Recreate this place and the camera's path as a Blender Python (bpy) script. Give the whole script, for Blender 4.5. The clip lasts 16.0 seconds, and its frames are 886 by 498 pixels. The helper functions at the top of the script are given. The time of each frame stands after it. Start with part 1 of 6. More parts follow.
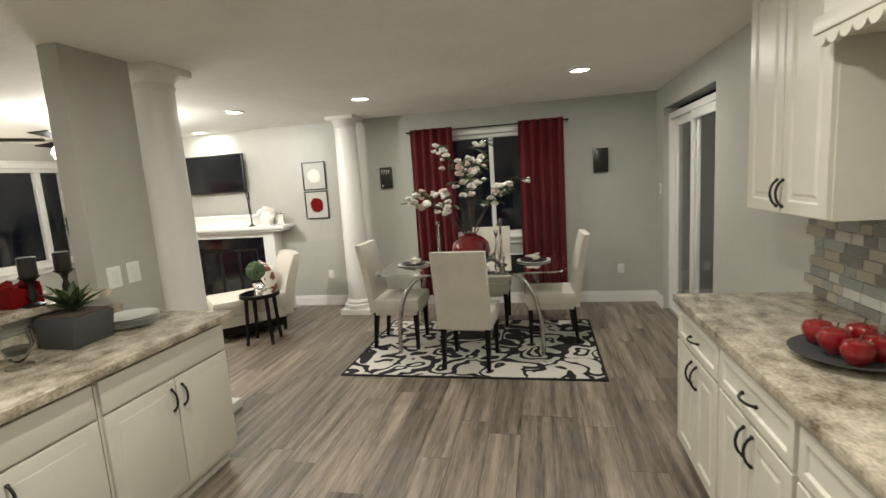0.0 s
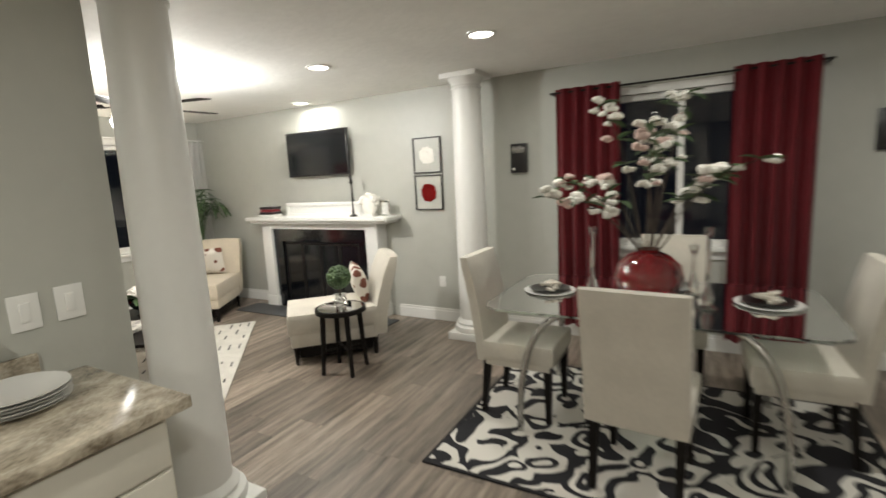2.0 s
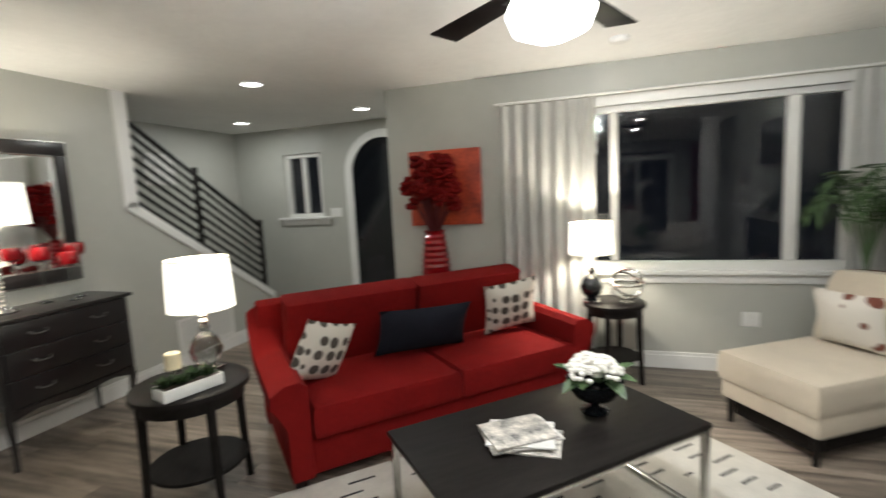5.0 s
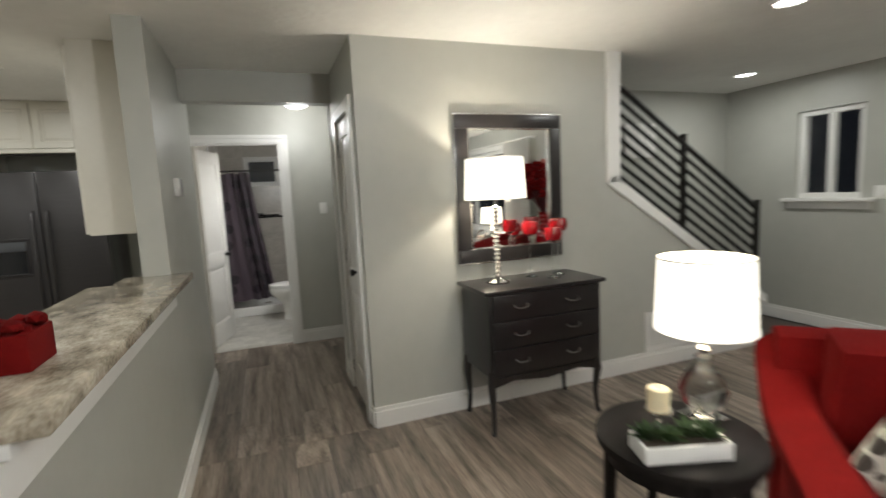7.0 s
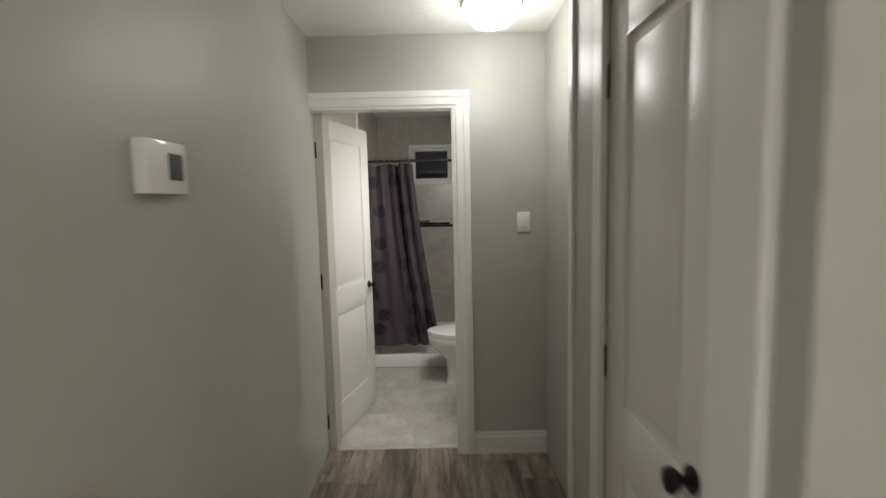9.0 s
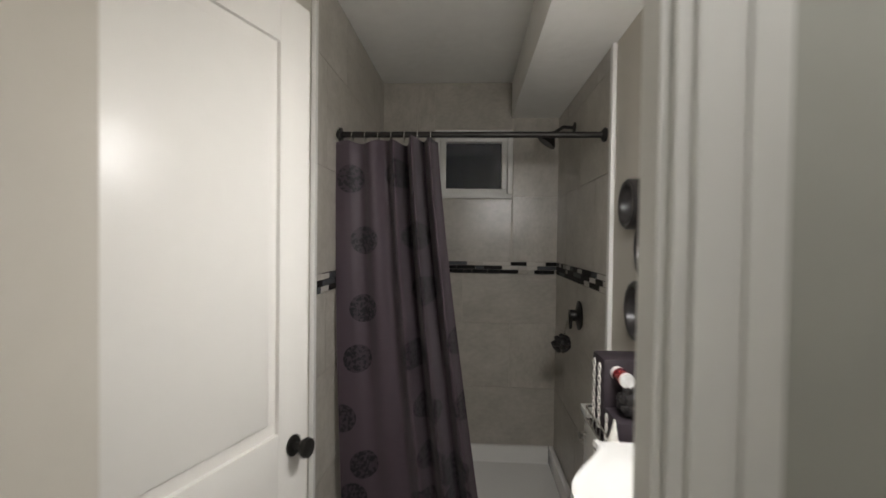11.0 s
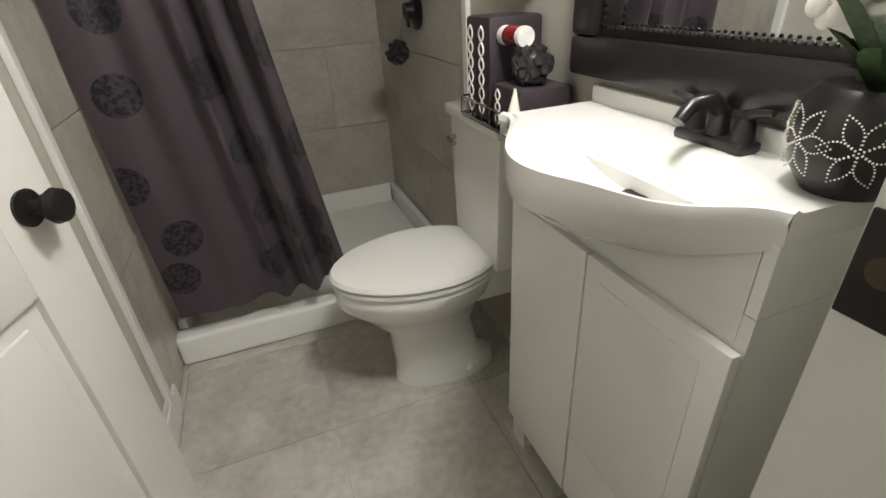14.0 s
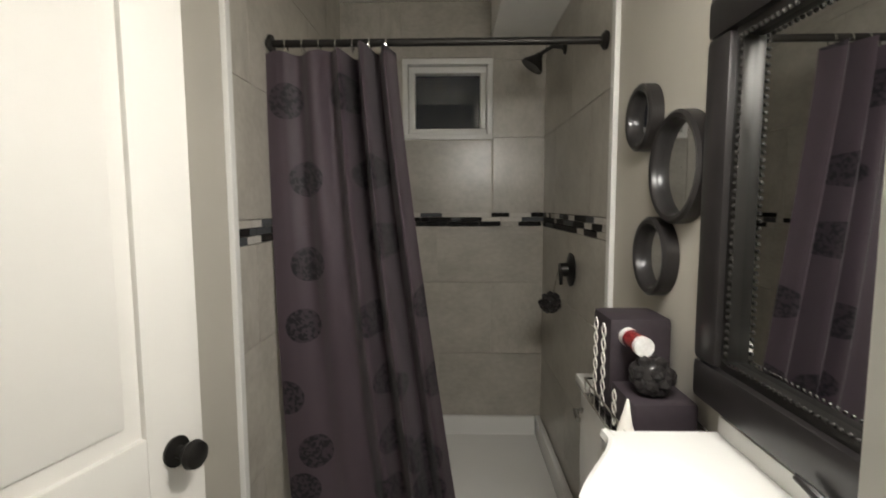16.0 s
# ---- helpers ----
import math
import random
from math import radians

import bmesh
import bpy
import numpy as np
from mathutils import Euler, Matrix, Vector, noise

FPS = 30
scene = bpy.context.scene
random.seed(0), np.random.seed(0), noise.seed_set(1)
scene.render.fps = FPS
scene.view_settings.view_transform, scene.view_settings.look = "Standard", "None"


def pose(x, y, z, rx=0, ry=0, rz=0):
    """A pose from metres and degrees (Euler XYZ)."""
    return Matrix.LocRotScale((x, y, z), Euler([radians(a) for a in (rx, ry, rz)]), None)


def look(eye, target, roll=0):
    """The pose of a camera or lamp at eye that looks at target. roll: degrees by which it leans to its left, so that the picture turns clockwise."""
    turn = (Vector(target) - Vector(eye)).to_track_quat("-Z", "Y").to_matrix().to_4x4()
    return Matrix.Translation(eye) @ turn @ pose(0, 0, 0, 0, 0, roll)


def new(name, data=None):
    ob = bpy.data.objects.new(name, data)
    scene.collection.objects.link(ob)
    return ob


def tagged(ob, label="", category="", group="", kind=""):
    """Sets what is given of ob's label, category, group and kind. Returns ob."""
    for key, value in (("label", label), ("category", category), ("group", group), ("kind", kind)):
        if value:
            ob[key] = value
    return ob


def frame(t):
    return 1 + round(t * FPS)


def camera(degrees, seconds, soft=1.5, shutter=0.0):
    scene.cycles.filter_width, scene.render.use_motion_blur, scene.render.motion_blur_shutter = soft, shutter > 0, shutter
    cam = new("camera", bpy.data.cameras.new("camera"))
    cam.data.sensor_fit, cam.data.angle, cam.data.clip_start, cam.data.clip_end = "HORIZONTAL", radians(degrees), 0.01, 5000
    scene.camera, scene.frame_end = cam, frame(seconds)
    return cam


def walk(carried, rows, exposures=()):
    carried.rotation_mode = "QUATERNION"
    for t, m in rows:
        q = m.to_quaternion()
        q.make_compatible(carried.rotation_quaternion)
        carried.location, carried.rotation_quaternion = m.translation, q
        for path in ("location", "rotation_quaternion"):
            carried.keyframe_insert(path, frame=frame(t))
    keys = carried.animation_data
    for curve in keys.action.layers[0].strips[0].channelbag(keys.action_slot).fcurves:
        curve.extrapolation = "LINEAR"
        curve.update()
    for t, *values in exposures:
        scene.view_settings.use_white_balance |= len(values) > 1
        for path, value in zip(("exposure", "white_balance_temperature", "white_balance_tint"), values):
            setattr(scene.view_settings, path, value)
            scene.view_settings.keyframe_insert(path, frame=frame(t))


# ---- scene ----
cam = camera(86.1, 16.0, shutter=0.5)
PATH = [
    (0, (1.12, -0.172, 1.597), (0.704, 1.764, 1.311), -3.8),
    (0.5, (1.108, 0.014, 1.589), (0.62, 1.93, 1.289), -4.6),
    (1, (1.075, 0.375, 1.611), (0.475, 2.26, 1.316), -3.9),
    (1.5, (0.94, 0.884, 1.584), (0.17, 2.705, 1.276), -3.7),
    (2, (0.698, 1.406, 1.556), (-0.26, 3.135, 1.248), -3.0),
    (2.5, (0.367, 2.045, 1.51), (-0.901, 3.563, 1.212), -3.0),
    (3, (0.014, 2.612, 1.515), (-1.501, 3.882, 1.214), -3.7),
    (3.2, (-0.144, 2.73, 1.516), (-1.737, 3.904, 1.223), -3.3),
    (5.3, (-1.577, 3.82, 1.49), (-3.307, 2.847, 1.247), -3.1),
    (5.5, (-1.614, 3.827, 1.483), (-3.209, 2.647, 1.232), -3.2),
    (6, (-1.63, 3.735, 1.457), (-2.912, 2.222, 1.207), -3.1),
    (6.5, (-1.775, 3.464, 1.501), (-2.772, 1.748, 1.255), -3.4),
    (7, (-1.956, 2.993, 1.495), (-2.646, 1.131, 1.256), -2.8),
    (7.5, (-2.082, 2.428, 1.522), (-2.432, 0.477, 1.256), -2.6),
    (8, (-2.097, 1.846, 1.528), (-2.252, -0.129, 1.261), -1.6),
    (8.5, (-2.096, 1.206, 1.528), (-2.139, -0.778, 1.279), -1.4),
    (9, (-2.048, 0.664, 1.518), (-2.059, -1.325, 1.318), -1.3),
    (9.2, (-2.035, 0.412, 1.555), (-2.068, -1.576, 1.345), -1.7),
    (11.3, (-1.952, -1.838, 1.411), (-1.829, -3.834, 1.384), 0.9),
    (11.5, (-1.970, -1.946, 1.388), (-1.900, -3.945, 1.363), 0.4),
    (12, (-1.946, -2.054, 1.367), (-2.086, -4.046, 1.257), -1.6),
    (12.5, (-1.860, -2.036, 1.330), (-2.249, -3.972, 1.012), -3.5),
    (13, (-1.863, -2.033, 1.237), (-2.395, -3.850, 0.591), -4.7),
    (13.5, (-1.851, -2.027, 1.172), (-2.448, -3.696, 0.246), -3.8),
    (14, (-1.847, -2.014, 1.163), (-2.431, -3.660, 0.189), -3.5),
    (14.5, (-1.861, -2.023, 1.207), (-2.385, -3.775, 0.398), -3.2),
    (15, (-1.878, -2.009, 1.262), (-2.260, -3.892, 0.707), -2.3),
    (15.5, (-1.947, -1.998, 1.316), (-2.121, -3.966, 0.999), -0.5),
    (16, (-2.005, -1.999, 1.352), (-1.958, -3.990, 1.168), -0.2),
]
walk(cam, [(t, look(e, a, r)) for t, e, a, r in PATH], [
    (0, 0.08, 6650, 10), (1.5, 0.0, 6600, 10), (2.5, -0.03, 6300, 10), (3, -0.24, 6250, 10), (5.5, -0.14, 6050, 10), (7, -0.08, 6150, 11), (8, 0.0, 6250, 11), (9, -0.05, 6350, 11),
    (11.5, -0.26, 6350, 14), (12, 0.05, 6400, 14), (12.5, 0.5, 6550, 13), (13.2, 0.22, 6550, 11), (14, 0.22, 6500, 10), (15, 0.13, 6450, 11), (16, 0.03, 6600, 11)])

# ---- light ----
scene.view_settings.exposure = 0.0
world = bpy.data.worlds.new("night")
scene.world = world
world.use_nodes = True
world.node_tree.nodes["Background"].inputs[0].default_value = (0.004, 0.006, 0.012, 1)
world.node_tree.nodes["Background"].inputs[1].default_value = 1.0
CEIL = 2.44
CAN_W, WARM, COOL = 17.0, (0.96, 0.95, 0.86), (0.98, 0.97, 0.92)


def area(name, at, watts, size, colour=WARM, aim=(0, 0, 0), spread=178):
    lamp = bpy.data.lights.new(name, "AREA")
    lamp.shape, lamp.size, lamp.energy, lamp.color, lamp.spread = "DISK", size, watts, colour, radians(spread)
    ob = new(name, lamp)
    ob.matrix_world = pose(*at, *aim)
    return ob


def bulb(name, at, watts, radius, colour=WARM):
    lamp = bpy.data.lights.new(name, "POINT")
    lamp.energy, lamp.color, lamp.shadow_soft_size = watts, colour, radius
    ob = new(name, lamp)
    ob.location = at
    return ob


CANS = [(-0.585, 4.37), (1.467, 4.13), (-1.97, 4.37), (-3.31, 5.52), (-4.74, 1.13), (-6.2, 1.35), (-6.23, -0.26), (-0.34, -1.0), (1.2, 1.2), (-0.1, 1.0), (1.2, -1.0)]
for cx, cy in CANS:
    area("can_lamp", (cx, cy, CEIL - 0.02), CAN_W if cx > -0.5 else 14.0 if cx > -1 else 10.0 if cx > -4 else 9.0, 0.13)

# ---- materials ----


def material(name, colour, rough=0.5, metal=0.0, vary=0.12, scale=6.0, bump=0.0, bump_scale=60.0, second=None, stretch=None, spec=None, coat=0.0, emit=None, island=0.0, sheen=0.0, trans=0.0, alpha=1.0):
    """A surface with two scales of noise in its colour and a fine relief."""
    m = bpy.data.materials.new(name)
    m.use_nodes = True
    nt = m.node_tree
    b = nt.nodes["Principled BSDF"]
    b.inputs["Roughness"].default_value, b.inputs["Metallic"].default_value = rough, metal
    if spec is not None:
        b.inputs["Specular IOR Level"].default_value = spec
    b.inputs["Coat Weight"].default_value, b.inputs["Sheen Weight"].default_value = coat, sheen
    b.inputs["Transmission Weight"].default_value, b.inputs["Alpha"].default_value = trans, alpha
    tc = nt.nodes.new("ShaderNodeTexCoord")
    info = nt.nodes.new("ShaderNodeObjectInfo")
    add = nt.nodes.new("ShaderNodeVectorMath")
    add.operation = "ADD"
    shift = nt.nodes.new("ShaderNodeVectorMath")
    shift.operation = "SCALE"
    shift.inputs[3].default_value = 13.0
    nt.links.new(info.outputs["Random"], shift.inputs[0])
    nt.links.new(tc.outputs["Object"], add.inputs[0])
    nt.links.new(shift.outputs[0], add.inputs[1])
    mp = nt.nodes.new("ShaderNodeMapping")
    if stretch:
        mp.inputs["Scale"].default_value = stretch
    nt.links.new(add.outputs[0], mp.inputs[0])
    n1 = nt.nodes.new("ShaderNodeTexNoise")
    n1.inputs["Scale"].default_value, n1.inputs["Detail"].default_value = scale, 5
    n2 = nt.nodes.new("ShaderNodeTexNoise")
    n2.inputs["Scale"].default_value, n2.inputs["Detail"].default_value = scale * 7, 3
    mix = nt.nodes.new("ShaderNodeMix")
    mix.data_type = "FLOAT"
    mix.inputs[0].default_value = 0.35
    for n in (n1, n2):
        nt.links.new(mp.outputs[0], n.inputs["Vector"])
    nt.links.new(n1.outputs["Fac"], mix.inputs[2])
    nt.links.new(n2.outputs["Fac"], mix.inputs[3])
    ramp = nt.nodes.new("ShaderNodeValToRGB")
    lo = [c * (1 - vary) for c in colour]
    hi = [min(1.0, c * (1 + vary)) for c in (second or colour)]
    ramp.color_ramp.elements[0].position, ramp.color_ramp.elements[1].position = 0.33, 0.67
    ramp.color_ramp.elements[0].color, ramp.color_ramp.elements[1].color = (*lo, 1), (*hi, 1)
    nt.links.new(mix.outputs[0], ramp.inputs[0])
    out = ramp.outputs[0]
    if island:
        rnd = nt.nodes.new("ShaderNodeMapRange")
        rnd.inputs[3].default_value, rnd.inputs[4].default_value = 1 - island, 1 + island
        nt.links.new(info.outputs["Random"], rnd.inputs[0])
        mul = nt.nodes.new("ShaderNodeVectorMath")
        mul.operation = "SCALE"
        nt.links.new(out, mul.inputs[0])
        nt.links.new(rnd.outputs[0], mul.inputs[3])
        out = mul.outputs[0]
    nt.links.new(out, b.inputs["Base Color"])
    if bump:
        n3 = nt.nodes.new("ShaderNodeTexNoise")
        n3.inputs["Scale"].default_value, n3.inputs["Detail"].default_value = bump_scale, 4
        nt.links.new(mp.outputs[0], n3.inputs["Vector"])
        bp = nt.nodes.new("ShaderNodeBump")
        bp.inputs["Strength"].default_value, bp.inputs["Distance"].default_value = bump, 0.01
        nt.links.new(n3.outputs["Fac"], bp.inputs["Height"])
        nt.links.new(bp.outputs[0], b.inputs["Normal"])
    if emit:
        b.inputs["Emission Color"].default_value, b.inputs["Emission Strength"].default_value = (*emit[0], 1), emit[1]
    return m


def glass(name, tint=(0.95, 0.97, 0.96), rough=0.0):
    m = bpy.data.materials.new(name)
    m.use_nodes = True
    b = m.node_tree.nodes["Principled BSDF"]
    b.inputs["Base Color"].default_value, b.inputs["Roughness"].default_value = (*tint, 1), rough
    b.inputs["Transmission Weight"].default_value, b.inputs["IOR"].default_value = 1.0, 1.45
    return m


M_WALL = material("greige_paint", (0.45, 0.45, 0.407), 0.40, vary=0.04, scale=1.5, bump=0.18, bump_scale=11)
M_CEIL = material("ceiling_paint", (0.90, 0.89, 0.855), 0.8, vary=0.04, scale=2.0, bump=0.35, bump_scale=22)
M_TRIM = material("white_trim", (0.78, 0.77, 0.74), 0.35, vary=0.02, scale=3)
M_DOOR = material("door_paint", (0.68, 0.66, 0.62), 0.32, vary=0.02, scale=3)
M_CAB = material("cream_cabinet", (0.66, 0.63, 0.55), 0.38, vary=0.03, scale=4)
M_PLANK = material("wood_plank", (0.088, 0.067, 0.052), 0.38, vary=0.34, scale=1.6, second=(0.26, 0.212, 0.17), stretch=(2.6, 0.9, 1), bump=0.10, bump_scale=9, island=0.34)
M_GROUT = material("plank_gap", (0.075, 0.06, 0.05), 0.8)
M_BTILE = material("bath_floor_tile", (0.42, 0.40, 0.36), 0.35, vary=0.14, scale=2.2, second=(0.55, 0.53, 0.48), bump=0.03, island=0.04)
M_STILE = material("shower_tile", (0.40, 0.37, 0.32), 0.28, vary=0.10, scale=2.5, second=(0.47, 0.44, 0.39), bump=0.02, island=0.04)
M_PALETILE = material("pale_glass_tile", (0.60, 0.57, 0.52), 0.2, vary=0.1)
M_TGROUT = material("tile_grout", (0.42, 0.395, 0.35), 0.8)
M_GRANITE = material("granite", (0.215, 0.170, 0.115), 0.14, vary=0.28, scale=14, second=(0.56, 0.50, 0.40), stretch=(1.0, 0.65, 1.0), bump=0.01)
M_WHITE = material("porcelain", (0.80, 0.79, 0.76), 0.12, vary=0.01, coat=0.3)
M_BLACK = material("black_lacquer", (0.018, 0.016, 0.016), 0.28, vary=0.2, scale=8)
M_IRON = material("dark_iron", (0.03, 0.028, 0.026), 0.42, metal=0.7, vary=0.2)
M_ESPRESSO = material("espresso_wood", (0.013, 0.011, 0.010), 0.46, spec=0.08, vary=0.3, scale=5, stretch=(1, 6, 6))
M_CHROME = material("brushed_metal", (0.55, 0.54, 0.52), 0.25, metal=1.0, vary=0.05)
M_DIMSILVER = material("dark_silver", (0.16, 0.15, 0.14), 0.38, metal=0.9, vary=0.2, scale=20)
M_SILVER = material("silver", (0.75, 0.74, 0.72), 0.12, metal=1.0, vary=0.04)
M_RED = material("red_fabric", (0.155, 0.005, 0.0045), 0.92, vary=0.16, scale=5, bump=0.4, bump_scale=300, spec=0.12)
M_REDCUR = material("red_curtain", (0.20, 0.006, 0.014), 0.75, vary=0.12, scale=6, bump=0.2, bump_scale=300, sheen=0.2)
M_REDGLASS = material("red_glaze", (0.22, 0.003, 0.006), 0.07, vary=0.2, scale=5, coat=0.8)
M_VASE = material("deep_red_glass", (0.15, 0.002, 0.005), 0.05, vary=0.35, scale=4, coat=1.0)
M_COVER = material("magazine_cover", (0.10, 0.11, 0.12), 0.35, vary=0.4, scale=18, second=(0.62, 0.58, 0.52))
M_LINEN = material("cream_linen", (0.55, 0.51, 0.44), 0.85, vary=0.07, scale=6, bump=0.25, bump_scale=380, sheen=0.2)
M_BEIGE = material("beige_fabric", (0.58, 0.50, 0.39), 0.85, vary=0.06, scale=6, bump=0.25, bump_scale=380, sheen=0.2)
M_NAVY = material("charcoal_fabric", (0.010, 0.011, 0.017), 0.9, vary=0.2, scale=6, bump=0.25, bump_scale=380, spec=0.15)
M_PURPLE = material("plum_fabric", (0.115, 0.088, 0.098), 0.55, vary=0.10, scale=5, bump=0.12, bump_scale=350, sheen=0.3)
M_REDDISH = material("dark_red_stem", (0.10, 0.008, 0.008), 0.7, vary=0.3, scale=20)
M_PLUMDARK = material("dark_plum_card", (0.035, 0.026, 0.032), 0.6, vary=0.2, scale=12)
M_LEAF = material("leaf_green", (0.03, 0.07, 0.025), 0.45, vary=0.35, scale=14, second=(0.08, 0.13, 0.05))
M_PETAL = material("petal_white", (0.84, 0.81, 0.75), 0.7, vary=0.08, scale=20)
M_PINK = material("petal_blush", (0.70, 0.52, 0.47), 0.7, vary=0.12, scale=20)
M_TWIG = material("twig", (0.07, 0.05, 0.035), 0.8, vary=0.3, scale=20)
M_SHEER = material("sheer_white", (0.78, 0.77, 0.74), 0.8, vary=0.04, scale=8, trans=0.0)
M_SHADE = material("lamp_shade_lit", (0.85, 0.80, 0.68), 0.8, vary=0.02, emit=((1.0, 0.92, 0.74), 1.9))
M_GLOW = material("lamp_glow", (0.9, 0.9, 0.88), 0.6, vary=0.0, emit=((1.0, 0.96, 0.88), 9.0))
M_NIGHT = material("night_outside", (0.004, 0.005, 0.008), 0.9, vary=0.3, emit=((0.10, 0.13, 0.22), 0.02))
M_GLASS = glass("clear_glass")
M_SMOKE = glass("smoky_glass", (0.55, 0.55, 0.54))
M_PANE = glass("window_glass", (0.98, 0.98, 0.98))
M_TABLEGLASS = glass("table_glass", (0.80, 0.90, 0.87))
M_MIRROR = material("mirror_silver", (0.86, 0.88, 0.88), 0.02, metal=1.0, vary=0.0)
M_TV = material("screen_black", (0.006, 0.007, 0.009), 0.10, vary=0.1, spec=0.6)
M_GREY = material("grey_ceramic", (0.055, 0.058, 0.062), 0.55, vary=0.15, scale=12)
M_BLUSHWALL = material("bath_paint", (0.50, 0.47, 0.41), 0.55, vary=0.03, scale=1.5, bump=0.05, bump_scale=90)
M_RUGW = material("ivory_wool", (0.62, 0.59, 0.53), 0.95, vary=0.10, scale=9, bump=0.5, bump_scale=240)
M_RUGB = material("black_wool", (0.012, 0.011, 0.013), 0.95, vary=0.3, scale=9, bump=0.5, bump_scale=240)
M_PAPER = material("paper", (0.68, 0.66, 0.62), 0.6, vary=0.15, scale=25, second=(0.75, 0.74, 0.72))
M_STEEL = material("dark_steel", (0.055, 0.052, 0.052), 0.32, metal=0.6, vary=0.08, stretch=(1, 1, 30))
# a faint orange glow is put into the wax; the candle is unlit
M_WAX = material("candle_wax_glow", (0.75, 0.66, 0.45), 0.5, vary=0.04, emit=((1.0, 0.7, 0.3), 0.05))

# ---- mesh helpers ----


def part(name, bm, mat, parent=None, label="", smooth=True):
    me = bpy.data.meshes.new(name)
    bm.normal_update()
    bm.to_mesh(me)
    bm.free()
    me.materials.append(mat)
    if smooth:
        me.shade_smooth()
        me.set_sharp_from_angle(angle=radians(40))
    ob = new(name, me)
    if parent is not None:
        ob.parent = parent
    if label:
        ob["label"] = label
    return ob


def thing(name, at=(0, 0, 0), turn=0, label="", category="", group=""):
    ob = new(name)
    ob.empty_display_size = 0.1
    ob.matrix_world = pose(*at, 0, 0, turn)
    return tagged(ob, label, category, group)


def box(x0, x1, y0, y1, z0, z1, bev=0.0, seg=2, bm=None):
    own = bmesh.new()
    bmesh.ops.create_cube(own, size=1, matrix=Matrix.Translation(((x0 + x1) / 2, (y0 + y1) / 2, (z0 + z1) / 2)) @ Matrix.Diagonal((abs(x1 - x0), abs(y1 - y0), abs(z1 - z0), 1)))
    if bev:
        bmesh.ops.bevel(own, geom=own.edges[:], offset=bev, segments=seg, affect="EDGES", profile=0.6)
    return merge(bm, own)


def merge(bm, own):
    if bm is None:
        return own
    me = bpy.data.meshes.new("tmp")
    own.to_mesh(me)
    own.free()
    bm.from_mesh(me)
    bpy.data.meshes.remove(me)
    return bm


def boxes(*rows):
    bm = bmesh.new()
    for r in rows:
        box(*r, bm=bm)
    return bm


def lathe(profile, seg=28, at=(0, 0, 0), bm=None, m=None, cap=True):
    """Turns (radius, height) pairs about the upright axis."""
    own = bmesh.new()
    rings = []
    for r, z in profile:
        rings.append([own.verts.new((at[0] + r * math.cos(2 * math.pi * i / seg), at[1] + r * math.sin(2 * math.pi * i / seg), at[2] + z)) for i in range(seg)])
    for a, b in zip(rings, rings[1:]):
        for i in range(seg):
            own.faces.new((a[i], a[(i + 1) % seg], b[(i + 1) % seg], b[i]))
    if cap:
        own.faces.new(rings[0][::-1])
        own.faces.new(rings[-1])
    if m is not None:
        own.transform(m)
    return merge(bm, own)


def tube(points, radius, seg=8, bm=None):
    """A round bar along points; radius is a number or one for each point."""
    own = bmesh.new()
    pts = [Vector(p) for p in points]
    rad = [radius] * len(pts) if isinstance(radius, (int, float)) else radius
    rings, side = [], None
    for i, p in enumerate(pts):
        d = (pts[min(i + 1, len(pts) - 1)] - pts[max(i - 1, 0)]).normalized()
        if side is None:
            side = d.orthogonal().normalized()
        side = (side - d * side.dot(d)).normalized()
        up = d.cross(side)
        rings.append([own.verts.new(p + rad[i] * (math.cos(2 * math.pi * k / seg) * side + math.sin(2 * math.pi * k / seg) * up)) for k in range(seg)])
    for a, b in zip(rings, rings[1:]):
        for k in range(seg):
            own.faces.new((a[k], a[(k + 1) % seg], b[(k + 1) % seg], b[k]))
    own.faces.new(rings[0][::-1])
    own.faces.new(rings[-1])
    return merge(bm, own)


def ball(c, r, sub=2, squash=(1, 1, 1), bm=None):
    own = bmesh.new()
    bmesh.ops.create_icosphere(own, subdivisions=sub, radius=r)
    own.transform(Matrix.Translation(c) @ Matrix.Diagonal((*squash, 1)))
    return merge(bm, own)


def prism(outline, depth, m=None, bm=None, bev=0.0):
    """An outline of (x, z) pairs pushed back along y by depth."""
    own = bmesh.new()
    front = [own.verts.new((x, 0, z)) for x, z in outline]
    back = [own.verts.new((x, depth, z)) for x, z in outline]
    own.faces.new(front)
    own.faces.new(back[::-1])
    for i in range(len(outline)):
        j = (i + 1) % len(outline)
        own.faces.new((front[j], front[i], back[i], back[j]))
    bmesh.ops.recalc_face_normals(own, faces=own.faces[:])
    if bev:
        bmesh.ops.bevel(own, geom=own.edges[:], offset=bev, segments=2, affect="EDGES", profile=0.6)
    if m is not None:
        own.transform(m)
    return merge(bm, own)


def ring(x0, x1, z0, z1, w, y0, y1, bev=0.0):
    """A flat picture or window frame in the xz plane."""
    return boxes((x0, x1, y0, y1, z1 - w, z1, bev), (x0, x1, y0, y1, z0, z0 + w, bev), (x0, x0 + w, y0, y1, z0 + w, z1 - w, bev), (x1 - w, x1, y0, y1, z0 + w, z1 - w, bev))


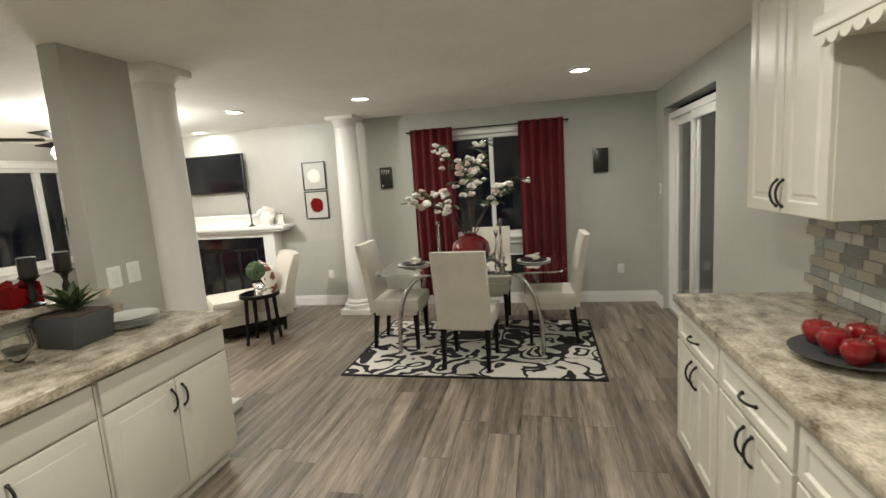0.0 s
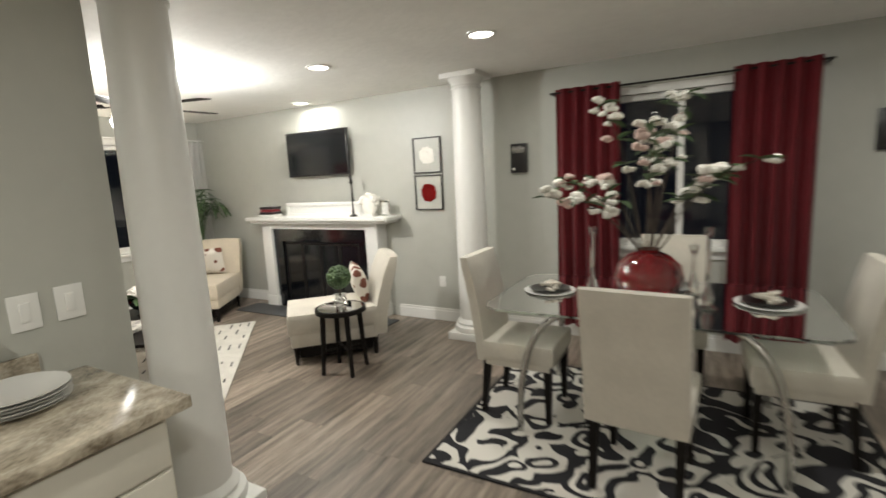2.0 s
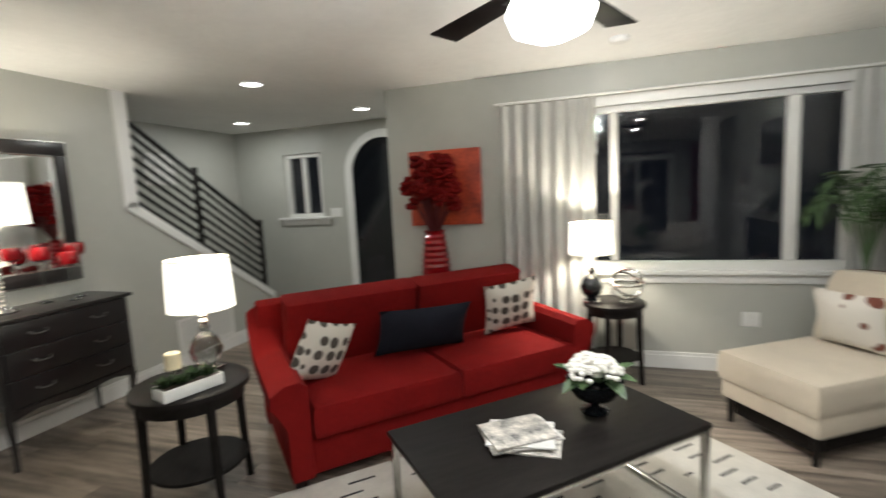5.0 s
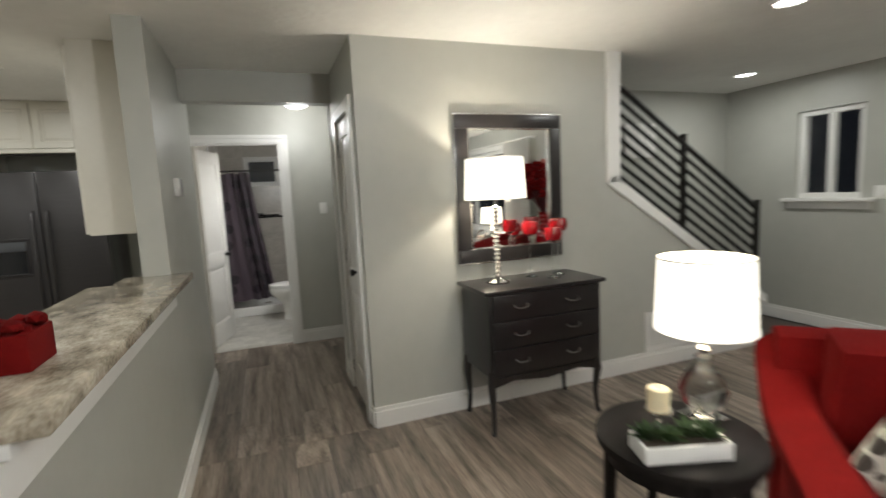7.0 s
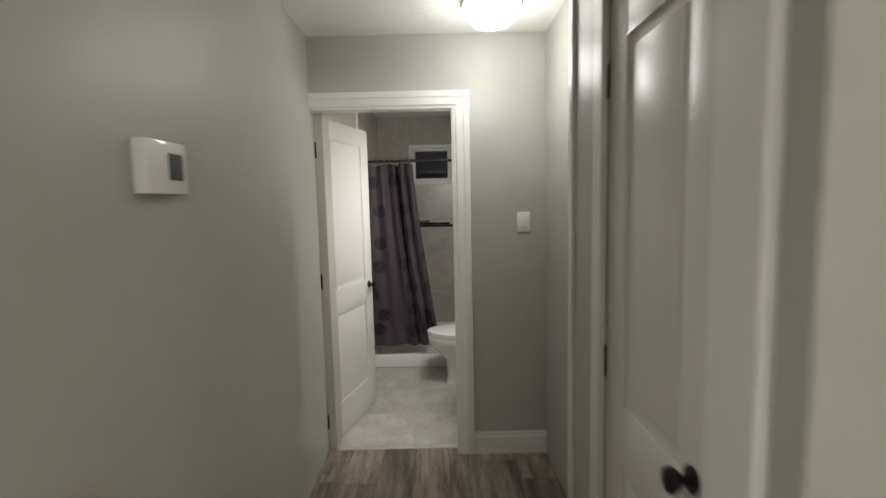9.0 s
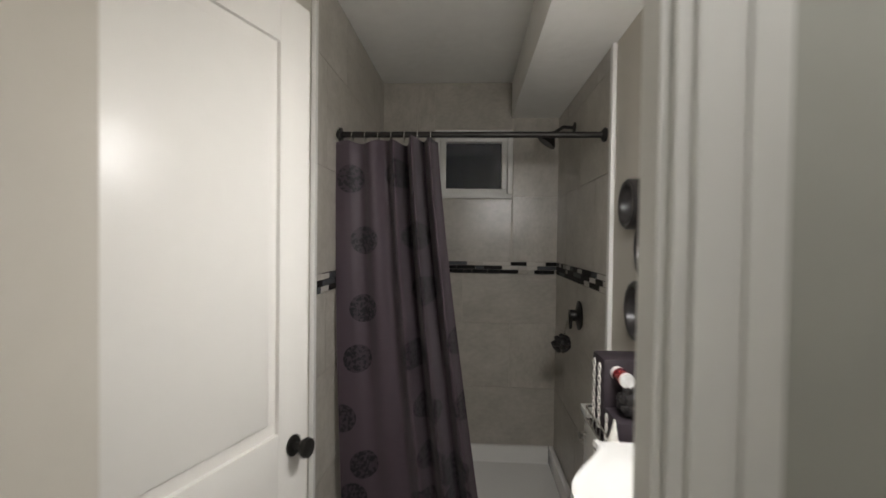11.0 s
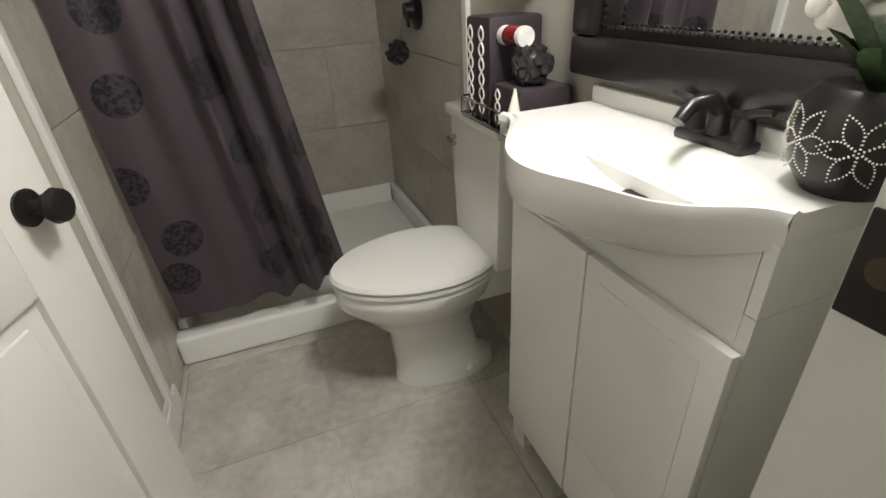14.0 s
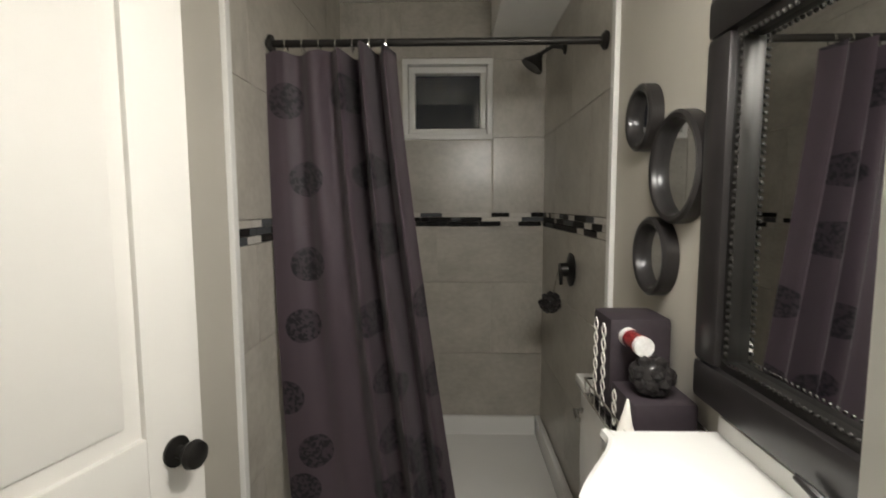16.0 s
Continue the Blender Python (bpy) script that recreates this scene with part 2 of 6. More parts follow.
def cushion(w, d, h, puff=0.35, n=8, m=None):
    """A soft block: a rounded box whose faces swell."""
    own = bmesh.new()
    bmesh.ops.create_cube(own, size=2)
    bmesh.ops.subdivide_edges(own, edges=own.edges[:], cuts=n, use_grid_fill=True)
    for v in own.verts:
        x, y, z = v.co
        e = max(abs(x), abs(y)) ** 6
        k = 1 - 0.06 * e
        v.co = Vector((x * w / 2 * (1 - 0.03 * abs(z) ** 4), y * d / 2 * (1 - 0.03 * abs(z) ** 4), z * h / 2 * (1 - puff * 0.5 * (x ** 4 + y ** 4 - x ** 4 * y ** 4)) * k))
    if m is not None:
        own.transform(m)
    return own


def pillow(w, h, t, n=10):
    """A scatter pillow with drawn-out corners, in the xz plane."""
    own = bmesh.new()
    bmesh.ops.create_grid(own, x_segments=n, y_segments=n, size=1)
    back = bmesh.new()
    bmesh.ops.create_grid(back, x_segments=n, y_segments=n, size=1)
    for g, s in ((own, 1), (back, -1)):
        for v in g.verts:
            x, y = v.co.x, v.co.y
            swell = ((1 - x * x) * (1 - y * y)) ** 0.45
            pinch = 1 - 0.07 * (1 - x * x) - 0.0
            pinch_y = 1 - 0.07 * (1 - y * y)
            v.co = Vector((x * w / 2 * pinch_y, -s * t / 2 * swell, y * h / 2 * pinch))
    merge(own, back)
    bmesh.ops.remove_doubles(own, verts=own.verts[:], dist=0.0005)
    bmesh.ops.recalc_face_normals(own, faces=own.faces[:])
    return own


def structure(name, bm, mat, label, category="wall", smooth=False):
    return tagged(part(name, bm, mat, smooth=smooth), label, category, kind="structure")


def wall_x(x0, x1, ya, yb, holes=(), z1=CEIL):
    """A wall slab between x0 and x1 along y, with openings (y0, y1, z0, z1)."""
    rows, y = [], ya
    for a, b, c, d in sorted(holes):
        rows.append((x0, x1, y, a, 0, z1))
        if c > 0:
            rows.append((x0, x1, a, b, 0, c))
        if d < z1:
            rows.append((x0, x1, a, b, d, z1))
        y = b
    rows.append((x0, x1, y, yb, 0, z1))
    return boxes(*[r for r in rows if abs(r[3] - r[2]) > 1e-4])


def wall_y(y0, y1, xa, xb, holes=(), z1=CEIL):
    rows, x = [], xa
    for a, b, c, d in sorted(holes):
        rows.append((x, a, y0, y1, 0, z1))
        if c > 0:
            rows.append((a, b, y0, y1, 0, c))
        if d < z1:
            rows.append((a, b, y0, y1, d, z1))
        x = b
    rows.append((x, xb, y0, y1, 0, z1))
    return boxes(*[r for r in rows if abs(r[1] - r[0]) > 1e-4])


# ---- structure ----
N, E, W = 5.75, 2.42, -5.53
HALL_E, KIT_W, HALL_W = -1.46, -1.33, -2.51
structure("wall_north", wall_y(N, N + 0.14, W - 0.14, E + 0.15, [(-0.3, 1.25, 0.87, 2.13)]), M_WALL, "greige painted wall with dining window and fireplace")
structure("wall_east", wall_x(E, E + 0.15, -3.2, N, [(3.85, 5.42, 0, 2.2)]), M_WALL, "greige painted wall with a sliding door")
structure("wall_west", wall_x(W - 0.14, W, 1.93, N, [(3.64, 5.46, 0.80, 2.11)]), M_WALL, "greige painted wall with a wide window")
structure("wall_return", boxes((-6.95, W - 0.14, 1.93, 2.07, 0, CEIL)), M_WALL, "greige painted entry wall return")
structure("wall_south", boxes((-4.36, HALL_W, -0.03, 0.09, 0, CEIL)), M_WALL, "greige painted wall behind the dark dresser")
structure("wall_hall_west", boxes((HALL_W - 0.12, HALL_W, -0.86, -0.65, 0, CEIL)), M_WALL, "greige painted hall wall beside the closet door")
structure("wall_closet_end", boxes((HALL_W - 0.12, HALL_W, -0.11, -0.03, 0, CEIL)), M_WALL, "narrow greige painted wall edge at the closet")
structure("closet_header", boxes((HALL_W - 0.12, HALL_W, -0.65, -0.11, 2.04, CEIL)), M_WALL, "greige painted wall above the closet door")
structure("wall_hall_recess", boxes((-2.78, -2.66, -2.08, -0.98, 0, CEIL)), M_WALL, "greige painted wall of the hall recess")
structure("wall_hall_return", boxes((-2.78, HALL_W, -0.98, -0.86, 0, CEIL)), M_WALL, "greige painted return wall of the hall")
structure("wall_hall_east", boxes((HALL_E, KIT_W, -1.25, 0.14, 0, CEIL)), M_WALL, "greige painted hall wall, lightly textured")
structure("half_wall", boxes((HALL_E, KIT_W, 0.14, 1.98, 0, 1.085)), M_WALL, "greige painted half wall under the granite ledge")
structure("wall_kitchen_west", boxes((HALL_E, KIT_W, 1.98, 2.42, 0, CEIL)), M_WALL, "greige painted wall end beside the column")
structure("hall_header", boxes((HALL_W, HALL_E, -0.98, -0.86, 2.22, CEIL)), M_WALL, "greige painted header over the hall")
structure("wall_bath_door", wall_y(-2.145, -2.065, -2.78, -1.1, [(-2.15, -1.31, 0, 2.055)]), M_WALL, "sage greige wall with the bathroom doorway")
structure("wall_vestibule", boxes((-1.2, -1.1, -2.08, -1.25, 0, CEIL), (-1.33, -1.1, -1.25, -1.15, 0, CEIL)), M_WALL, "plain greige painted wall of the back hall")
structure("wall_bath_west", boxes((-2.63, -2.51, -4.775, -2.145, 0, CEIL)), M_BLUSHWALL, "beige painted bathroom wall behind the vanity")
structure("wall_bath_east", boxes((-1.38, -1.26, -4.775, -2.145, 0, CEIL)), M_BLUSHWALL, "beige bathroom wall beside the door")
structure("wall_bath_south", wall_y(-4.775, -4.655, -2.51, -1.38, [(-2.185, -1.755, 1.74, 2.11)]), M_BLUSHWALL, "bathroom wall with a small high window")
structure("wall_entry", wall_x(-7.09, -6.95, -1.15, 2.07, [(-0.24, 0.32, 1.26, 2.1)]), M_WALL, "greige entry wall with a small window")
structure("wall_stair", boxes((-6.95, -2.63, -1.15, -1.03, 0, CEIL)), M_WALL, "greige painted wall behind the stair")
structure("wall_kitchen_south", boxes((KIT_W, E + 0.15, -3.32, -3.2, 0, CEIL), (-1.33, -1.2, -3.2, -1.25, 0, CEIL)), M_WALL, "plain greige wall closing the kitchen")
structure("bath_soffit", boxes((-2.51, -2.205, -4.655, -2.145, 2.215, CEIL)), M_CEIL, "pale boxed soffit along the bathroom ceiling", "ceiling")
structure("ceiling", boxes((-7.1, 2.6, -4.8, 5.9, CEIL, CEIL + 0.1)), M_CEIL, "white textured ceiling", "ceiling")
structure("floor", boxes((-7.1, 2.6, -2.135, 5.9, -0.12, -0.012), (-1.15, 2.6, -3.4, -2.18, -0.12, -0.012)), M_GROUT, "dark underfloor between grey-brown wood planks", "floor")
structure("bath_floor", boxes((-2.6, -1.28, -4.7, -2.135, -0.12, -0.006)), M_TGROUT, "grout bed of the bathroom tile floor", "floor")

# ---- trim, doors, windows ----


def baseboard(name, x0, x1, y0, y1, h=0.135):
    """A moulded skirting: a tall flat board with a thinner cap."""
    dx, dy = abs(x1 - x0), abs(y1 - y0)
    bm = boxes((x0, x1, y0, y1, 0.0, h * 0.8, 0.003))
    if dx > dy:
        s = 1 if name.endswith("n") else 0
        box(x0, x1, y0 + (0.006 if s else 0), y1 - (0 if s else 0.006), h * 0.8, h, 0.003, bm=bm)
    else:
        s = 1 if name.endswith("e") else 0
        box(x0 + (0.006 if s else 0), x1 - (0 if s else 0.006), y0, y1, h * 0.8, h, 0.003, bm=bm)
    return structure("baseboard", bm, M_TRIM, "white moulded baseboard", "baseboard")


B = 0.016
baseboard("n", -2.3, E, N - B, N)
baseboard("n", W, -4.45, N - B, N)
baseboard("w", W, W + B, 1.93, N - B)
baseboard("e", E - B, E, 5.42, N - B)
baseboard("e", E - B, E, 2.5, 3.85)
baseboard("s", -4.36, HALL_W, 0.09, 0.09 + B)
baseboard("s", -6.05, -4.36, 0.09, 0.09 + B)
baseboard("e", HALL_E - B, HALL_E, -1.25, 2.42)
baseboard("w", HALL_W, HALL_W + B, 0.028, 0.09)
baseboard("w", HALL_W, HALL_W + B, -0.95, -0.722)
baseboard("s", -2.66, -2.229, -2.065, -2.065 + B)
baseboard("w", -6.95, -6.95 + B, -1.03, 0.62)
baseboard("n", -6.95, W - 0.14, 1.93 - B, 1.93)
baseboard("e", -1.38 - 0.014, -1.38, -3.395, -2.6, 0.11)


def casing(name, x0, x1, y, z1, w=0.085, d=0.018, sides=(1, 1)):
    """A doorway's moulded surround on a wall that faces +y."""
    bm = bmesh.new()
    for k, (ww, dd) in enumerate(((w, d * 0.7), (w * 0.45, d))):
        if sides[0]:
            box(x0 - w, x0 - w + ww, y, y + dd, 0, z1 + w, 0.003, bm=bm)
        if sides[1]:
            box(x1 + w - ww, x1 + w, y, y + dd, 0, z1 + w, 0.003, bm=bm)
        box(x0 - w, x1 + w, y, y + dd + 0.0015, z1 + w - ww, z1 + w, 0.003, bm=bm)
    return structure(name, bm, M_TRIM, "white moulded door casing", "trim")


def panel_door(width, height, label, thick=0.035, knob_side=1, knobs=(1, 1), hinges=True, name="door_1", zk=0.952):
    """A two-panel door leaf in its own space: hinge edge at x=0, front face at y=0, opening towards +x."""
    d = thing(name, label=label, category="door")
    d["kind"] = "structure"
    st, tr, lk, br = 0.115, 0.12, 0.16, 0.23
    zl = height * 0.40
    part("stile", box(0, st, 0, thick, 0.008, height, 0.002), M_DOOR, d)
    part("stile", box(width - st, width, 0, thick, 0.008, height, 0.002), M_DOOR, d)
    part("rail", box(st, width - st, 0, thick, height - tr, height, 0.002), M_DOOR, d)
    part("rail", box(st, width - st, 0, thick, zl, zl + lk, 0.002), M_DOOR, d)
    part("rail", box(st, width - st, 0, thick, 0.008, br, 0.002), M_DOOR, d)
    for a, b in ((br, zl), (zl + lk, height - tr)):
        bm = box(st - 0.001, width - st + 0.001, 0.011, thick - 0.011, a - 0.001, b + 0.001)
        box(st + 0.03, width - st - 0.03, 0.006, thick - 0.006, a + 0.03, b - 0.03, 0.004, bm=bm)
        part("panel", bm, M_DOOR, d)
    xk = width - 0.062
    k = part("door_knob", lathe([(0.026, 0.0), (0.027, 0.005), (0.011, 0.008), (0.010, 0.024), (0.019, 0.029), (0.0255, 0.040), (0.023, 0.050), (0.010, 0.055)], 20, m=Matrix.Translation((xk, 0, zk)) @ pose(0, 0, 0, 90)), M_IRON, d, "dark bronze round knob")
    part("door_knob", lathe([(0.026, 0.0), (0.027, 0.005), (0.011, 0.008), (0.010, 0.024), (0.019, 0.029), (0.0255, 0.040), (0.023, 0.050), (0.010, 0.055)], 20, m=Matrix.Translation((xk, thick, zk)) @ pose(0, 0, 0, -90)), M_IRON, d, "dark bronze round knob")
    part("latch", box(width - 0.001, width + 0.002, 0.006, thick - 0.006, zk - 0.03, zk + 0.03, 0.001), M_IRON, d)
    if hinges:
        for z in (0.18, height * 0.52, height - 0.2):
            part("hinge", boxes((-0.010, 0.002, -0.006, 0.008, z - 0.045, z + 0.045, 0.002)), M_IRON, d, "black hinge")
    return d


# bathroom doorway, with its open door
casing("trim_bath_door", -2.15, -1.31, -2.065, 2.055, 0.078)
structure("jamb_bath_door", boxes((-2.15, -2.135, -2.147, -2.06, 0, 2.055), (-1.325, -1.31, -2.147, -2.06, 0, 2.055), (-2.135, -1.325, -2.147, -2.06, 2.04, 2.055), (-2.135, -2.125, -2.10, -2.07, 0, 2.04)), M_TRIM, "white door jamb of the bathroom", "trim")
strike = tagged(part("strike_plate", boxes((-2.135, -2.132, -2.1455, -2.112, 0.985, 1.05, 0.001)), M_IRON), "black metal strike plate on the door jamb", "strike plate")
strike_hole = part("bore", lathe([(0.009, 0.0), (0.009, 0.0008)], 16, m=Matrix.Translation((-2.1318, -2.129, 1.018)) @ pose(0, 0, 0, 0, 90, 0)), M_TWIG, strike)
bath_door = panel_door(0.72, 2.03, "white two-panel bathroom door standing open", zk=0.925)
bath_door.matrix_world = pose(-1.335, -2.15, 0, 0, 0, -106)
# closet door in the hall
casing_c = structure("trim_closet", boxes((HALL_W, HALL_W + 0.018, -0.72, -0.648, 0, 2.11, 0.003), (HALL_W, HALL_W + 0.018, -0.113, 0.025, 0, 2.11, 0.003), (HALL_W, HALL_W + 0.0195, -0.648, -0.113, 2.04, 2.11, 0.003), (HALL_W, HALL_W + 0.026, -0.06, 0.027, 0, 2.112, 0.003)), M_TRIM, "white door casing of the closet", "trim")
closet = panel_door(0.53, 2.03, "white two-panel closet door, closed", name="door_2", zk=0.985)
closet.matrix_world = pose(HALL_W - 0.004, -0.646, 0, 0, 0, 90)
structure("trim_passage", boxes((-2.66, -2.642, -1.4, -1.32, 0, 2.12, 0.003), (HALL_W - 0.01, HALL_W + 0.012, -0.995, -0.955, 0, 2.22, 0.003)), M_TRIM, "white corner trim in the hall", "trim")


def window_unit(name, m, w, z0, z1, splits, label, depth=0.10, frame_w=0.05, sill=True, trim=0.075, mat=None):
    """A window in its own space: the wall's inner face is y=0, outside is +y, x from 0 to w."""
    wd = thing(name, label=label, category="window")
    wd["kind"] = "structure"
    mat = mat or M_TRIM
    fr = part("window_frame", ring(0, w, z0, z1, frame_w, 0.03, depth, 0.004), mat, wd)
    xs = [0 + frame_w] + [s for pair in splits for s in pair] + [w - frame_w]
    for a, b in splits:
        part("mullion", box(a, b, 0.03, depth - 0.006, z0 + frame_w, z1 - frame_w, 0.004), mat, wd)
    for a, b in zip(xs[::2], xs[1::2]):
        p = part("pane", box(a, b, 0.06, 0.066, z0 + frame_w, z1 - frame_w), M_PANE, wd, smooth=False)
        p.visible_shadow = False
    if trim:
        part("surround", ring(-trim, w + trim, z0 - (0 if sill else trim), z1 + trim, trim, -0.018, 0.03, 0.003), M_TRIM, wd)
    if sill:
        part("window_sill", boxes((-0.11, w + 0.11, -0.06, 0.05, z0 - 0.03, z0 + 0.002, 0.006), (-0.08, w + 0.08, -0.02, 0.0, z0 - 0.10, z0 - 0.03, 0.004)), M_TRIM, wd)
    wd.matrix_world = m
    return wd


window_unit("window_1", pose(-0.3, N, 0), 1.55, 0.87, 2.13, [(0.80, 0.85)], "white framed dining window, dark outside", trim=0.06)
window_unit("window_2", pose(W, 3.64, 0, 0, 0, 90), 1.82, 0.80, 2.11, [(0.21, 0.27), (1.42, 1.50)], "wide white living room window, night outside")
window_unit("window_3", pose(-6.95, -0.24, 0, 0, 0, 90), 0.56, 1.26, 2.1, [(0.255, 0.305)], "small white entry window, dark outside", trim=0.0)
window_unit("window_4", pose(-1.755, -4.655, 0, 0, 0, 180), 0.43, 1.74, 2.11, [], "small white framed shower window", frame_w=0.035, sill=False, trim=0.03)

# sliding glass door
sl = thing("door_3", label="white framed sliding glass door, closed", category="sliding door")
sl["kind"] = "structure"
part("door_frame", boxes((E + 0.05, E + 0.14, 5.36, 5.42, 0, 2.14, 0.003), (E + 0.05, E + 0.14, 3.85, 3.91, 0, 2.14, 0.003), (E + 0.05, E + 0.14, 3.91, 5.36, 2.08, 2.14, 0.003), (E + 0.05, E + 0.14, 3.91, 5.36, 0, 0.04, 0.003)), M_TRIM, sl)
for a, b, off in ((3.91, 4.68, 0.06), (4.6, 5.36, 0.1)):
    leaf = part("door_leaf", boxes((E + off, E + off + 0.03, a, a + 0.06, 0.04, 2.08, 0.003), (E + off, E + off + 0.03, b - 0.06, b, 0.04, 2.08, 0.003), (E + off, E + off + 0.03, a + 0.06, b - 0.06, 0.04, 0.12, 0.003), (E + off, E + off + 0.03, a + 0.06, b - 0.06, 2.0, 2.08, 0.003)), M_TRIM, sl)
    p = part("pane", box(E + off + 0.012, E + off + 0.018, a + 0.06, b - 0.06, 0.12, 2.0), M_PANE, leaf, smooth=False)
    p.visible_shadow = False
part("door_handle", box(E + 0.05, E + 0.062, 3.93, 3.955, 0.95, 1.15, 0.004), M_TRIM, sl)
structure("backdrop", boxes((-9.2, 6, 9.0, 9.1, -1, 5), (6.0, 6.1, -6, 9, -1, 5), (-9.3, -9.2, -6, 9.1, -1, 5), (-9.2, 6, -7.1, -7.0, -1, 5)), M_NIGHT, "dark night outside the windows", "backdrop")
structure("ground", boxes((-9.2, 6, -7, 9, -0.4, -0.3)), M_NIGHT, "dark ground outside the house", "ground")


def column(x, y, r=0.15):
    c = thing("column", (x, y, 0), label="white round column with moulded base and capital", category="column", group="round columns")
    part("plinth", box(-0.2, 0.2, -0.2, 0.2, 0, 0.07, 0.006), M_TRIM, c)
    part("base", lathe([(0.195, 0.07), (0.2, 0.09), (0.195, 0.12), (r + 0.02, 0.135), (r + 0.03, 0.155), (r + 0.012, 0.175), (r, 0.19)], 40), M_TRIM, c)
    part("shaft", lathe([(r, 0.19), (r, 0.8), (r * 0.97, 1.5), (r * 0.88, 2.30)], 40), M_TRIM, c)
    part("capital", lathe([(r * 0.88, 2.30), (r * 0.95, 2.31), (r * 0.95, 2.325), (r * 0.9, 2.335), (r, 2.37), (r + 0.02, 2.395)], 40), M_TRIM, c)
    part("abacus", box(-r - 0.03, r + 0.03, -r - 0.03, r + 0.03, 2.395, CEIL - 0.001, 0.004), M_TRIM, c)
    return c


column(-1.36, 2.63, 0.14)
column(-1.21, 5.43, 0.145)

# stair with its railing
structure("stair_wall", prism([(-6.05, 0), (-4.36, 0), (-4.36, 1.53), (-6.05, 0.41)], 0.12, m=Matrix.Translation((0, -0.03, 0))), M_WALL, "greige sloped knee wall beside the stair")
slope = math.degrees(math.atan2(1.12, 1.69))
structure("stair_trim", merge(box(-4.47, -4.35, -0.045, 0.108, 1.5, CEIL, 0.004), prism([(-6.09, 0.36), (-6.09, 0.44), (-4.40, 1.57), (-4.35, 1.50)], 0.155, m=Matrix.Translation((0, -0.047, 0)), bev=0.004)), M_TRIM, "white trim along the sloped stair wall", "trim")
stair = thing("stair", label="carpeted stair rising behind the sloped wall", category="stair")
stair["kind"] = "structure"
for i in range(12):
    x0 = -6.0 + 0.265 * i
    if 0.18 * (i + 1) < 2.4:
        part("step", box(x0, x0 + 0.29, -1.02, -0.035, 0.18 * i, 0.18 * (i + 1), 0.008), M_GREY, stair)
rail = thing("stair_railing", label="black metal stair railing with sloped bars", category="railing")
for i in range(8):
    z = 0.13 + 0.095 * i
    part("bar" if i < 7 else "handrail", tube([(-6.03, 0.03, 0.42 + z), (-4.43, 0.03, 0.42 + z + 1.06)], 0.0155 if i < 7 else 0.022, 8), M_IRON, rail)
for x in (-6.03, -5.17, -4.45):
    zb = 0.42 + (x + 6.05) * 0.663
    part("post", box(x - 0.018, x + 0.018, 0.012, 0.048, zb, zb + 0.86, 0.003), M_IRON, rail)

# arched front door
arch = thing("door_4", label="dark arched front door with glass, white casing", category="door")
arch["kind"] = "structure"
arc = [(0.78 + 0.42 - 0.42 * math.cos(a), 1.80 + 0.42 * math.sin(a)) for a in [math.pi * k / 16 for k in range(17)]]
inner = [(y, z) for y, z in [(0.78, 0.0)] + arc + [(1.62, 0.0)]]
turn = Matrix.Translation((-6.95, 0, 0)) @ Matrix(((0, 1, 0, 0), (1, 0, 0, 0), (0, 0, 1, 0), (0, 0, 0, 1)))
bm = bmesh.new()
outer = [(0.68, 0.0)] + [(0.78 + 0.42 - 0.52 * math.cos(a), 1.80 + 0.52 * math.sin(a)) for a in [math.pi * k / 16 for k in range(17)]] + [(1.72, 0.0)]
for (a, b), (c, d) in zip(zip(inner, inner[1:]), zip(outer, outer[1:])):
    prism([a, b, d, c], 0.03, bm=bm)
bm.transform(turn)
bmesh.ops.recalc_face_normals(bm, faces=bm.faces[:])
part("door_casing", bm, M_TRIM, arch)
bm = prism(inner, 0.012)
bm.transform(turn)
bmesh.ops.recalc_face_normals(bm, faces=bm.faces[:])
part("door_leaf", bm, M_TV, arch, "dark glazed door leaf")
part("door_handle", lathe([(0.025, 0), (0.028, 0.02), (0.02, 0.05)], 16, m=Matrix.Translation((-6.938, 0.86, 0.95)) @ pose(0, 0, 0, 0, 90, 0)), M_IRON, arch)


def can_light(x, y):
    c = thing("ceiling_light", (x, y, 0), label="round recessed white ceiling light, lit", category="ceiling light", group="recessed ceiling lights")
    part("trim_ring", lathe([(0.075, CEIL - 0.001), (0.1, CEIL - 0.001), (0.098, CEIL - 0.009), (0.078, CEIL - 0.012)], 28, cap=False), M_TRIM, c)
    part("diffuser", lathe([(0.0005, CEIL - 0.006), (0.078, CEIL - 0.006), (0.078, CEIL - 0.003)], 28, cap=False), M_GLOW, c)


for cx, cy in CANS:
    can_light(cx, cy)


def plate_on_wall(name, m, label, cat, w=0.075, h=0.115, kind="outlet"):
    p = thing(name, label=label, category=cat)
    part("cover_plate", box(-w / 2, w / 2, -0.006, 0, -h / 2, h / 2, 0.003), M_TRIM, p)
    if kind == "outlet":
        for z in (-0.022, 0.022):
            part("socket", lathe([(0.016, 0), (0.016, 0.003), (0.013, 0.003)], 14, m=Matrix.Translation((0, -0.006, z)) @ pose(0, 0, 0, 90)), M_WHITE, p)
    else:
        part("rocker", box(-0.016, 0.016, -0.010, -0.005, -0.033, 0.033, 0.002), M_WHITE, p)
    p.matrix_world = m
    return p


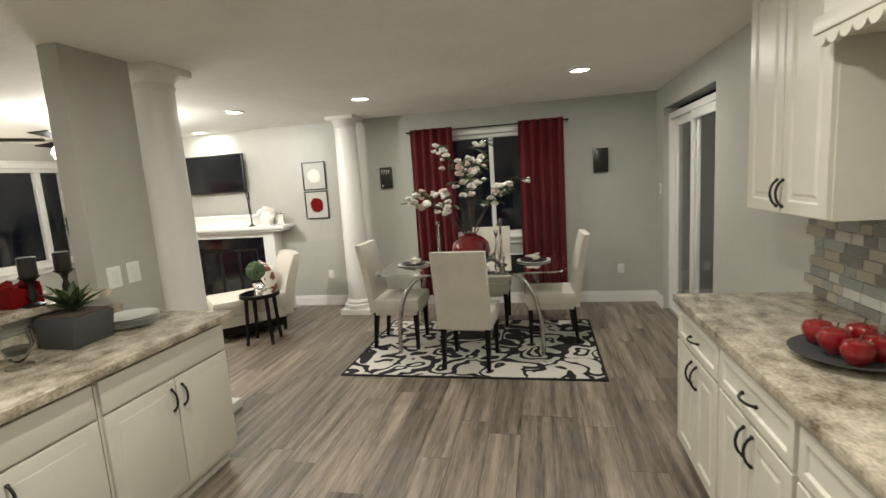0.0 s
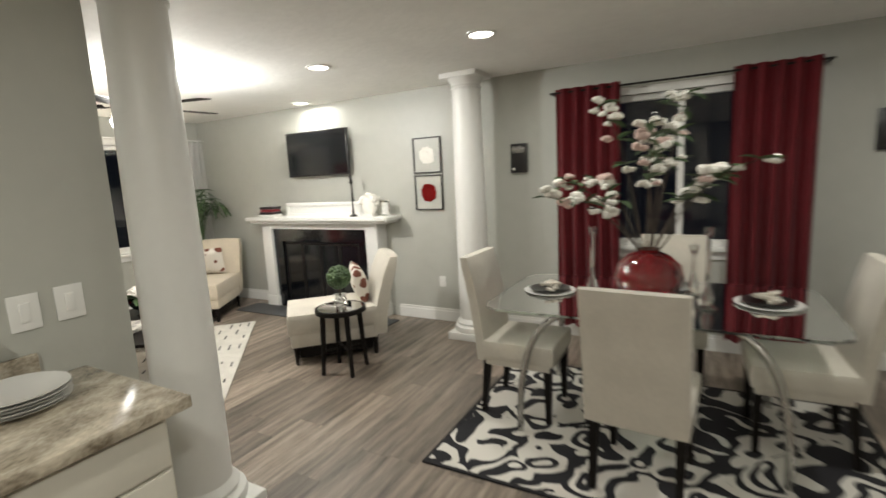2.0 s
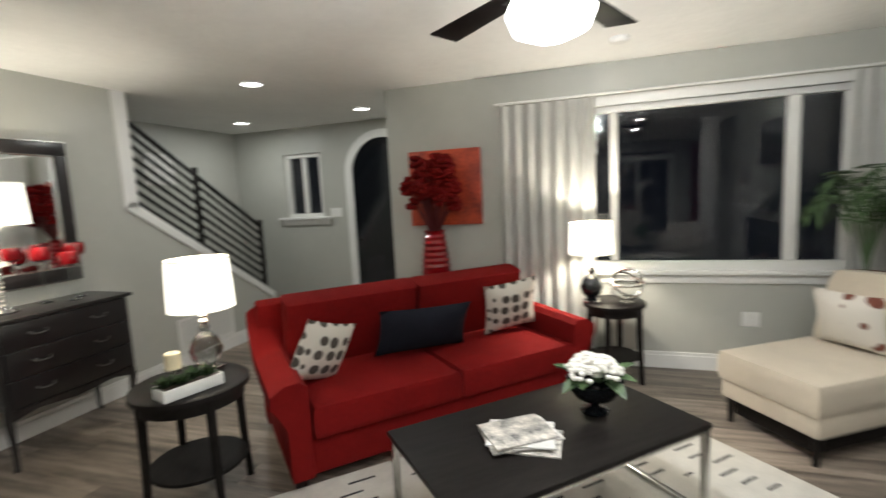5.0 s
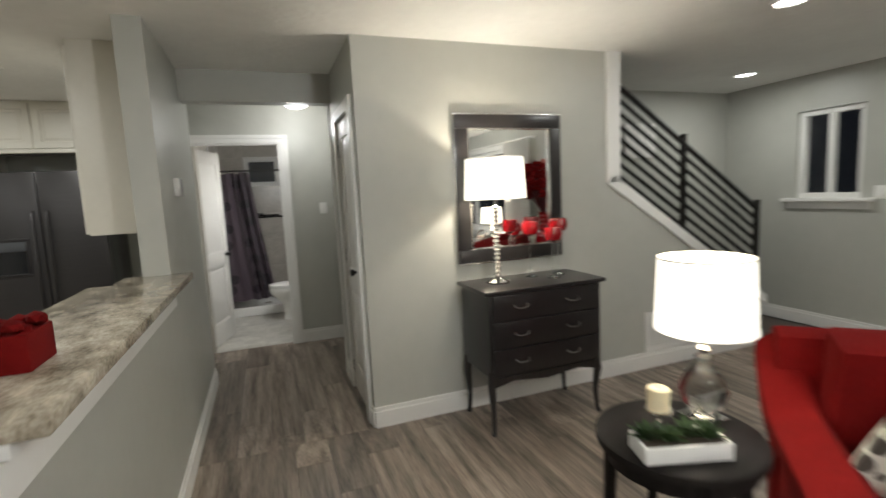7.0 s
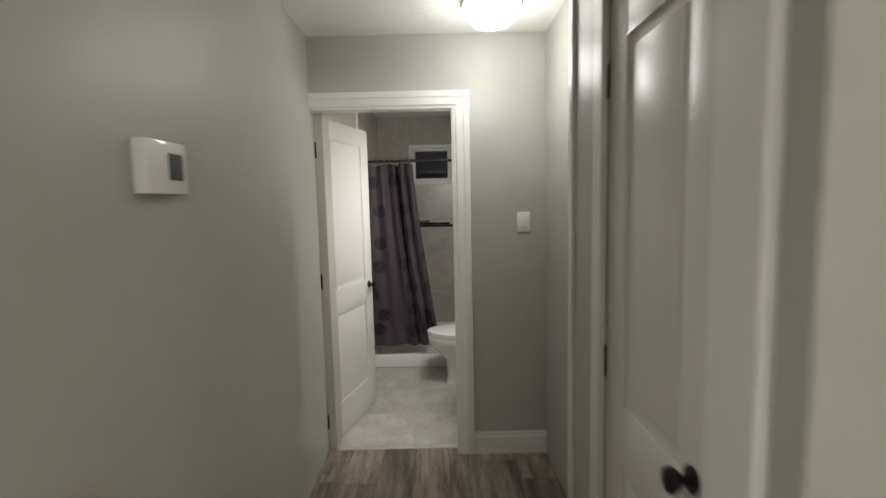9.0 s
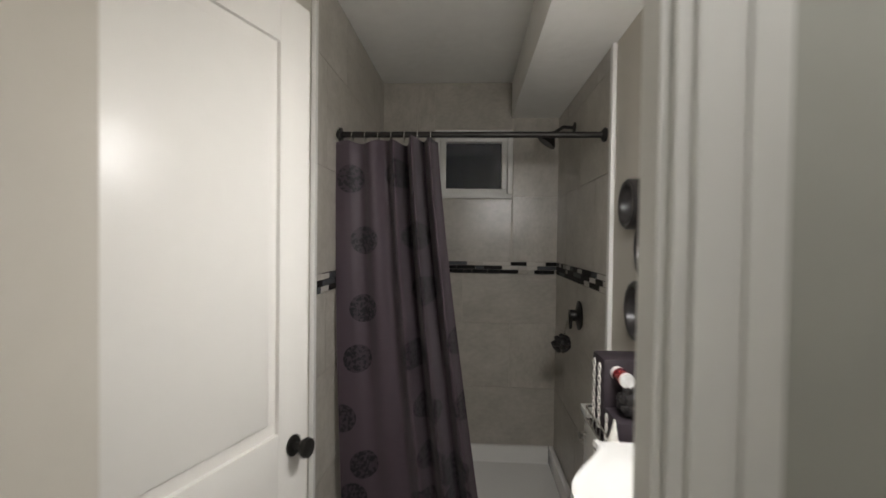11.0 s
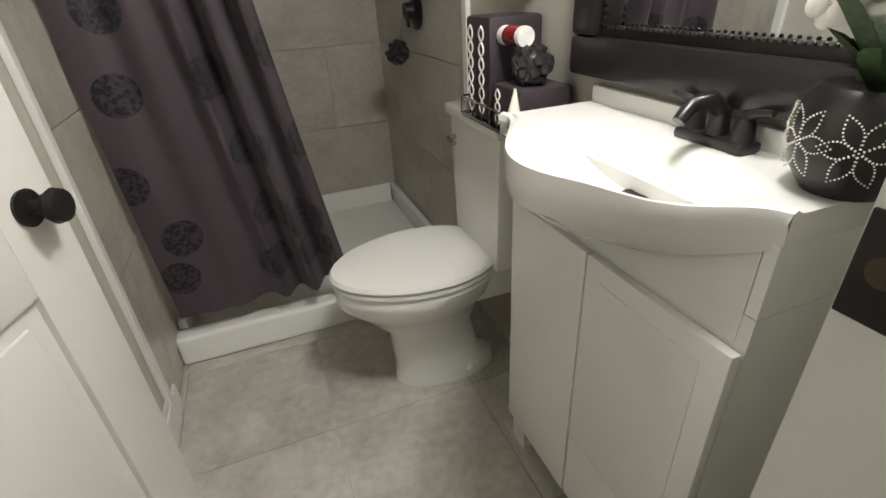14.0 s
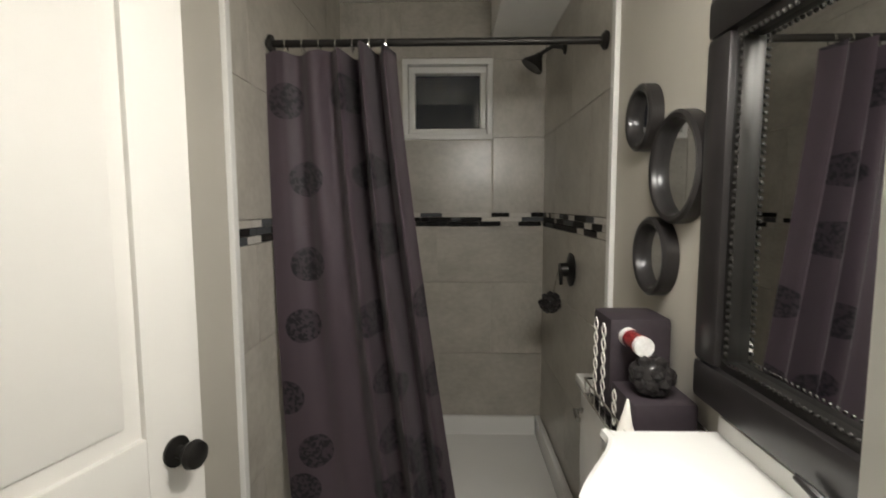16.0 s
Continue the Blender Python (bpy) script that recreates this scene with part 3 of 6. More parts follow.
plate_on_wall("outlet", pose(2.02, N, 0.41), "white wall outlet by the dining window", "outlet")
plate_on_wall("outlet", pose(-1.73, N, 0.43), "white wall outlet beside the fireplace", "outlet")
plate_on_wall("light_switch", pose(-1.33, 2.09, 1.165, 0, 0, 90), "white light switch on the kitchen wall", "switch", 0.09, 0.125, "switch")
plate_on_wall("light_switch", pose(-1.33, 2.225, 1.17, 0, 0, 90), "white light switch on the kitchen wall", "switch", 0.09, 0.125, "switch")
plate_on_wall("light_switch", pose(-2.53, -2.065, 1.39, 0, 0, 180), "white light switch in the hall", "switch", 0.075, 0.115, "switch")
plate_on_wall("light_switch", pose(-6.95, 0.5, 1.31, 0, 0, 90), "white light switch beside the front door", "switch", 0.16, 0.115, "switch")
plate_on_wall("light_switch", pose(E, 5.55, 1.35, 0, 0, -90), "white light switch beside the sliding door", "switch", 0.075, 0.115, "switch")
plate_on_wall("outlet", pose(W, 4.85, 0.42, 0, 0, 90), "white wall outlet under the window", "outlet", 0.12, 0.115)
plate_on_wall("outlet", pose(HALL_E, 1.35, 0.36, 0, 0, -90), "white wall outlet on the half wall", "outlet")
th = thing("thermostat", label="white wall thermostat with a grey display", category="thermostat")
part("body", box(-0.075, 0.075, -0.03, 0, -0.055, 0.055, 0.006), M_WHITE, th)
part("display", box(0.0, 0.05, -0.032, -0.029, -0.025, 0.03, 0.001), M_GREY, th)
th.matrix_world = pose(HALL_E, -0.335, 1.60, 0, 0, -90)
vent = thing("wall_vent", label="white return air vent cover low on the wall", category="vent")
part("vent_frame", ring(-5.4, -4.72, 0.14, 0.46, 0.03, 0.09, 0.104, 0.002), M_TRIM, vent)
for i in range(12):
    part("slat", box(-5.37, -4.75, 0.0905, 0.1, 0.172 + i * 0.0215, 0.186 + i * 0.0215), M_TRIM, vent)

# ---- kitchen ----


def pull(m, parent, length=0.11):
    """A bowed dark bronze bar handle in the xz plane, along z."""
    pts = [(0, -0.004 - 0.026 * math.sin(math.pi * k / 8) ** 0.6, (k / 8 - 0.5) * length) for k in range(9)]
    bm = tube(pts, 0.0055, 8)
    for z in (-length / 2, length / 2):
        ball((0, -0.004, z), 0.009, 1, bm=bm)
    bm.transform(m)
    return part("handle", bm, M_IRON, parent, "dark bronze bow handle")


def raised_front(x0, x1, z0, z1, y, parent, name):
    """A cabinet front with a frame and a raised middle, facing -y, as one moulded skin."""
    tall = z1 - z0 > 0.3
    w = 0.055 if tall else 0.035
    steps = [(0, 0), (0, 0.018), (0.003, 0.02), (w - 0.003, 0.02), (w, 0.018), (w + 0.004, 0.010)]
    if tall:
        steps += [(w + 0.02, 0.010), (w + 0.032, 0.017)]
    bm = bmesh.new()
    loops = [[bm.verts.new(p) for p in ((x0 + e, y - d, z0 + e), (x1 - e, y - d, z0 + e), (x1 - e, y - d, z1 - e), (x0 + e, y - d, z1 - e))] for e, d in steps]
    for a, b in zip(loops, loops[1:]):
        for k in range(4):
            bm.faces.new((a[k], a[(k + 1) % 4], b[(k + 1) % 4], b[k]))
    bm.faces.new(loops[-1])
    bm.faces.new(loops[0][::-1])
    bmesh.ops.recalc_face_normals(bm, faces=bm.faces[:])
    return part(name, bm, M_CAB, parent, smooth=False)


def base_cabinet(w, label, m, drawers=1, depth=0.58):
    """A base unit facing -y in its own space, x from 0 to w."""
    c = thing("base_cabinet", label=label, category="cabinet", group="kitchen base cabinets")
    part("body", boxes((0.0, w, 0.0, depth, 0.1, 0.878), (0.0, w, 0.06, depth, 0.0, 0.1)), M_CAB, c, smooth=False)
    n = 0 if label.startswith("plain") else drawers
    for k in range(n):
        a, b = 0.012 + k * w / n, (k + 1) * w / n - 0.012
        d = raised_front(a, b, 0.70, 0.855, 0.0, c, "drawer")
        if drawers > 0 and label.startswith("cream cabinet with"):
            pull(pose((a + b) / 2, -0.02, 0.775, 0, 90, 0), d)
    if n == 0:
        part("drawer", box(0.012, w - 0.012, -0.018, 0.0, 0.712, 0.86, 0.005), M_CAB, c)
    for a, b, hx in ((0.012, w / 2 - 0.003, w / 2 - 0.035), (w / 2 + 0.003, w - 0.012, w / 2 + 0.035)):
        if label.startswith("plain"):
            d = part("door", boxes((a, b, -0.018, 0.0, 0.13, 0.70, 0.005), (a + 0.06, b - 0.06, -0.020, -0.017, 0.19, 0.64, 0.0015)), M_CAB, c)
        else:
            d = raised_front(a, b, 0.13, 0.685, 0.0, c, "door")
        pull(pose(hx, -0.02, 0.60), d)
    c.matrix_world = m
    return c


for y0, y1 in ((1.36, 2.18), (0.54, 1.355), (-0.28, 0.535), (-1.14, -0.285)):
    base_cabinet(y1 - y0, "plain cream two-door base cabinet, closed", pose(-0.74, y0, 0, 0, 0, 90))
for y0, y1 in ((1.86, 2.46), (1.25, 1.855), (0.64, 1.245), (-0.1, 0.635), (-1.2, -0.105)):
    base_cabinet(y1 - y0, "cream cabinet with drawer and two raised-panel doors", pose(1.82, y1, 0, 0, 0, -90))


def slab(name, x0, x1, y0, y1, z0, z1, label, cat="countertop"):
    bm = box(x0, x1, y0, y1, z0, z1, 0.006)
    return tagged(part(name, bm, M_GRANITE), label, cat)


slab("countertop", KIT_W + 0.001, -0.69, -1.14, 2.24, 0.879, 0.92, "speckled beige granite countertop on cream cabinets")
slab("countertop", 1.785, E - 0.001, -1.2, 2.49, 0.879, 0.92, "speckled beige granite countertop beside the range hood")
slab("backsplash_strip", KIT_W, KIT_W + 0.02, -1.14, 2.1, 0.92, 1.02, "speckled granite upstand behind the counter", "backsplash")
slab("pass_through_ledge", -1.56, -1.24, 0.10, 1.98, 1.09, 1.128, "speckled beige granite ledge on the half wall", "ledge")
tagged(part("ledge_apron", boxes((-1.475, HALL_E, 0.14, 1.98, 0.96, 1.09, 0.003), (-1.50, -1.475, 0.14, 1.98, 1.06, 1.09, 0.003))  , M_TRIM), "white board under the granite ledge", "trim", kind="structure")
uc = thing("wall_cabinet", label="cream raised-panel wall cabinet, closed", category="cabinet")
part("body", boxes((2.13, E - 0.001, 1.76, 2.44, 1.36, 2.36)), M_CAB, uc, smooth=False)
part("crown", box(2.08, E - 0.001, 1.74, 2.46, 2.36, CEIL - 0.001, 0.008), M_CAB, uc)
for a, b, hy in ((1.765, 2.095, 2.075), (2.105, 2.435, 2.125)):
    dd = raised_front(-b, -a, 1.365, 2.355, 0, uc, "door")
    dd.data.transform(Matrix.Translation((2.13, 0, 0)) @ pose(0, 0, 0, 0, 0, -90))
    pull(Matrix.Translation((2.11, hy, 1.45)) @ pose(0, 0, 0, 0, 0, -90), dd)
hood = thing("range_hood", label="cream wooden range hood with scalloped trim", category="range hood")
part("body", box(2.06, E - 0.001, 0.8, 1.74, 1.985, CEIL - 0.001, 0.006), M_CAB, hood)
bm = bmesh.new()
for k in range(14):
    lathe([(0.034, 0), (0.034, 0.02)], 16, m=Matrix.Translation((2.04, 0.835 + k * 0.067, 1.985)) @ pose(0, 0, 0, 0, 90, 0), bm=bm)
part("scalloped_trim", bm, M_CAB, hood)
part("moulding", merge(box(2.03, 2.06, 0.8, 1.74, 1.995, 2.05, 0.008), box(2.045, 2.06, 0.86, 1.68, 2.11, 2.38, 0.006)), M_CAB, hood)

ap = thing("apple_dish", (2.1, 1.56, 0.921), label="red glass apples on a dark leaf-shaped dish", category="dish")
part("dish", lathe([(0.05, 0.0), (0.06, 0.006), (0.17, 0.03), (0.175, 0.034), (0.06, 0.012), (0.001, 0.012)], 24), M_GREY, ap)
for i, (dx, dy, r) in enumerate(((-0.05, 0.10, 0.048), (0.05, 0.04, 0.05), (-0.05, 0.0, 0.05), (0.04, -0.07, 0.047), (-0.04, -0.1, 0.046))):
    bm = lathe([(0.001, -0.75 * r), (0.5 * r, -0.85 * r), (0.9 * r, -0.3 * r), (r, 0.2 * r), (0.8 * r, 0.7 * r), (0.35 * r, 0.82 * r), (0.001, 0.62 * r)], 20, at=(dx, dy, 0.03 + 0.8 * r), cap=False)
    a = part("apple", bm, M_REDGLASS, ap)
    part("stem", tube([(dx, dy, 0.03 + 1.4 * r), (dx + 0.01, dy, 0.03 + 2.0 * r)], 0.003, 6), M_TWIG, a)

pl = thing("plate_stack", (-1.13, 1.96, 0.921), label="stack of white dinner plates on the counter", category="plates")
for i in range(5):
    part("plate", lathe([(0.06, 0), (0.085, 0.002), (0.14, 0.014), (0.142, 0.016), (0.085, 0.006), (0.001, 0.006)], 32, at=(0.004 * (i % 2), 0, 0.0105 * i)), M_WHITE, pl)


def leaf_blade(base, tip, width, droop=0.0, n=5, bm=None, fold=0.25):
    """A pointed leaf from base to tip."""
    own = bmesh.new()
    b, t = Vector(base), Vector(tip)
    d = t - b
    side = d.cross(Vector((0, 0, 1)))
    side = side.normalized() if side.length > 1e-5 else Vector((1, 0, 0))
    up = side.cross(d).normalized()
    rows = []
    for i in range(n + 1):
        u = i / n
        w = width * math.sin(math.pi * min(1, 0.12 + 0.88 * u)) ** 0.8 if u < 1 else 0.0005
        c = b + d * u - Vector((0, 0, droop * u * u))
        rows.append([own.verts.new(c - side * w / 2 + up * w * fold), own.verts.new(c), own.verts.new(c + side * w / 2 + up * w * fold)])
    for r, s in zip(rows, rows[1:]):
        own.faces.new((r[0], r[1], s[1], s[0]))
        own.faces.new((r[1], r[2], s[2], s[1]))
    return merge(bm, own)


def rosette(parent, c, n, length, width, lift, seed):
    rng = random.Random(seed)
    for i in range(n):
        a = 2.4 * i
        l = length * (0.7 + 0.3 * rng.random())
        e = lift * (0.35 + 0.65 * i / n)
        bm = leaf_blade(c, (c[0] + l * math.cos(a) * math.cos(e), c[1] + l * math.sin(a) * math.cos(e), c[2] + l * math.sin(e)), width, 0.01)
        bmesh.ops.solidify(bm, geom=bm.faces[:], thickness=0.004)
        part("leaf", bm, M_LEAF, parent)


po = thing("potted_succulent", (-1.16, 1.68, 0.921), label="green agave in a dark grey square pot", category="potted plant")
part("pot", prism([(-0.10, 0), (0.10, 0), (0.125, 0.15), (-0.125, 0.15)], 0.22, m=Matrix.Translation((0, -0.11, 0)), bev=0.01), M_GREY, po)
part("soil", box(-0.11, 0.11, -0.1, 0.1, 0.148, 0.156), M_TWIG, po)
rosette(po, (0, 0, 0.16), 16, 0.19, 0.045, 1.2, 3)
jar = thing("glass_jar", (-1.1, 1.36, 0.921), label="footed clear glass jar with dark filling", category="jar")
part("vessel", lathe([(0.05, 0), (0.052, 0.01), (0.015, 0.025), (0.04, 0.05), (0.062, 0.1), (0.055, 0.15), (0.058, 0.17), (0.052, 0.17), (0.05, 0.15), (0.057, 0.1), (0.036, 0.055), (0.001, 0.05)], 24, cap=False), M_GLASS, jar)
part("filling", lathe([(0.001, 0.06), (0.036, 0.062), (0.05, 0.09), (0.001, 0.092)], 20, cap=False), M_BLACK, jar)
for dy in (0.0, 0.17):
    ch = thing("candle_holder", (-1.285, 1.60 + dy, 1.129), label="black candle on a turned dark stem", category="candle holder", group="candle holders on the ledge")
    part("stem", lathe([(0.045, 0), (0.047, 0.008), (0.014, 0.02), (0.02, 0.06), (0.01, 0.09), (0.018, 0.12), (0.042, 0.14), (0.042, 0.146)], 20), M_IRON, ch)
    part("candle", lathe([(0.035, 0.146), (0.037, 0.15), (0.037, 0.235), (0.03, 0.238), (0.001, 0.234)], 20), M_BLACK, ch)
rb = thing("red_flower_box", (-1.37, 1.60, 1.129), label="red flowers in a low box on the ledge", category="flower box")
part("box", box(-0.055, 0.055, -0.075, 0.075, 0, 0.09, 0.006), M_RED, rb)
rng = random.Random(5)
for i in range(16):
    part("bloom", ball((rng.uniform(-0.05, 0.05), rng.uniform(-0.065, 0.065), 0.092 + rng.uniform(0, 0.022)), 0.022, 1, (1, 1, 0.8)), M_RED, rb)

# far side of the kitchen, seen over the ledge
fr = thing("refrigerator", (-0.155, -2.45, 0), label="dark stainless side-by-side refrigerator with dispenser", category="refrigerator")
part("body", box(-0.45, 0.45, -0.32, 0.28, 0.02, 1.84, 0.008), M_STEEL, fr)
for a, b in ((-0.45, 0.02), (0.026, 0.45)):
    part("door", box(a, b, 0.285, 0.35, 0.04, 1.84, 0.012), M_STEEL, fr)
dsp = part("dispenser", ring(0.13, 0.41, 0.94, 1.27, 0.025, 0.345, 0.358, 0.004), M_BLACK, fr, "black ice and water dispenser")
part("recess", box(0.155, 0.385, 0.346, 0.352, 0.965, 1.16), M_TV, dsp)
part("control_panel", box(0.155, 0.385, 0.346, 0.354, 1.165, 1.245, 0.002), M_GREY, dsp)
for x in (-0.03, 0.075):
    part("handle", tube([(x, 0.35, 0.6), (x, 0.385, 0.65), (x, 0.385, 1.45), (x, 0.35, 1.5)], 0.011, 8), M_STEEL, fr)
fc = thing("wall_cabinet", label="cream wall cabinet above the refrigerator", category="cabinet")
part("body", box(-0.605, 0.295, -2.77, -2.14, 2.03, CEIL - 0.001, 0.004), M_CAB, fc)
part("light_rail", box(-0.605, 0.30, -2.165, -2.115, 1.995, 2.03, 0.006), M_CAB, fc)
for a, b in ((-0.60, -0.16), (-0.15, 0.29)):
    raised_front(-b, -a, 2.035, 2.42, 0, fc, "door").data.transform(Matrix.Translation((0, -2.14, 0)) @ pose(0, 0, 0, 0, 0, 180))
dc = thing("base_cabinet", label="small cream drawer cabinet beside the refrigerator", category="cabinet")
part("body", boxes((0.31, 0.80, -2.77, -2.13, 0.1, 0.848), (0.31, 0.80, -2.77, -2.19, 0, 0.1)), M_CAB, dc, smooth=False)
for z0, z1 in ((0.68, 0.83), (0.41, 0.66), (0.13, 0.39)):
    d = raised_front(-0.79, -0.32, z0, z1, 0, dc, "drawer")
    d.data.transform(Matrix.Translation((0, -2.13, 0)) @ pose(0, 0, 0, 0, 0, 180))
    pull(Matrix.Translation((0.555, -2.11, (z0 + z1) / 2)) @ pose(0, 0, 0, 0, 0, 180) @ pose(0, 0, 0, 0, 90, 0), d)
slab("countertop", 0.298, 0.82, -2.77, -2.09, 0.849, 0.885, "speckled granite top on the drawer cabinet")
uc2 = thing("wall_cabinet", label="narrow cream wall cabinet over the drawer cabinet", category="cabinet")
part("body", box(0.305, 0.76, -2.77, -2.44, 1.41, CEIL - 0.001, 0.004), M_CAB, uc2)
part("light_rail", box(0.305, 0.765, -2.465, -2.415, 1.375, 1.41, 0.006), M_CAB, uc2)
raised_front(-0.755, -0.31, 1.415, 2.42, 0, uc2, "door").data.transform(Matrix.Translation((0, -2.44, 0)) @ pose(0, 0, 0, 0, 0, 180))
structure("wall_kitchen_back", boxes((-1.2, 0.82, -2.88, -2.772, 0, CEIL)), M_WALL, "greige wall behind the kitchen cabinets")
pd = panel_door(0.76, 2.03, "white two-panel door at the kitchen's end, closed", name="door_5")
pd.matrix_world = pose(1.75, -3.16, 0, 0, 0, 180)
uk = thing("wall_cabinet", label="tall cream wall cabinet beside the pass-through", category="cabinet")
part("body", box(KIT_W + 0.001, -1.0, -0.9, -0.29, 1.34, CEIL - 0.001, 0.004), M_CAB, uk)
raised_front(-0.89, -0.30, 1.35, 2.40, 0, uk, "door").data.transform(Matrix.Translation((-1.0, 0, 0)) @ pose(0, 0, 0, 0, 0, 90))

# ---- dining ----


def dining_chair(m, label):
    c = thing("dining_chair", label=label, category="chair", group="chairs round the dining table")
    part("seat", cushion(0.46, 0.46, 0.14, 0.25, 6, Matrix.Translation((0, 0, 0.43))), M_LINEN, c)
    part("apron", box(-0.215, 0.215, -0.21, 0.21, 0.33, 0.39, 0.01), M_LINEN, c)
    bm = bmesh.new()
    bmesh.ops.create_cube(bm, size=2)
    bmesh.ops.subdivide_edges(bm, edges=bm.edges[:], cuts=7, use_grid_fill=True)
    for v in bm.verts:
        x, y, z = v.co
        u = (z + 1) / 2
        lean = 0.03 + 0.10 * u ** 1.6
        v.co = Vector((x * (0.225 - 0.006 * (1 - abs(x))) , -0.205 - lean + y * 0.038 * (1 - 0.25 * x ** 6) * (1 - 0.2 * z ** 8), 0.36 + u * 0.66))
    part("backrest", bm, M_LINEN, c)
    for x, y in ((-0.19, -0.2), (0.19, -0.2), (-0.19, 0.19), (0.19, 0.19)):
        s = -1 if y < 0 else 0
        bm = bmesh.new()
        bmesh.ops.create_cone(bm, cap_ends=True, segments=4, radius1=0.021, radius2=0.032, depth=0.36, matrix=pose(x, y, 0.18, 0, 0, 45))
        for v in bm.verts:
            if v.co.z < 0.1 and s:
                v.co.y -= 0.04
        part("leg", bm, M_ESPRESSO, c, smooth=False)
    c.matrix_world = m
    return c


RZ = 0.012
dining_chair(pose(0.47, 3.80, RZ, 0, 0, -4), "cream upholstered dining chair with dark wooden legs")
dining_chair(pose(-0.29, 4.27, RZ, 0, 0, -90), "cream upholstered dining chair with dark wooden legs")
dining_chair(pose(1.16, 4.42, RZ, 0, 0, 92), "cream upholstered dining chair with dark wooden legs")
dining_chair(pose(0.52, 4.92, RZ, 0, 0, 180), "cream upholstered dining chair by the window")

tb = thing("dining_table", (0.43, 4.36, RZ), label="glass dining table on curved brushed metal legs", category="table")
hw, hd, ct = 0.87, 0.5, 0.14
outl = []
for sx, sy in ((-1, -1), (1, -1), (1, 1), (-1, 1)):
    for k in range(6):
        a = math.pi / 2 * k / 5
        base = {(-1, -1): math.pi, (1, -1): 1.5 * math.pi, (1, 1): 0, (-1, 1): 0.5 * math.pi}[(sx, sy)]
        outl.append((sx * (hw - ct) + ct * math.cos(base + a), sy * (hd - ct) + ct * math.sin(base + a)))
part("tabletop", prism(outl, 0.012, m=Matrix.Translation((0, 0, 0.752)) @ Matrix(((1, 0, 0, 0), (0, 0, 1, 0), (0, 1, 0, 0), (0, 0, 0, 1)))), M_TABLEGLASS, tb, "clear glass top with green edge", smooth=False)
for sx in (-1, 1):
    for sy in (-1, 1):
        pts = [(sx * (0.66 - 0.30 * (k / 10) ** 2.2), sy * (0.43 - 0.12 * (k / 10) ** 2), 0.002 + 0.725 * math.sin(math.pi / 2 * k / 10) ** 0.9) for k in range(11)]
        part("leg", tube(pts, 0.02, 10), M_CHROME, tb)
        part("pad", lathe([(0.03, 0.735), (0.03, 0.7515)], 16, at=(sx * 0.36, sy * 0.31, 0)), M_CHROME, tb)
part("stretcher", tube([(-0.37, -0.31, 0.715), (0.37, -0.31, 0.715)], 0.012, 8), M_CHROME, tb)
part("stretcher", tube([(-0.37, 0.31, 0.715), (0.37, 0.31, 0.715)], 0.012, 8), M_CHROME, tb)
TT = RZ + 0.765

vs = thing("flower_vase", (0.43, 4.33, TT), label="round red glass vase with tall white blossom branches", category="vase")
part("vessel", lathe([(0.07, 0), (0.09, 0.003), (0.16, 0.05), (0.19, 0.13), (0.17, 0.21), (0.11, 0.265), (0.06, 0.285), (0.065, 0.30), (0.058, 0.30), (0.052, 0.285), (0.1, 0.26), (0.16, 0.2)], 36, cap=False), M_VASE, vs, "glossy deep red glass")
rng = random.Random(11)


def blossom(c, r, rng, mat, parent):
    bm = bmesh.new()
    for k in range(7):
        a, e = rng.uniform(0, 6.28), rng.uniform(-0.2, 1.0)
        d = Vector((math.cos(a) * math.cos(e), math.sin(a) * math.cos(e), math.sin(e)))
        ball(Vector(c) + d * r * 0.55, r * 0.55, 1, (1, 1, 0.75), bm)
    part("blossom", bm, mat, parent)


for i in range(11):
    a = 2 * math.pi * i / 11 + rng.uniform(-0.2, 0.2)
    sp = rng.uniform(0.44, 0.66) if i % 3 else rng.uniform(0.1, 0.26)
    top = rng.uniform(0.62, 1.04) if sp > 0.3 else rng.uniform(0.9, 1.16)
    tip = Vector((math.cos(a) * sp, math.sin(a) * sp * 0.75, top))
    pts = [Vector((0, 0, 0.2)).lerp(tip, k / 6) + Vector((rng.uniform(-0.015, 0.015), rng.uniform(-0.015, 0.015), 0.12 * math.sin(math.pi * k / 6))) for k in range(7)]
    stem = part("branch", tube(pts, [0.006 - 0.0006 * k for k in range(7)], 6), M_TWIG, vs)
    for k in range(3, 7):
        for _ in range(3):
            c = pts[k] + Vector((rng.uniform(-0.06, 0.06), rng.uniform(-0.06, 0.06), rng.uniform(-0.04, 0.05)))
            if rng.random() < 0.58:
                blossom(c, rng.uniform(0.024, 0.055), rng, M_PETAL if rng.random() < 0.82 else M_PINK, stem)
            d = Vector((rng.uniform(-1, 1), rng.uniform(-1, 1), rng.uniform(-0.3, 0.6))) * 0.12
            part("leaf", leaf_blade(pts[k], pts[k] + d, 0.045, 0.02), M_LEAF, stem)

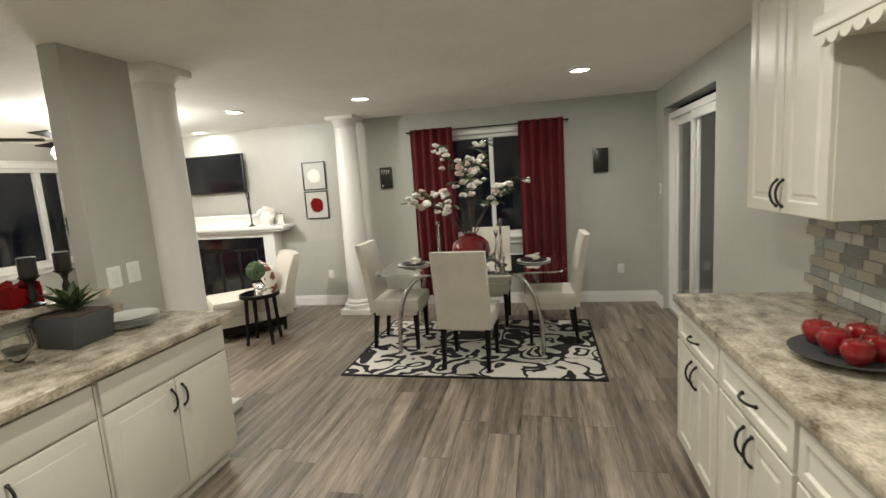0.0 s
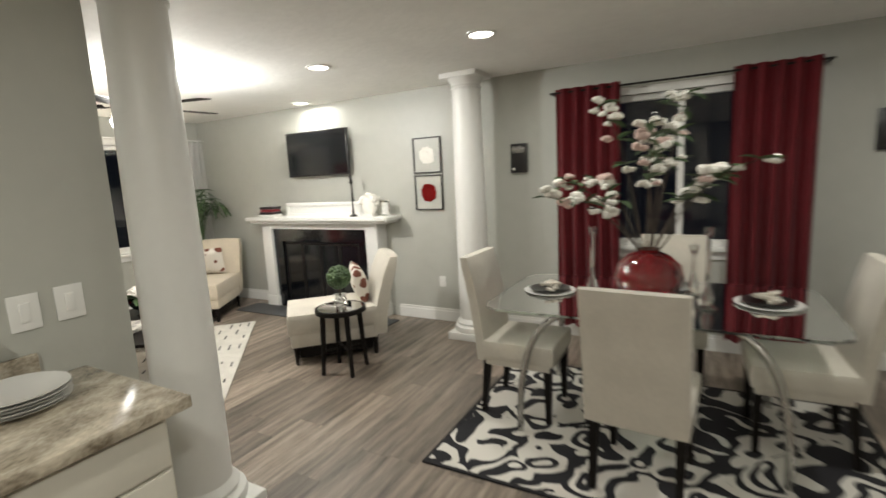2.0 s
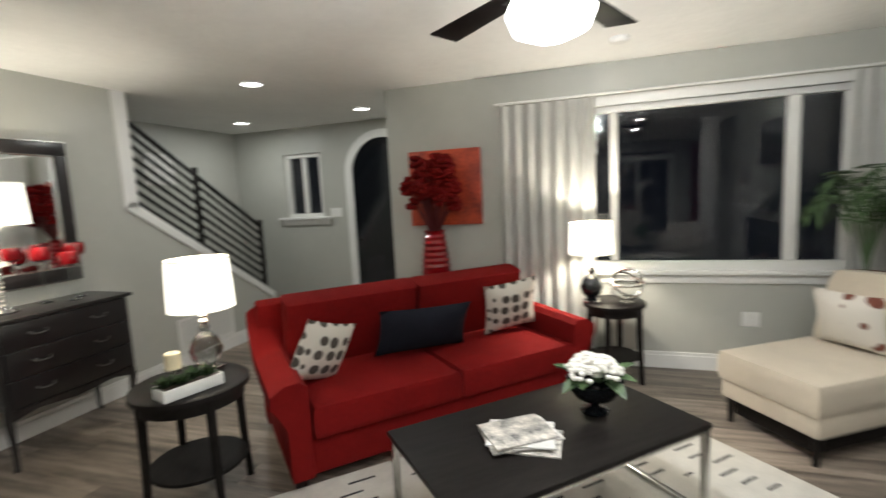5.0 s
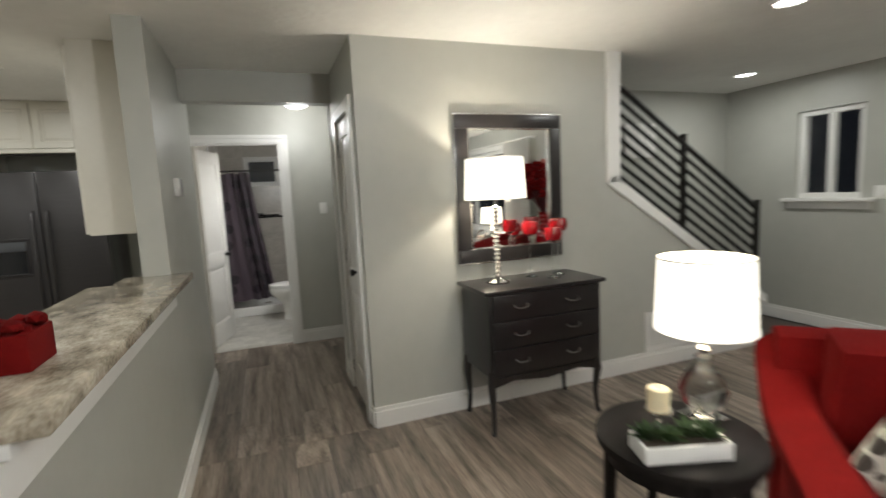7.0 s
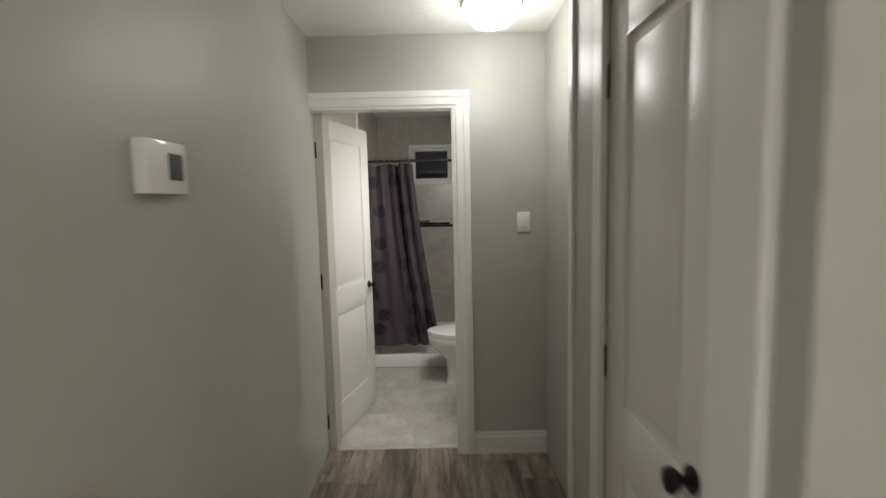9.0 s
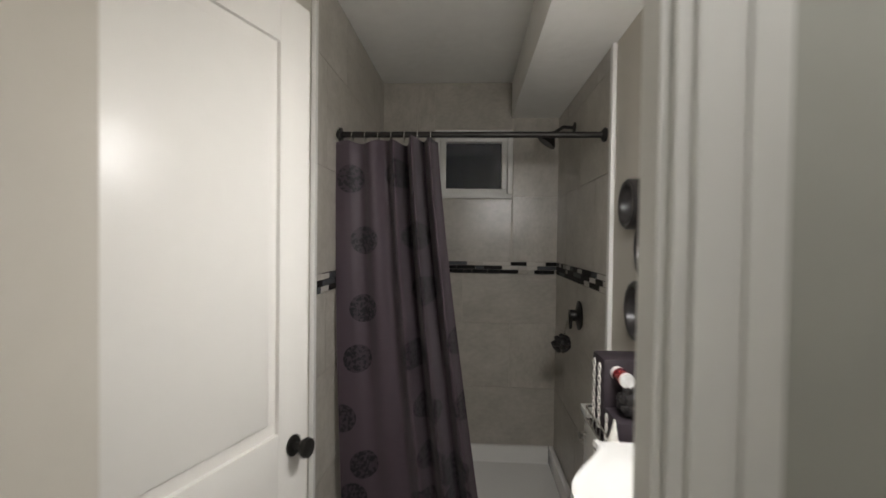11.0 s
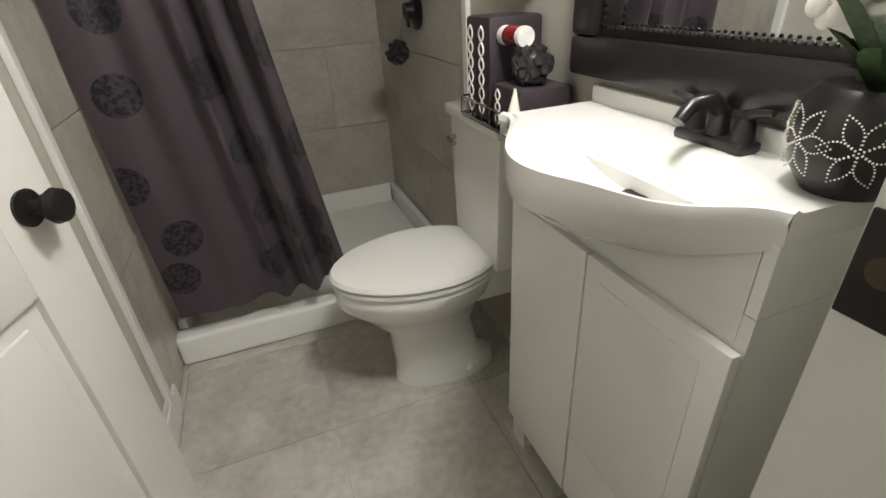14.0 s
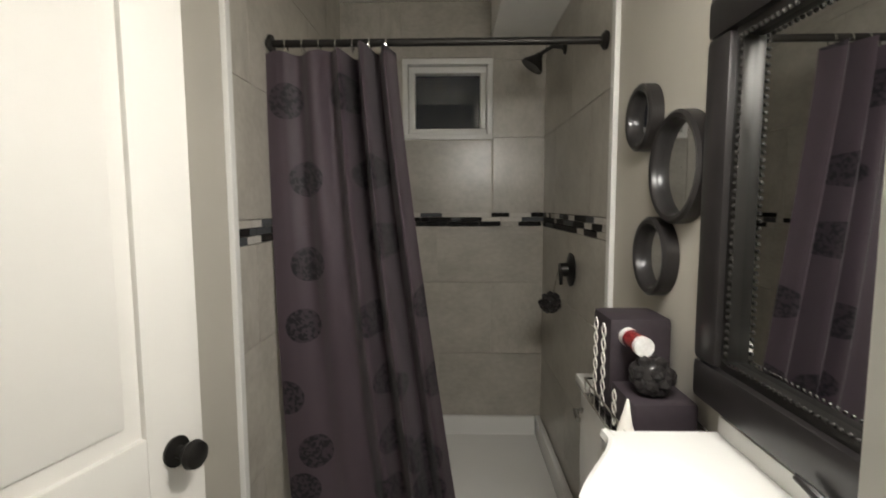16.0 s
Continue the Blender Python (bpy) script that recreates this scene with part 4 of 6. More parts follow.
for x, y, h in ((0.12, 4.30, 0.43), (0.73, 4.22, 0.44), (0.66, 4.5, 0.30)):
    cs = thing("glass_candlestick", (x, y, TT), label="tall clear glass candlestick on the dining table", category="candlestick", group="glass candlesticks")
    part("body", lathe([(0.05, 0), (0.05, 0.008), (0.02, 0.02), (0.035, 0.06), (0.012, 0.13), (0.01, h - 0.06), (0.022, h - 0.03), (0.022, h), (0.016, h), (0.014, h - 0.03)], 24, cap=False), M_GLASS, cs)
for x, y, t in ((-0.16, 4.36, -90), (1.02, 4.40, 90), (0.47, 4.04, 0), (0.5, 4.68, 180)):
    ps = thing("place_setting", (x, y, TT), t, "white charger plate with black plate and folded napkin", "place setting", "place settings")
    part("charger", lathe([(0.1, 0), (0.16, 0.008), (0.162, 0.011), (0.1, 0.005), (0.001, 0.005)], 32), M_WHITE, ps)
    part("plate", lathe([(0.07, 0.006), (0.125, 0.022), (0.127, 0.025), (0.07, 0.011), (0.001, 0.011)], 32), M_BLACK, ps)
    bm = bmesh.new()
    rn = random.Random(x)
    for k in range(5):
        bm = merge(bm, cushion(0.16 - 0.02 * k, 0.05, 0.02, 0.4, 4, pose(rn.uniform(-0.02, 0.02), rn.uniform(-0.03, 0.03), 0.025 + 0.009 * k, rn.uniform(-15, 15), 0, 40 * k)))
    part("napkin", bm, M_LINEN, ps)


def drape(x0, x1, z0, z1, y, folds, amp, mat, parent, taper=0.0, nz=14):
    """A hanging cloth with rounded folds, gathered at the top."""
    bm = bmesh.new()
    nx = folds * 10
    grid = []
    rn = random.Random(int(x0 * 100))
    ph = [rn.uniform(-0.5, 0.5) for _ in range(folds + 2)]
    for j in range(nz + 1):
        v = j / nz
        row = []
        for i in range(nx + 1):
            u = i / nx
            p = ph[int(u * folds)]
            a = amp * (0.55 + 0.45 * (1 - v)) * math.sin(2 * math.pi * (u * folds + 0.12 * math.sin(3 * v + p)))
            cx = (x0 + x1) / 2 + (u - 0.5) * (x1 - x0) * (1 + taper * (1 - v))
            row.append(bm.verts.new((cx, y + a, z0 + (z1 - z0) * v)))
        grid.append(row)
    for r, s in zip(grid, grid[1:]):
        for i in range(nx):
            bm.faces.new((r[i], r[i + 1], s[i + 1], s[i]))
    bmesh.ops.solidify(bm, geom=bm.faces[:], thickness=0.003)
    return part("cloth", bm, mat, parent)


cu = thing("curtain", label="dark red floor-length curtain beside the dining window", category="curtain", group="red curtains")
drape(-0.45, 0.08, 0.14, 2.23, 5.62, 5, 0.045, M_REDCUR, cu)
cu = thing("curtain", label="dark red floor-length curtain beside the dining window", category="curtain", group="red curtains")
drape(0.87, 1.39, 0.14, 2.23, 5.62, 5, 0.045, M_REDCUR, cu)
cr = thing("curtain_rod", label="slim dark rod carrying the red curtains", category="curtain rod")
part("rod", tube([(-0.5, 5.63, 2.2), (1.45, 5.63, 2.2)], 0.008, 8), M_IRON, cr)
for x in (-0.48, 1.43):
    part("bracket", box(x - 0.01, x + 0.01, 5.63, N, 2.19, 2.21), M_IRON, cr)


def damask(name):
    m = bpy.data.materials.new(name)
    m.use_nodes = True
    nt = m.node_tree
    b = nt.nodes["Principled BSDF"]
    b.inputs["Roughness"].default_value = 0.95
    tc = nt.nodes.new("ShaderNodeTexCoord")
    nz = nt.nodes.new("ShaderNodeTexNoise")
    nz.inputs["Scale"].default_value, nz.inputs["Detail"].default_value = 3.2, 1.0
    sub = nt.nodes.new("ShaderNodeVectorMath")
    sub.operation = "MULTIPLY_ADD"
    sub.inputs[1].default_value = (0.55, 0.55, 0)
    nt.links.new(tc.outputs["Object"], nz.inputs["Vector"])
    nt.links.new(nz.outputs["Color"], sub.inputs[0])
    nt.links.new(tc.outputs["Object"], sub.inputs[2])
    vo = nt.nodes.new("ShaderNodeTexVoronoi")
    vo.feature = "F1"
    vo.inputs["Scale"].default_value = 3.9
    nt.links.new(sub.outputs[0], vo.inputs["Vector"])
    si = nt.nodes.new("ShaderNodeMath")
    si.operation = "MULTIPLY"
    si.inputs[1].default_value = 17.0
    nt.links.new(vo.outputs["Distance"], si.inputs[0])
    sn = nt.nodes.new("ShaderNodeMath")
    sn.operation = "SINE"
    nt.links.new(si.outputs[0], sn.inputs[0])
    rp = nt.nodes.new("ShaderNodeValToRGB")
    rp.color_ramp.elements[0].position, rp.color_ramp.elements[1].position = 0.53, 0.57
    mp = nt.nodes.new("ShaderNodeMapRange")
    mp.inputs[1].default_value, mp.inputs[2].default_value = -1.15, 0.85
    nt.links.new(sn.outputs[0], mp.inputs[0])
    rp.color_ramp.elements[0].color, rp.color_ramp.elements[1].color = (0.012, 0.011, 0.014, 1), (0.60, 0.57, 0.52, 1)
    nt.links.new(mp.outputs[0], rp.inputs[0])
    nt.links.new(rp.outputs[0], b.inputs["Base Color"])
    n3 = nt.nodes.new("ShaderNodeTexNoise")
    n3.inputs["Scale"].default_value = 260
    bp = nt.nodes.new("ShaderNodeBump")
    bp.inputs["Strength"].default_value, bp.inputs["Distance"].default_value = 0.4, 0.004
    nt.links.new(n3.outputs["Fac"], bp.inputs["Height"])
    nt.links.new(bp.outputs[0], b.inputs["Normal"])
    return m


rug = thing("area_rug", label="black and ivory scrolled rug under the dining table", category="rug")
part("rug_field", box(-0.60, 1.55, 3.44, 4.96, 0.0, 0.011, 0.003), damask("damask_wool"), rug)
part("border", boxes((-0.62, 1.57, 3.42, 3.44, 0, 0.0115), (-0.62, 1.57, 4.96, 4.98, 0, 0.0115), (-0.62, -0.60, 3.44, 4.96, 0, 0.0115), (1.55, 1.57, 3.44, 4.96, 0, 0.0115)), M_RUGB, rug, "black bound edge")


def wall_art(name, x0, x1, z0, z1, y, label, cat="wall art"):
    a = thing(name, label=label, category=cat)
    return a


for x0, x1, z0, z1, lab in ((-0.91, -0.75, 1.54, 1.81, "small black wall plaque with silver bars"), (1.72, 1.89, 1.57, 1.85, "small black wall plaque beside the dining window")):
    a = thing("wall_plaque", label=lab, category="wall art")
    part("backing", box(x0, x1, N - 0.035, N - 0.001, z0, z1, 0.006), M_BLACK, a)
    if x0 < 0:
        for k in range(4):
            part("bar", box(x0 + 0.025 + 0.03 * k, x0 + 0.04 + 0.03 * k, N - 0.042, N - 0.034, z1 - 0.09, z1 - 0.025 - 0.01 * (k % 2), 0.002), M_SILVER, a)
        part("bar", box(x0 + 0.02, x0 + 0.045, N - 0.042, N - 0.034, z0 + 0.02, z0 + 0.05, 0.002), M_SILVER, a)
    else:
        part("relief", box(x0 + 0.025, x1 - 0.025, N - 0.045, N - 0.03, z0 + 0.03, z1 - 0.03, 0.008), M_BLACK, a)

# ---- living room ----
tv = thing("television", label="black flat television mounted above the fireplace", category="television")
part("bezel", box(-3.75, -2.82, 5.66, 5.70, 1.62, 2.14, 0.006), M_BLACK, tv)
part("screen", box(-3.735, -2.835, 5.657, 5.665, 1.64, 2.125), M_TV, tv)
part("wall_mount", box(-3.45, -3.1, 5.70, N, 1.75, 2.0), M_IRON, tv)
part("cable", tube([(-2.87, 5.72, 1.64), (-2.86, 5.735, 1.45), (-2.85, 5.735, 1.16)], 0.006, 6), M_BLACK, tv)

fp = thing("fireplace", label="white fireplace mantel around a black firebox", category="fireplace")
part("mantel_shelf", merge(box(-4.36, -2.2, 5.44, N - 0.001, 1.11, 1.15, 0.006), box(-4.32, -2.24, 5.48, N - 0.001, 1.075, 1.11, 0.012)), M_TRIM, fp)
for x0, x1 in ((-4.22, -4.06), (-2.58, -2.42)):
    part("pilaster", boxes((x0, x1, 5.56, N - 0.001, 0, 1.075, 0.004), (x0 - 0.012, x1 + 0.012, 5.548, N - 0.001, 0, 0.14, 0.004)), M_TRIM, fp)
part("frieze", box(-4.06, -2.58, 5.565, N - 0.001, 1.0, 1.075, 0.004), M_TRIM, fp)
part("surround", boxes((-4.06, -3.92, 5.6, N - 0.001, 0, 1.0), (-2.72, -2.58, 5.6, N - 0.001, 0, 1.0), (-3.92, -2.72, 5.6, N - 0.001, 0.84, 1.0)), M_TV, fp, "polished black stone surround")
part("firebox", box(-3.92, -2.72, 5.68, N - 0.002, 0.0, 0.84), M_BLACK, fp)
for k in range(4):
    a = -3.91 + 0.295 * k
    d = part("glass_door", ring(a, a + 0.29, 0.02, 0.82, 0.018, 5.63, 5.65), M_IRON, fp)
    part("pane", box(a + 0.018, a + 0.272, 5.637, 5.642, 0.038, 0.802), M_TV, d, smooth=False)
tagged(part("hearth", boxes((-4.45, -2.2, 5.22, 5.56, 0.0, 0.012, 0.003)), M_GREY), "dark stone hearth in front of the fireplace", "hearth")
ml = thing("mantel_rail", label="white decorative rail on the mantel", category="decoration")
part("rail", boxes((-3.86, -2.62, 5.66, 5.70, 1.15, 1.18), (-3.86, -2.62, 5.66, 5.70, 1.27, 1.31, 0.004), (-3.86, -3.82, 5.665, 5.695, 1.18, 1.27), (-2.66, -2.62, 5.665, 5.695, 1.18, 1.27), (-3.82, -2.66, 5.68, 5.69, 1.18, 1.27)), M_TRIM, ml)
bk = thing("book_stack", (-4.05, 5.58, 1.151), label="small stack of dark and red books on the mantel", category="books")
for i, (w, m_) in enumerate(((0.26, M_PAPER), (0.24, M_BLACK), (0.2, M_REDCUR), (0.22, M_BLACK))):
    part("book", box(-w / 2, w / 2, -0.07, 0.07, 0.032 * i, 0.032 * i + 0.03, 0.003), m_, bk)
cs = thing("candlestick", (-2.72, 5.56, 1.151), label="slender dark metal candlestick on the mantel", category="candlestick")
part("base", lathe([(0.045, 0), (0.045, 0.01), (0.012, 0.03), (0.008, 0.1), (0.006, 0.36), (0.02, 0.37), (0.022, 0.385)], 20), M_IRON, cs)
part("candle", lathe([(0.01, 0.385), (0.01, 0.46), (0.004, 0.465)], 12), M_BLACK, cs)
sh = thing("shell_ornament", (-2.5, 5.58, 1.151), label="white coral-shaped ornament on the mantel", category="ornament")
rng = random.Random(4)
bm = ball((0, 0, 0.12), 0.1, 2, (1, 0.6, 1.2))
for i in range(14):
    a = rng.uniform(0, math.pi)
    ball((0.1 * math.cos(a), rng.uniform(-0.04, 0.04), 0.12 + 0.11 * math.sin(a)), 0.035, 1, bm=bm)
box(-0.06, 0.06, -0.05, 0.05, 0, 0.03, 0.006, bm=bm)
part("coral", bm, M_PETAL, sh)
pf = thing("photo_frame", (-2.33, 5.62, 1.151), label="small silver photo frame on the mantel", category="photo frame")
part("frame", ring(-0.06, 0.06, 0, 0.16, 0.015, 0, 0.015, 0.002), M_SILVER, pf)
part("picture", box(-0.046, 0.046, 0.005, 0.012, 0.014, 0.146), M_PAPER, pf)


def flower_picture(z0, z1, mat, label):
    p = thing("picture_frame", label=label, category="picture", group="framed flower pictures")
    part("frame", ring(-2.0, -1.67, z0, z1, 0.012, N - 0.025, N - 0.001, 0.002), M_BLACK, p)
    part("mat", box(-1.989, -1.681, N - 0.012, N - 0.004, z0 + 0.011, z1 - 0.011), M_WALL, p)
    bm = bmesh.new()
    cz = (z0 + z1) / 2
    rn = random.Random(int(z0 * 50))
    for k in range(9):
        a = 2 * math.pi * k / 9
        ball((-1.835 + 0.055 * math.cos(a), N - 0.016, cz + 0.055 * math.sin(a)), 0.042 + rn.uniform(-0.006, 0.006), 2, (1, 0.12, 1), bm)
    ball((-1.835, N - 0.018, cz), 0.045, 2, (1, 0.15, 1), bm)
    part("flower", bm, mat, p)


flower_picture(1.585, 1.95, M_PETAL, "black framed picture of a white flower")
flower_picture(1.20, 1.565, M_RED, "black framed picture of a red flower")


def slipper_chair(m, mat, label):
    c = thing("slipper_chair", label=label, category="armchair", group="slipper chairs")
    part("seat", cushion(0.62, 0.78, 0.2, 0.18, 7, Matrix.Translation((0, 0.07, 0.36))), mat, c)
    part("seat_base", box(-0.3, 0.3, -0.3, 0.44, 0.16, 0.28, 0.02), mat, c)
    bm = bmesh.new()
    bmesh.ops.create_cube(bm, size=2)
    bmesh.ops.subdivide_edges(bm, edges=bm.edges[:], cuts=8, use_grid_fill=True)
    for v in bm.verts:
        x, y, z = v.co
        u = (z + 1) / 2
        v.co = Vector((x * 0.31 * (1 - 0.05 * z ** 8), -0.32 - 0.17 * u ** 1.5 + y * (0.085 - 0.02 * u) * (1 - 0.3 * x ** 6) * (1 - 0.35 * max(z, 0) ** 8), 0.2 + u * 0.68 - 0.015 * x * x))
    part("backrest", bm, mat, c)
    part("plinth", box(-0.25, 0.25, -0.26, 0.38, 0.05, 0.165, 0.01), M_ESPRESSO, c, "dark wooden base")
    for x, y in ((-0.26, -0.28), (0.26, -0.28), (-0.26, 0.4), (0.26, 0.4)):
        part("leg", lathe([(0.016, 0), (0.026, 0.17)], 10, at=(x, y, 0)), M_ESPRESSO, c)
    c.matrix_world = m
    return c


slipper_chair(pose(-2.24, 4.66, 0, 0, 0, 136), M_LINEN, "cream linen slipper chair beside a small round table")
slipper_chair(pose(-4.66, 5.0, 0, 0, 0, 213), M_BEIGE, "beige slipper chair beside the wide window")


def dotted(name, ground, spot, scale=9.0, size=0.34):
    m = bpy.data.materials.new(name)
    m.use_nodes = True
    nt = m.node_tree
    b = nt.nodes["Principled BSDF"]
    b.inputs["Roughness"].default_value = 0.9
    tc = nt.nodes.new("ShaderNodeTexCoord")
    vo = nt.nodes.new("ShaderNodeTexVoronoi")
    vo.inputs["Scale"].default_value, vo.inputs["Randomness"].default_value = scale, 0.25
    nt.links.new(tc.outputs["Object"], vo.inputs["Vector"])
    rp = nt.nodes.new("ShaderNodeValToRGB")
    rp.color_ramp.elements[0].position, rp.color_ramp.elements[1].position = size - 0.03, size
    rp.color_ramp.elements[0].color, rp.color_ramp.elements[1].color = (*spot, 1), (*ground, 1)
    nt.links.new(vo.outputs["Distance"], rp.inputs[0])
    nt.links.new(rp.outputs[0], b.inputs["Base Color"])
    return m


M_DOT = dotted("dotted_fabric", (0.60, 0.57, 0.50), (0.07, 0.06, 0.05), 12.0, 0.40)
M_PRINT = dotted("printed_fabric", (0.66, 0.62, 0.55), (0.16, 0.05, 0.03), 8.0, 0.40)


def throw_pillow(m, w, h, mat, label):
    p = part("throw_pillow", pillow(w, h, 0.15), mat)
    p.matrix_world = m
    return tagged(p, label, "pillow", "throw pillows")


CH2 = pose(-4.66, 5.0, 0, 0, 0, 213)
throw_pillow(CH2 @ pose(0.02, -0.2, 0.63, 12, 0, 180), 0.40, 0.36, M_PRINT, "cream pillow with brown floral print on the beige chair")
CH1 = pose(-2.24, 4.66, 0, 0, 0, 136)
throw_pillow(CH1 @ pose(-0.02, -0.2, 0.62, 14, 8, 180), 0.38, 0.34, M_PRINT, "printed pillow leaning on the cream chair")

st = thing("side_table", (-1.87, 4.27, 0), 12, "small round black side table with mirrored top", "side table")
part("tabletop", lathe([(0.19, 0.50), (0.205, 0.505), (0.205, 0.54), (0.19, 0.545), (0.185, 0.54)], 36), M_ESPRESSO, st)
part("mirror_inset", lathe([(0.001, 0.5405), (0.183, 0.5405), (0.183, 0.5415), (0.001, 0.5415)], 36, cap=False), M_MIRROR, st)
for k in range(4):
    a = math.pi / 4 + k * math.pi / 2
    part("leg", tube([(0.15 * math.cos(a), 0.15 * math.sin(a), 0.51), (0.165 * math.cos(a), 0.165 * math.sin(a), 0.25), (0.185 * math.cos(a), 0.185 * math.sin(a), 0)], [0.023, 0.021, 0.018], 8), M_ESPRESSO, st)
for a in (math.pi / 4, -math.pi / 4):
    part("stretcher", tube([(-0.165 * math.cos(a), -0.165 * math.sin(a), 0.2), (0.165 * math.cos(a), 0.165 * math.sin(a), 0.2 + 0.002 * (a > 0))], 0.009, 6), M_ESPRESSO, st)
tp = thing("topiary", (-1.95, 4.37, 0.542), label="round green topiary in a silver pot", category="topiary")
part("pot", lathe([(0.035, 0), (0.05, 0.07), (0.052, 0.075), (0.046, 0.07), (0.001, 0.065)], 20), M_SILVER, tp)
part("stem", tube([(0, 0, 0.06), (0, 0, 0.14)], 0.007, 6), M_TWIG, tp)
rng = random.Random(8)
bm = ball((0, 0, 0.22), 0.088, 2)
for i in range(260):
    d = Vector((rng.gauss(0, 1), rng.gauss(0, 1), rng.gauss(0, 1))).normalized()
    ball(Vector((0, 0, 0.22)) + d * 0.092, 0.013, 1, bm=bm)
tagged(part("foliage", bm, M_LEAF, tp), kind="stuff")
sd = thing("silver_ornament", (-1.82, 4.22, 0.542), label="small shiny silver knot ornament", category="ornament")
bm = bmesh.new()
for k in range(3):
    pts = [(0.045 * math.cos(t + k), 0.045 * math.sin(t) * math.cos(k * 1.05), 0.055 + 0.035 * math.sin(t) * math.sin(k * 1.05 + 0.6)) for t in [2 * math.pi * i / 20 for i in range(21)]]
    tube(pts, 0.011, 8, bm)
part("knot", bm, M_SILVER, sd)

# rug, coffee table and sofa stand at a slant
SL = -46.0
R0 = Vector((-3.78, 4.96, 0))
lr = thing("area_rug", (-3.78, 4.96, 0), SL, "ivory rug with short dark dashes under the coffee table", "rug")
part("rug_field", box(0, 2.52, -1.60, 0, 0.0, 0.012, 0.004), M_RUGW, lr)
rng = random.Random(21)
bm = bmesh.new()
for i in range(17):
    y = -0.06 - 0.09 * i
    x = rng.uniform(0.02, 0.25)
    while x < 2.35:
        l = rng.uniform(0.05, 0.16)
        box(x, x + l * 1.0, y - 0.007, y + 0.007, 0.0115, 0.0135, bm=bm)
        x += l + rng.uniform(0.12, 0.42)
tagged(part("woven_pattern", bm, M_RUGB, lr, "short dark woven dashes"), kind="stuff")

TB = thing("coffee_table", (-3.49, 3.53, 0.013), SL, "low dark coffee table on a brushed metal frame", "coffee table")
part("tabletop", box(-0.625, 0.625, -0.345, 0.345, 0.405, 0.43, 0.004), M_ESPRESSO, TB, "dark wood top")
for x in (-0.615, 0.587):
    for y in (-0.335, 0.315):
        part("leg", box(x, x + 0.028, y, y + 0.028, 0.0, 0.405, 0.002), M_CHROME, TB)
    part("floor_bar", box(x, x + 0.028, -0.315, 0.315, 0, 0.02, 0.002), M_CHROME, TB)
    part("top_bar", box(x, x + 0.028, -0.315, 0.315, 0.385, 0.405, 0.002), M_CHROME, TB)
for y in (-0.335, 0.315):
    part("side_bar", box(-0.595, 0.595, y, y + 0.02, 0.385, 0.405, 0.002), M_CHROME, TB)
CT = pose(-3.49, 3.53, 0.444, 0, 0, SL)
mg = thing("magazine_stack", label="loose pile of magazines on the coffee table", category="magazines")
rng = random.Random(2)
for i in range(5):
    part("magazine", box(-0.11, 0.11, -0.14, 0.14, 0, 0.007, 0.001), M_COVER if i % 2 == 0 else M_PAPER, mg).matrix_basis = pose(rng.uniform(-0.03, 0.03), rng.uniform(-0.03, 0.03), 0.0075 * i, 0, 0, rng.uniform(-25, 25))
mg.matrix_world = CT @ pose(0.16, 0.02, 0, 0, 0, 70)
fb = thing("flower_bowl", label="white hydrangeas in a dark footed bowl", category="flower bowl")
part("bowl", lathe([(0.06, 0), (0.065, 0.012), (0.02, 0.03), (0.025, 0.05), (0.09, 0.08), (0.125, 0.13), (0.13, 0.16), (0.12, 0.16), (0.11, 0.13), (0.001, 0.09)], 28, cap=False), M_TV, fb)
rng = random.Random(6)
for i in range(9):
    a, rr = 2.4 * i, 0.035 * math.sqrt(i)
    bm = bmesh.new()
    for _ in range(26):
        d = Vector((rng.gauss(0, 1), rng.gauss(0, 1), abs(rng.gauss(0, 1)))).normalized()
        ball(Vector((rr * math.cos(a), rr * math.sin(a), 0.2 + 0.02 * (i < 4))) + d * 0.05, 0.017, 1, (1, 1, 0.7), bm)
    part("bloom", bm, M_PETAL, fb)
for i in range(12):
    a = 0.52 * i
    part("leaf", leaf_blade((0.08 * math.cos(a), 0.08 * math.sin(a), 0.17), (0.19 * math.cos(a), 0.19 * math.sin(a), 0.15 + 0.05 * (i % 3)), 0.07, 0.02), M_LEAF, fb)
fb.matrix_world = CT @ pose(-0.28, 0.0, 0)

so = thing("sofa", (-4.37, 2.66, 0), -44, "red two-seat sofa with rolled arms, dark feet", "sofa")
part("base", box(-0.95, 0.95, -0.36, 0.40, 0.07, 0.27, 0.02), M_RED, so)
for x0 in (-0.83, 0.005):
    part("seat_cushion", cushion(0.825, 0.68, 0.19, 0.16, 8, Matrix.Translation((x0 + 0.412, 0.095, 0.355))), M_RED, so)
    part("back_cushion", cushion(0.83, 0.48, 0.22, 0.25, 8, pose(x0 + 0.412, -0.25, 0.66, 76, 0, 0)), M_RED, so)
part("back_frame", prism([(-0.44, 0.07), (-0.30, 0.07), (-0.34, 0.84), (-0.40, 0.87), (-0.46, 0.85)], 1.92, m=Matrix.Translation((0, 0, 0)) @ Matrix(((0, 1, 0, -0.96), (1, 0, 0, 0), (0, 0, 1, 0), (0, 0, 0, 1))), bev=0.012), M_RED, so)
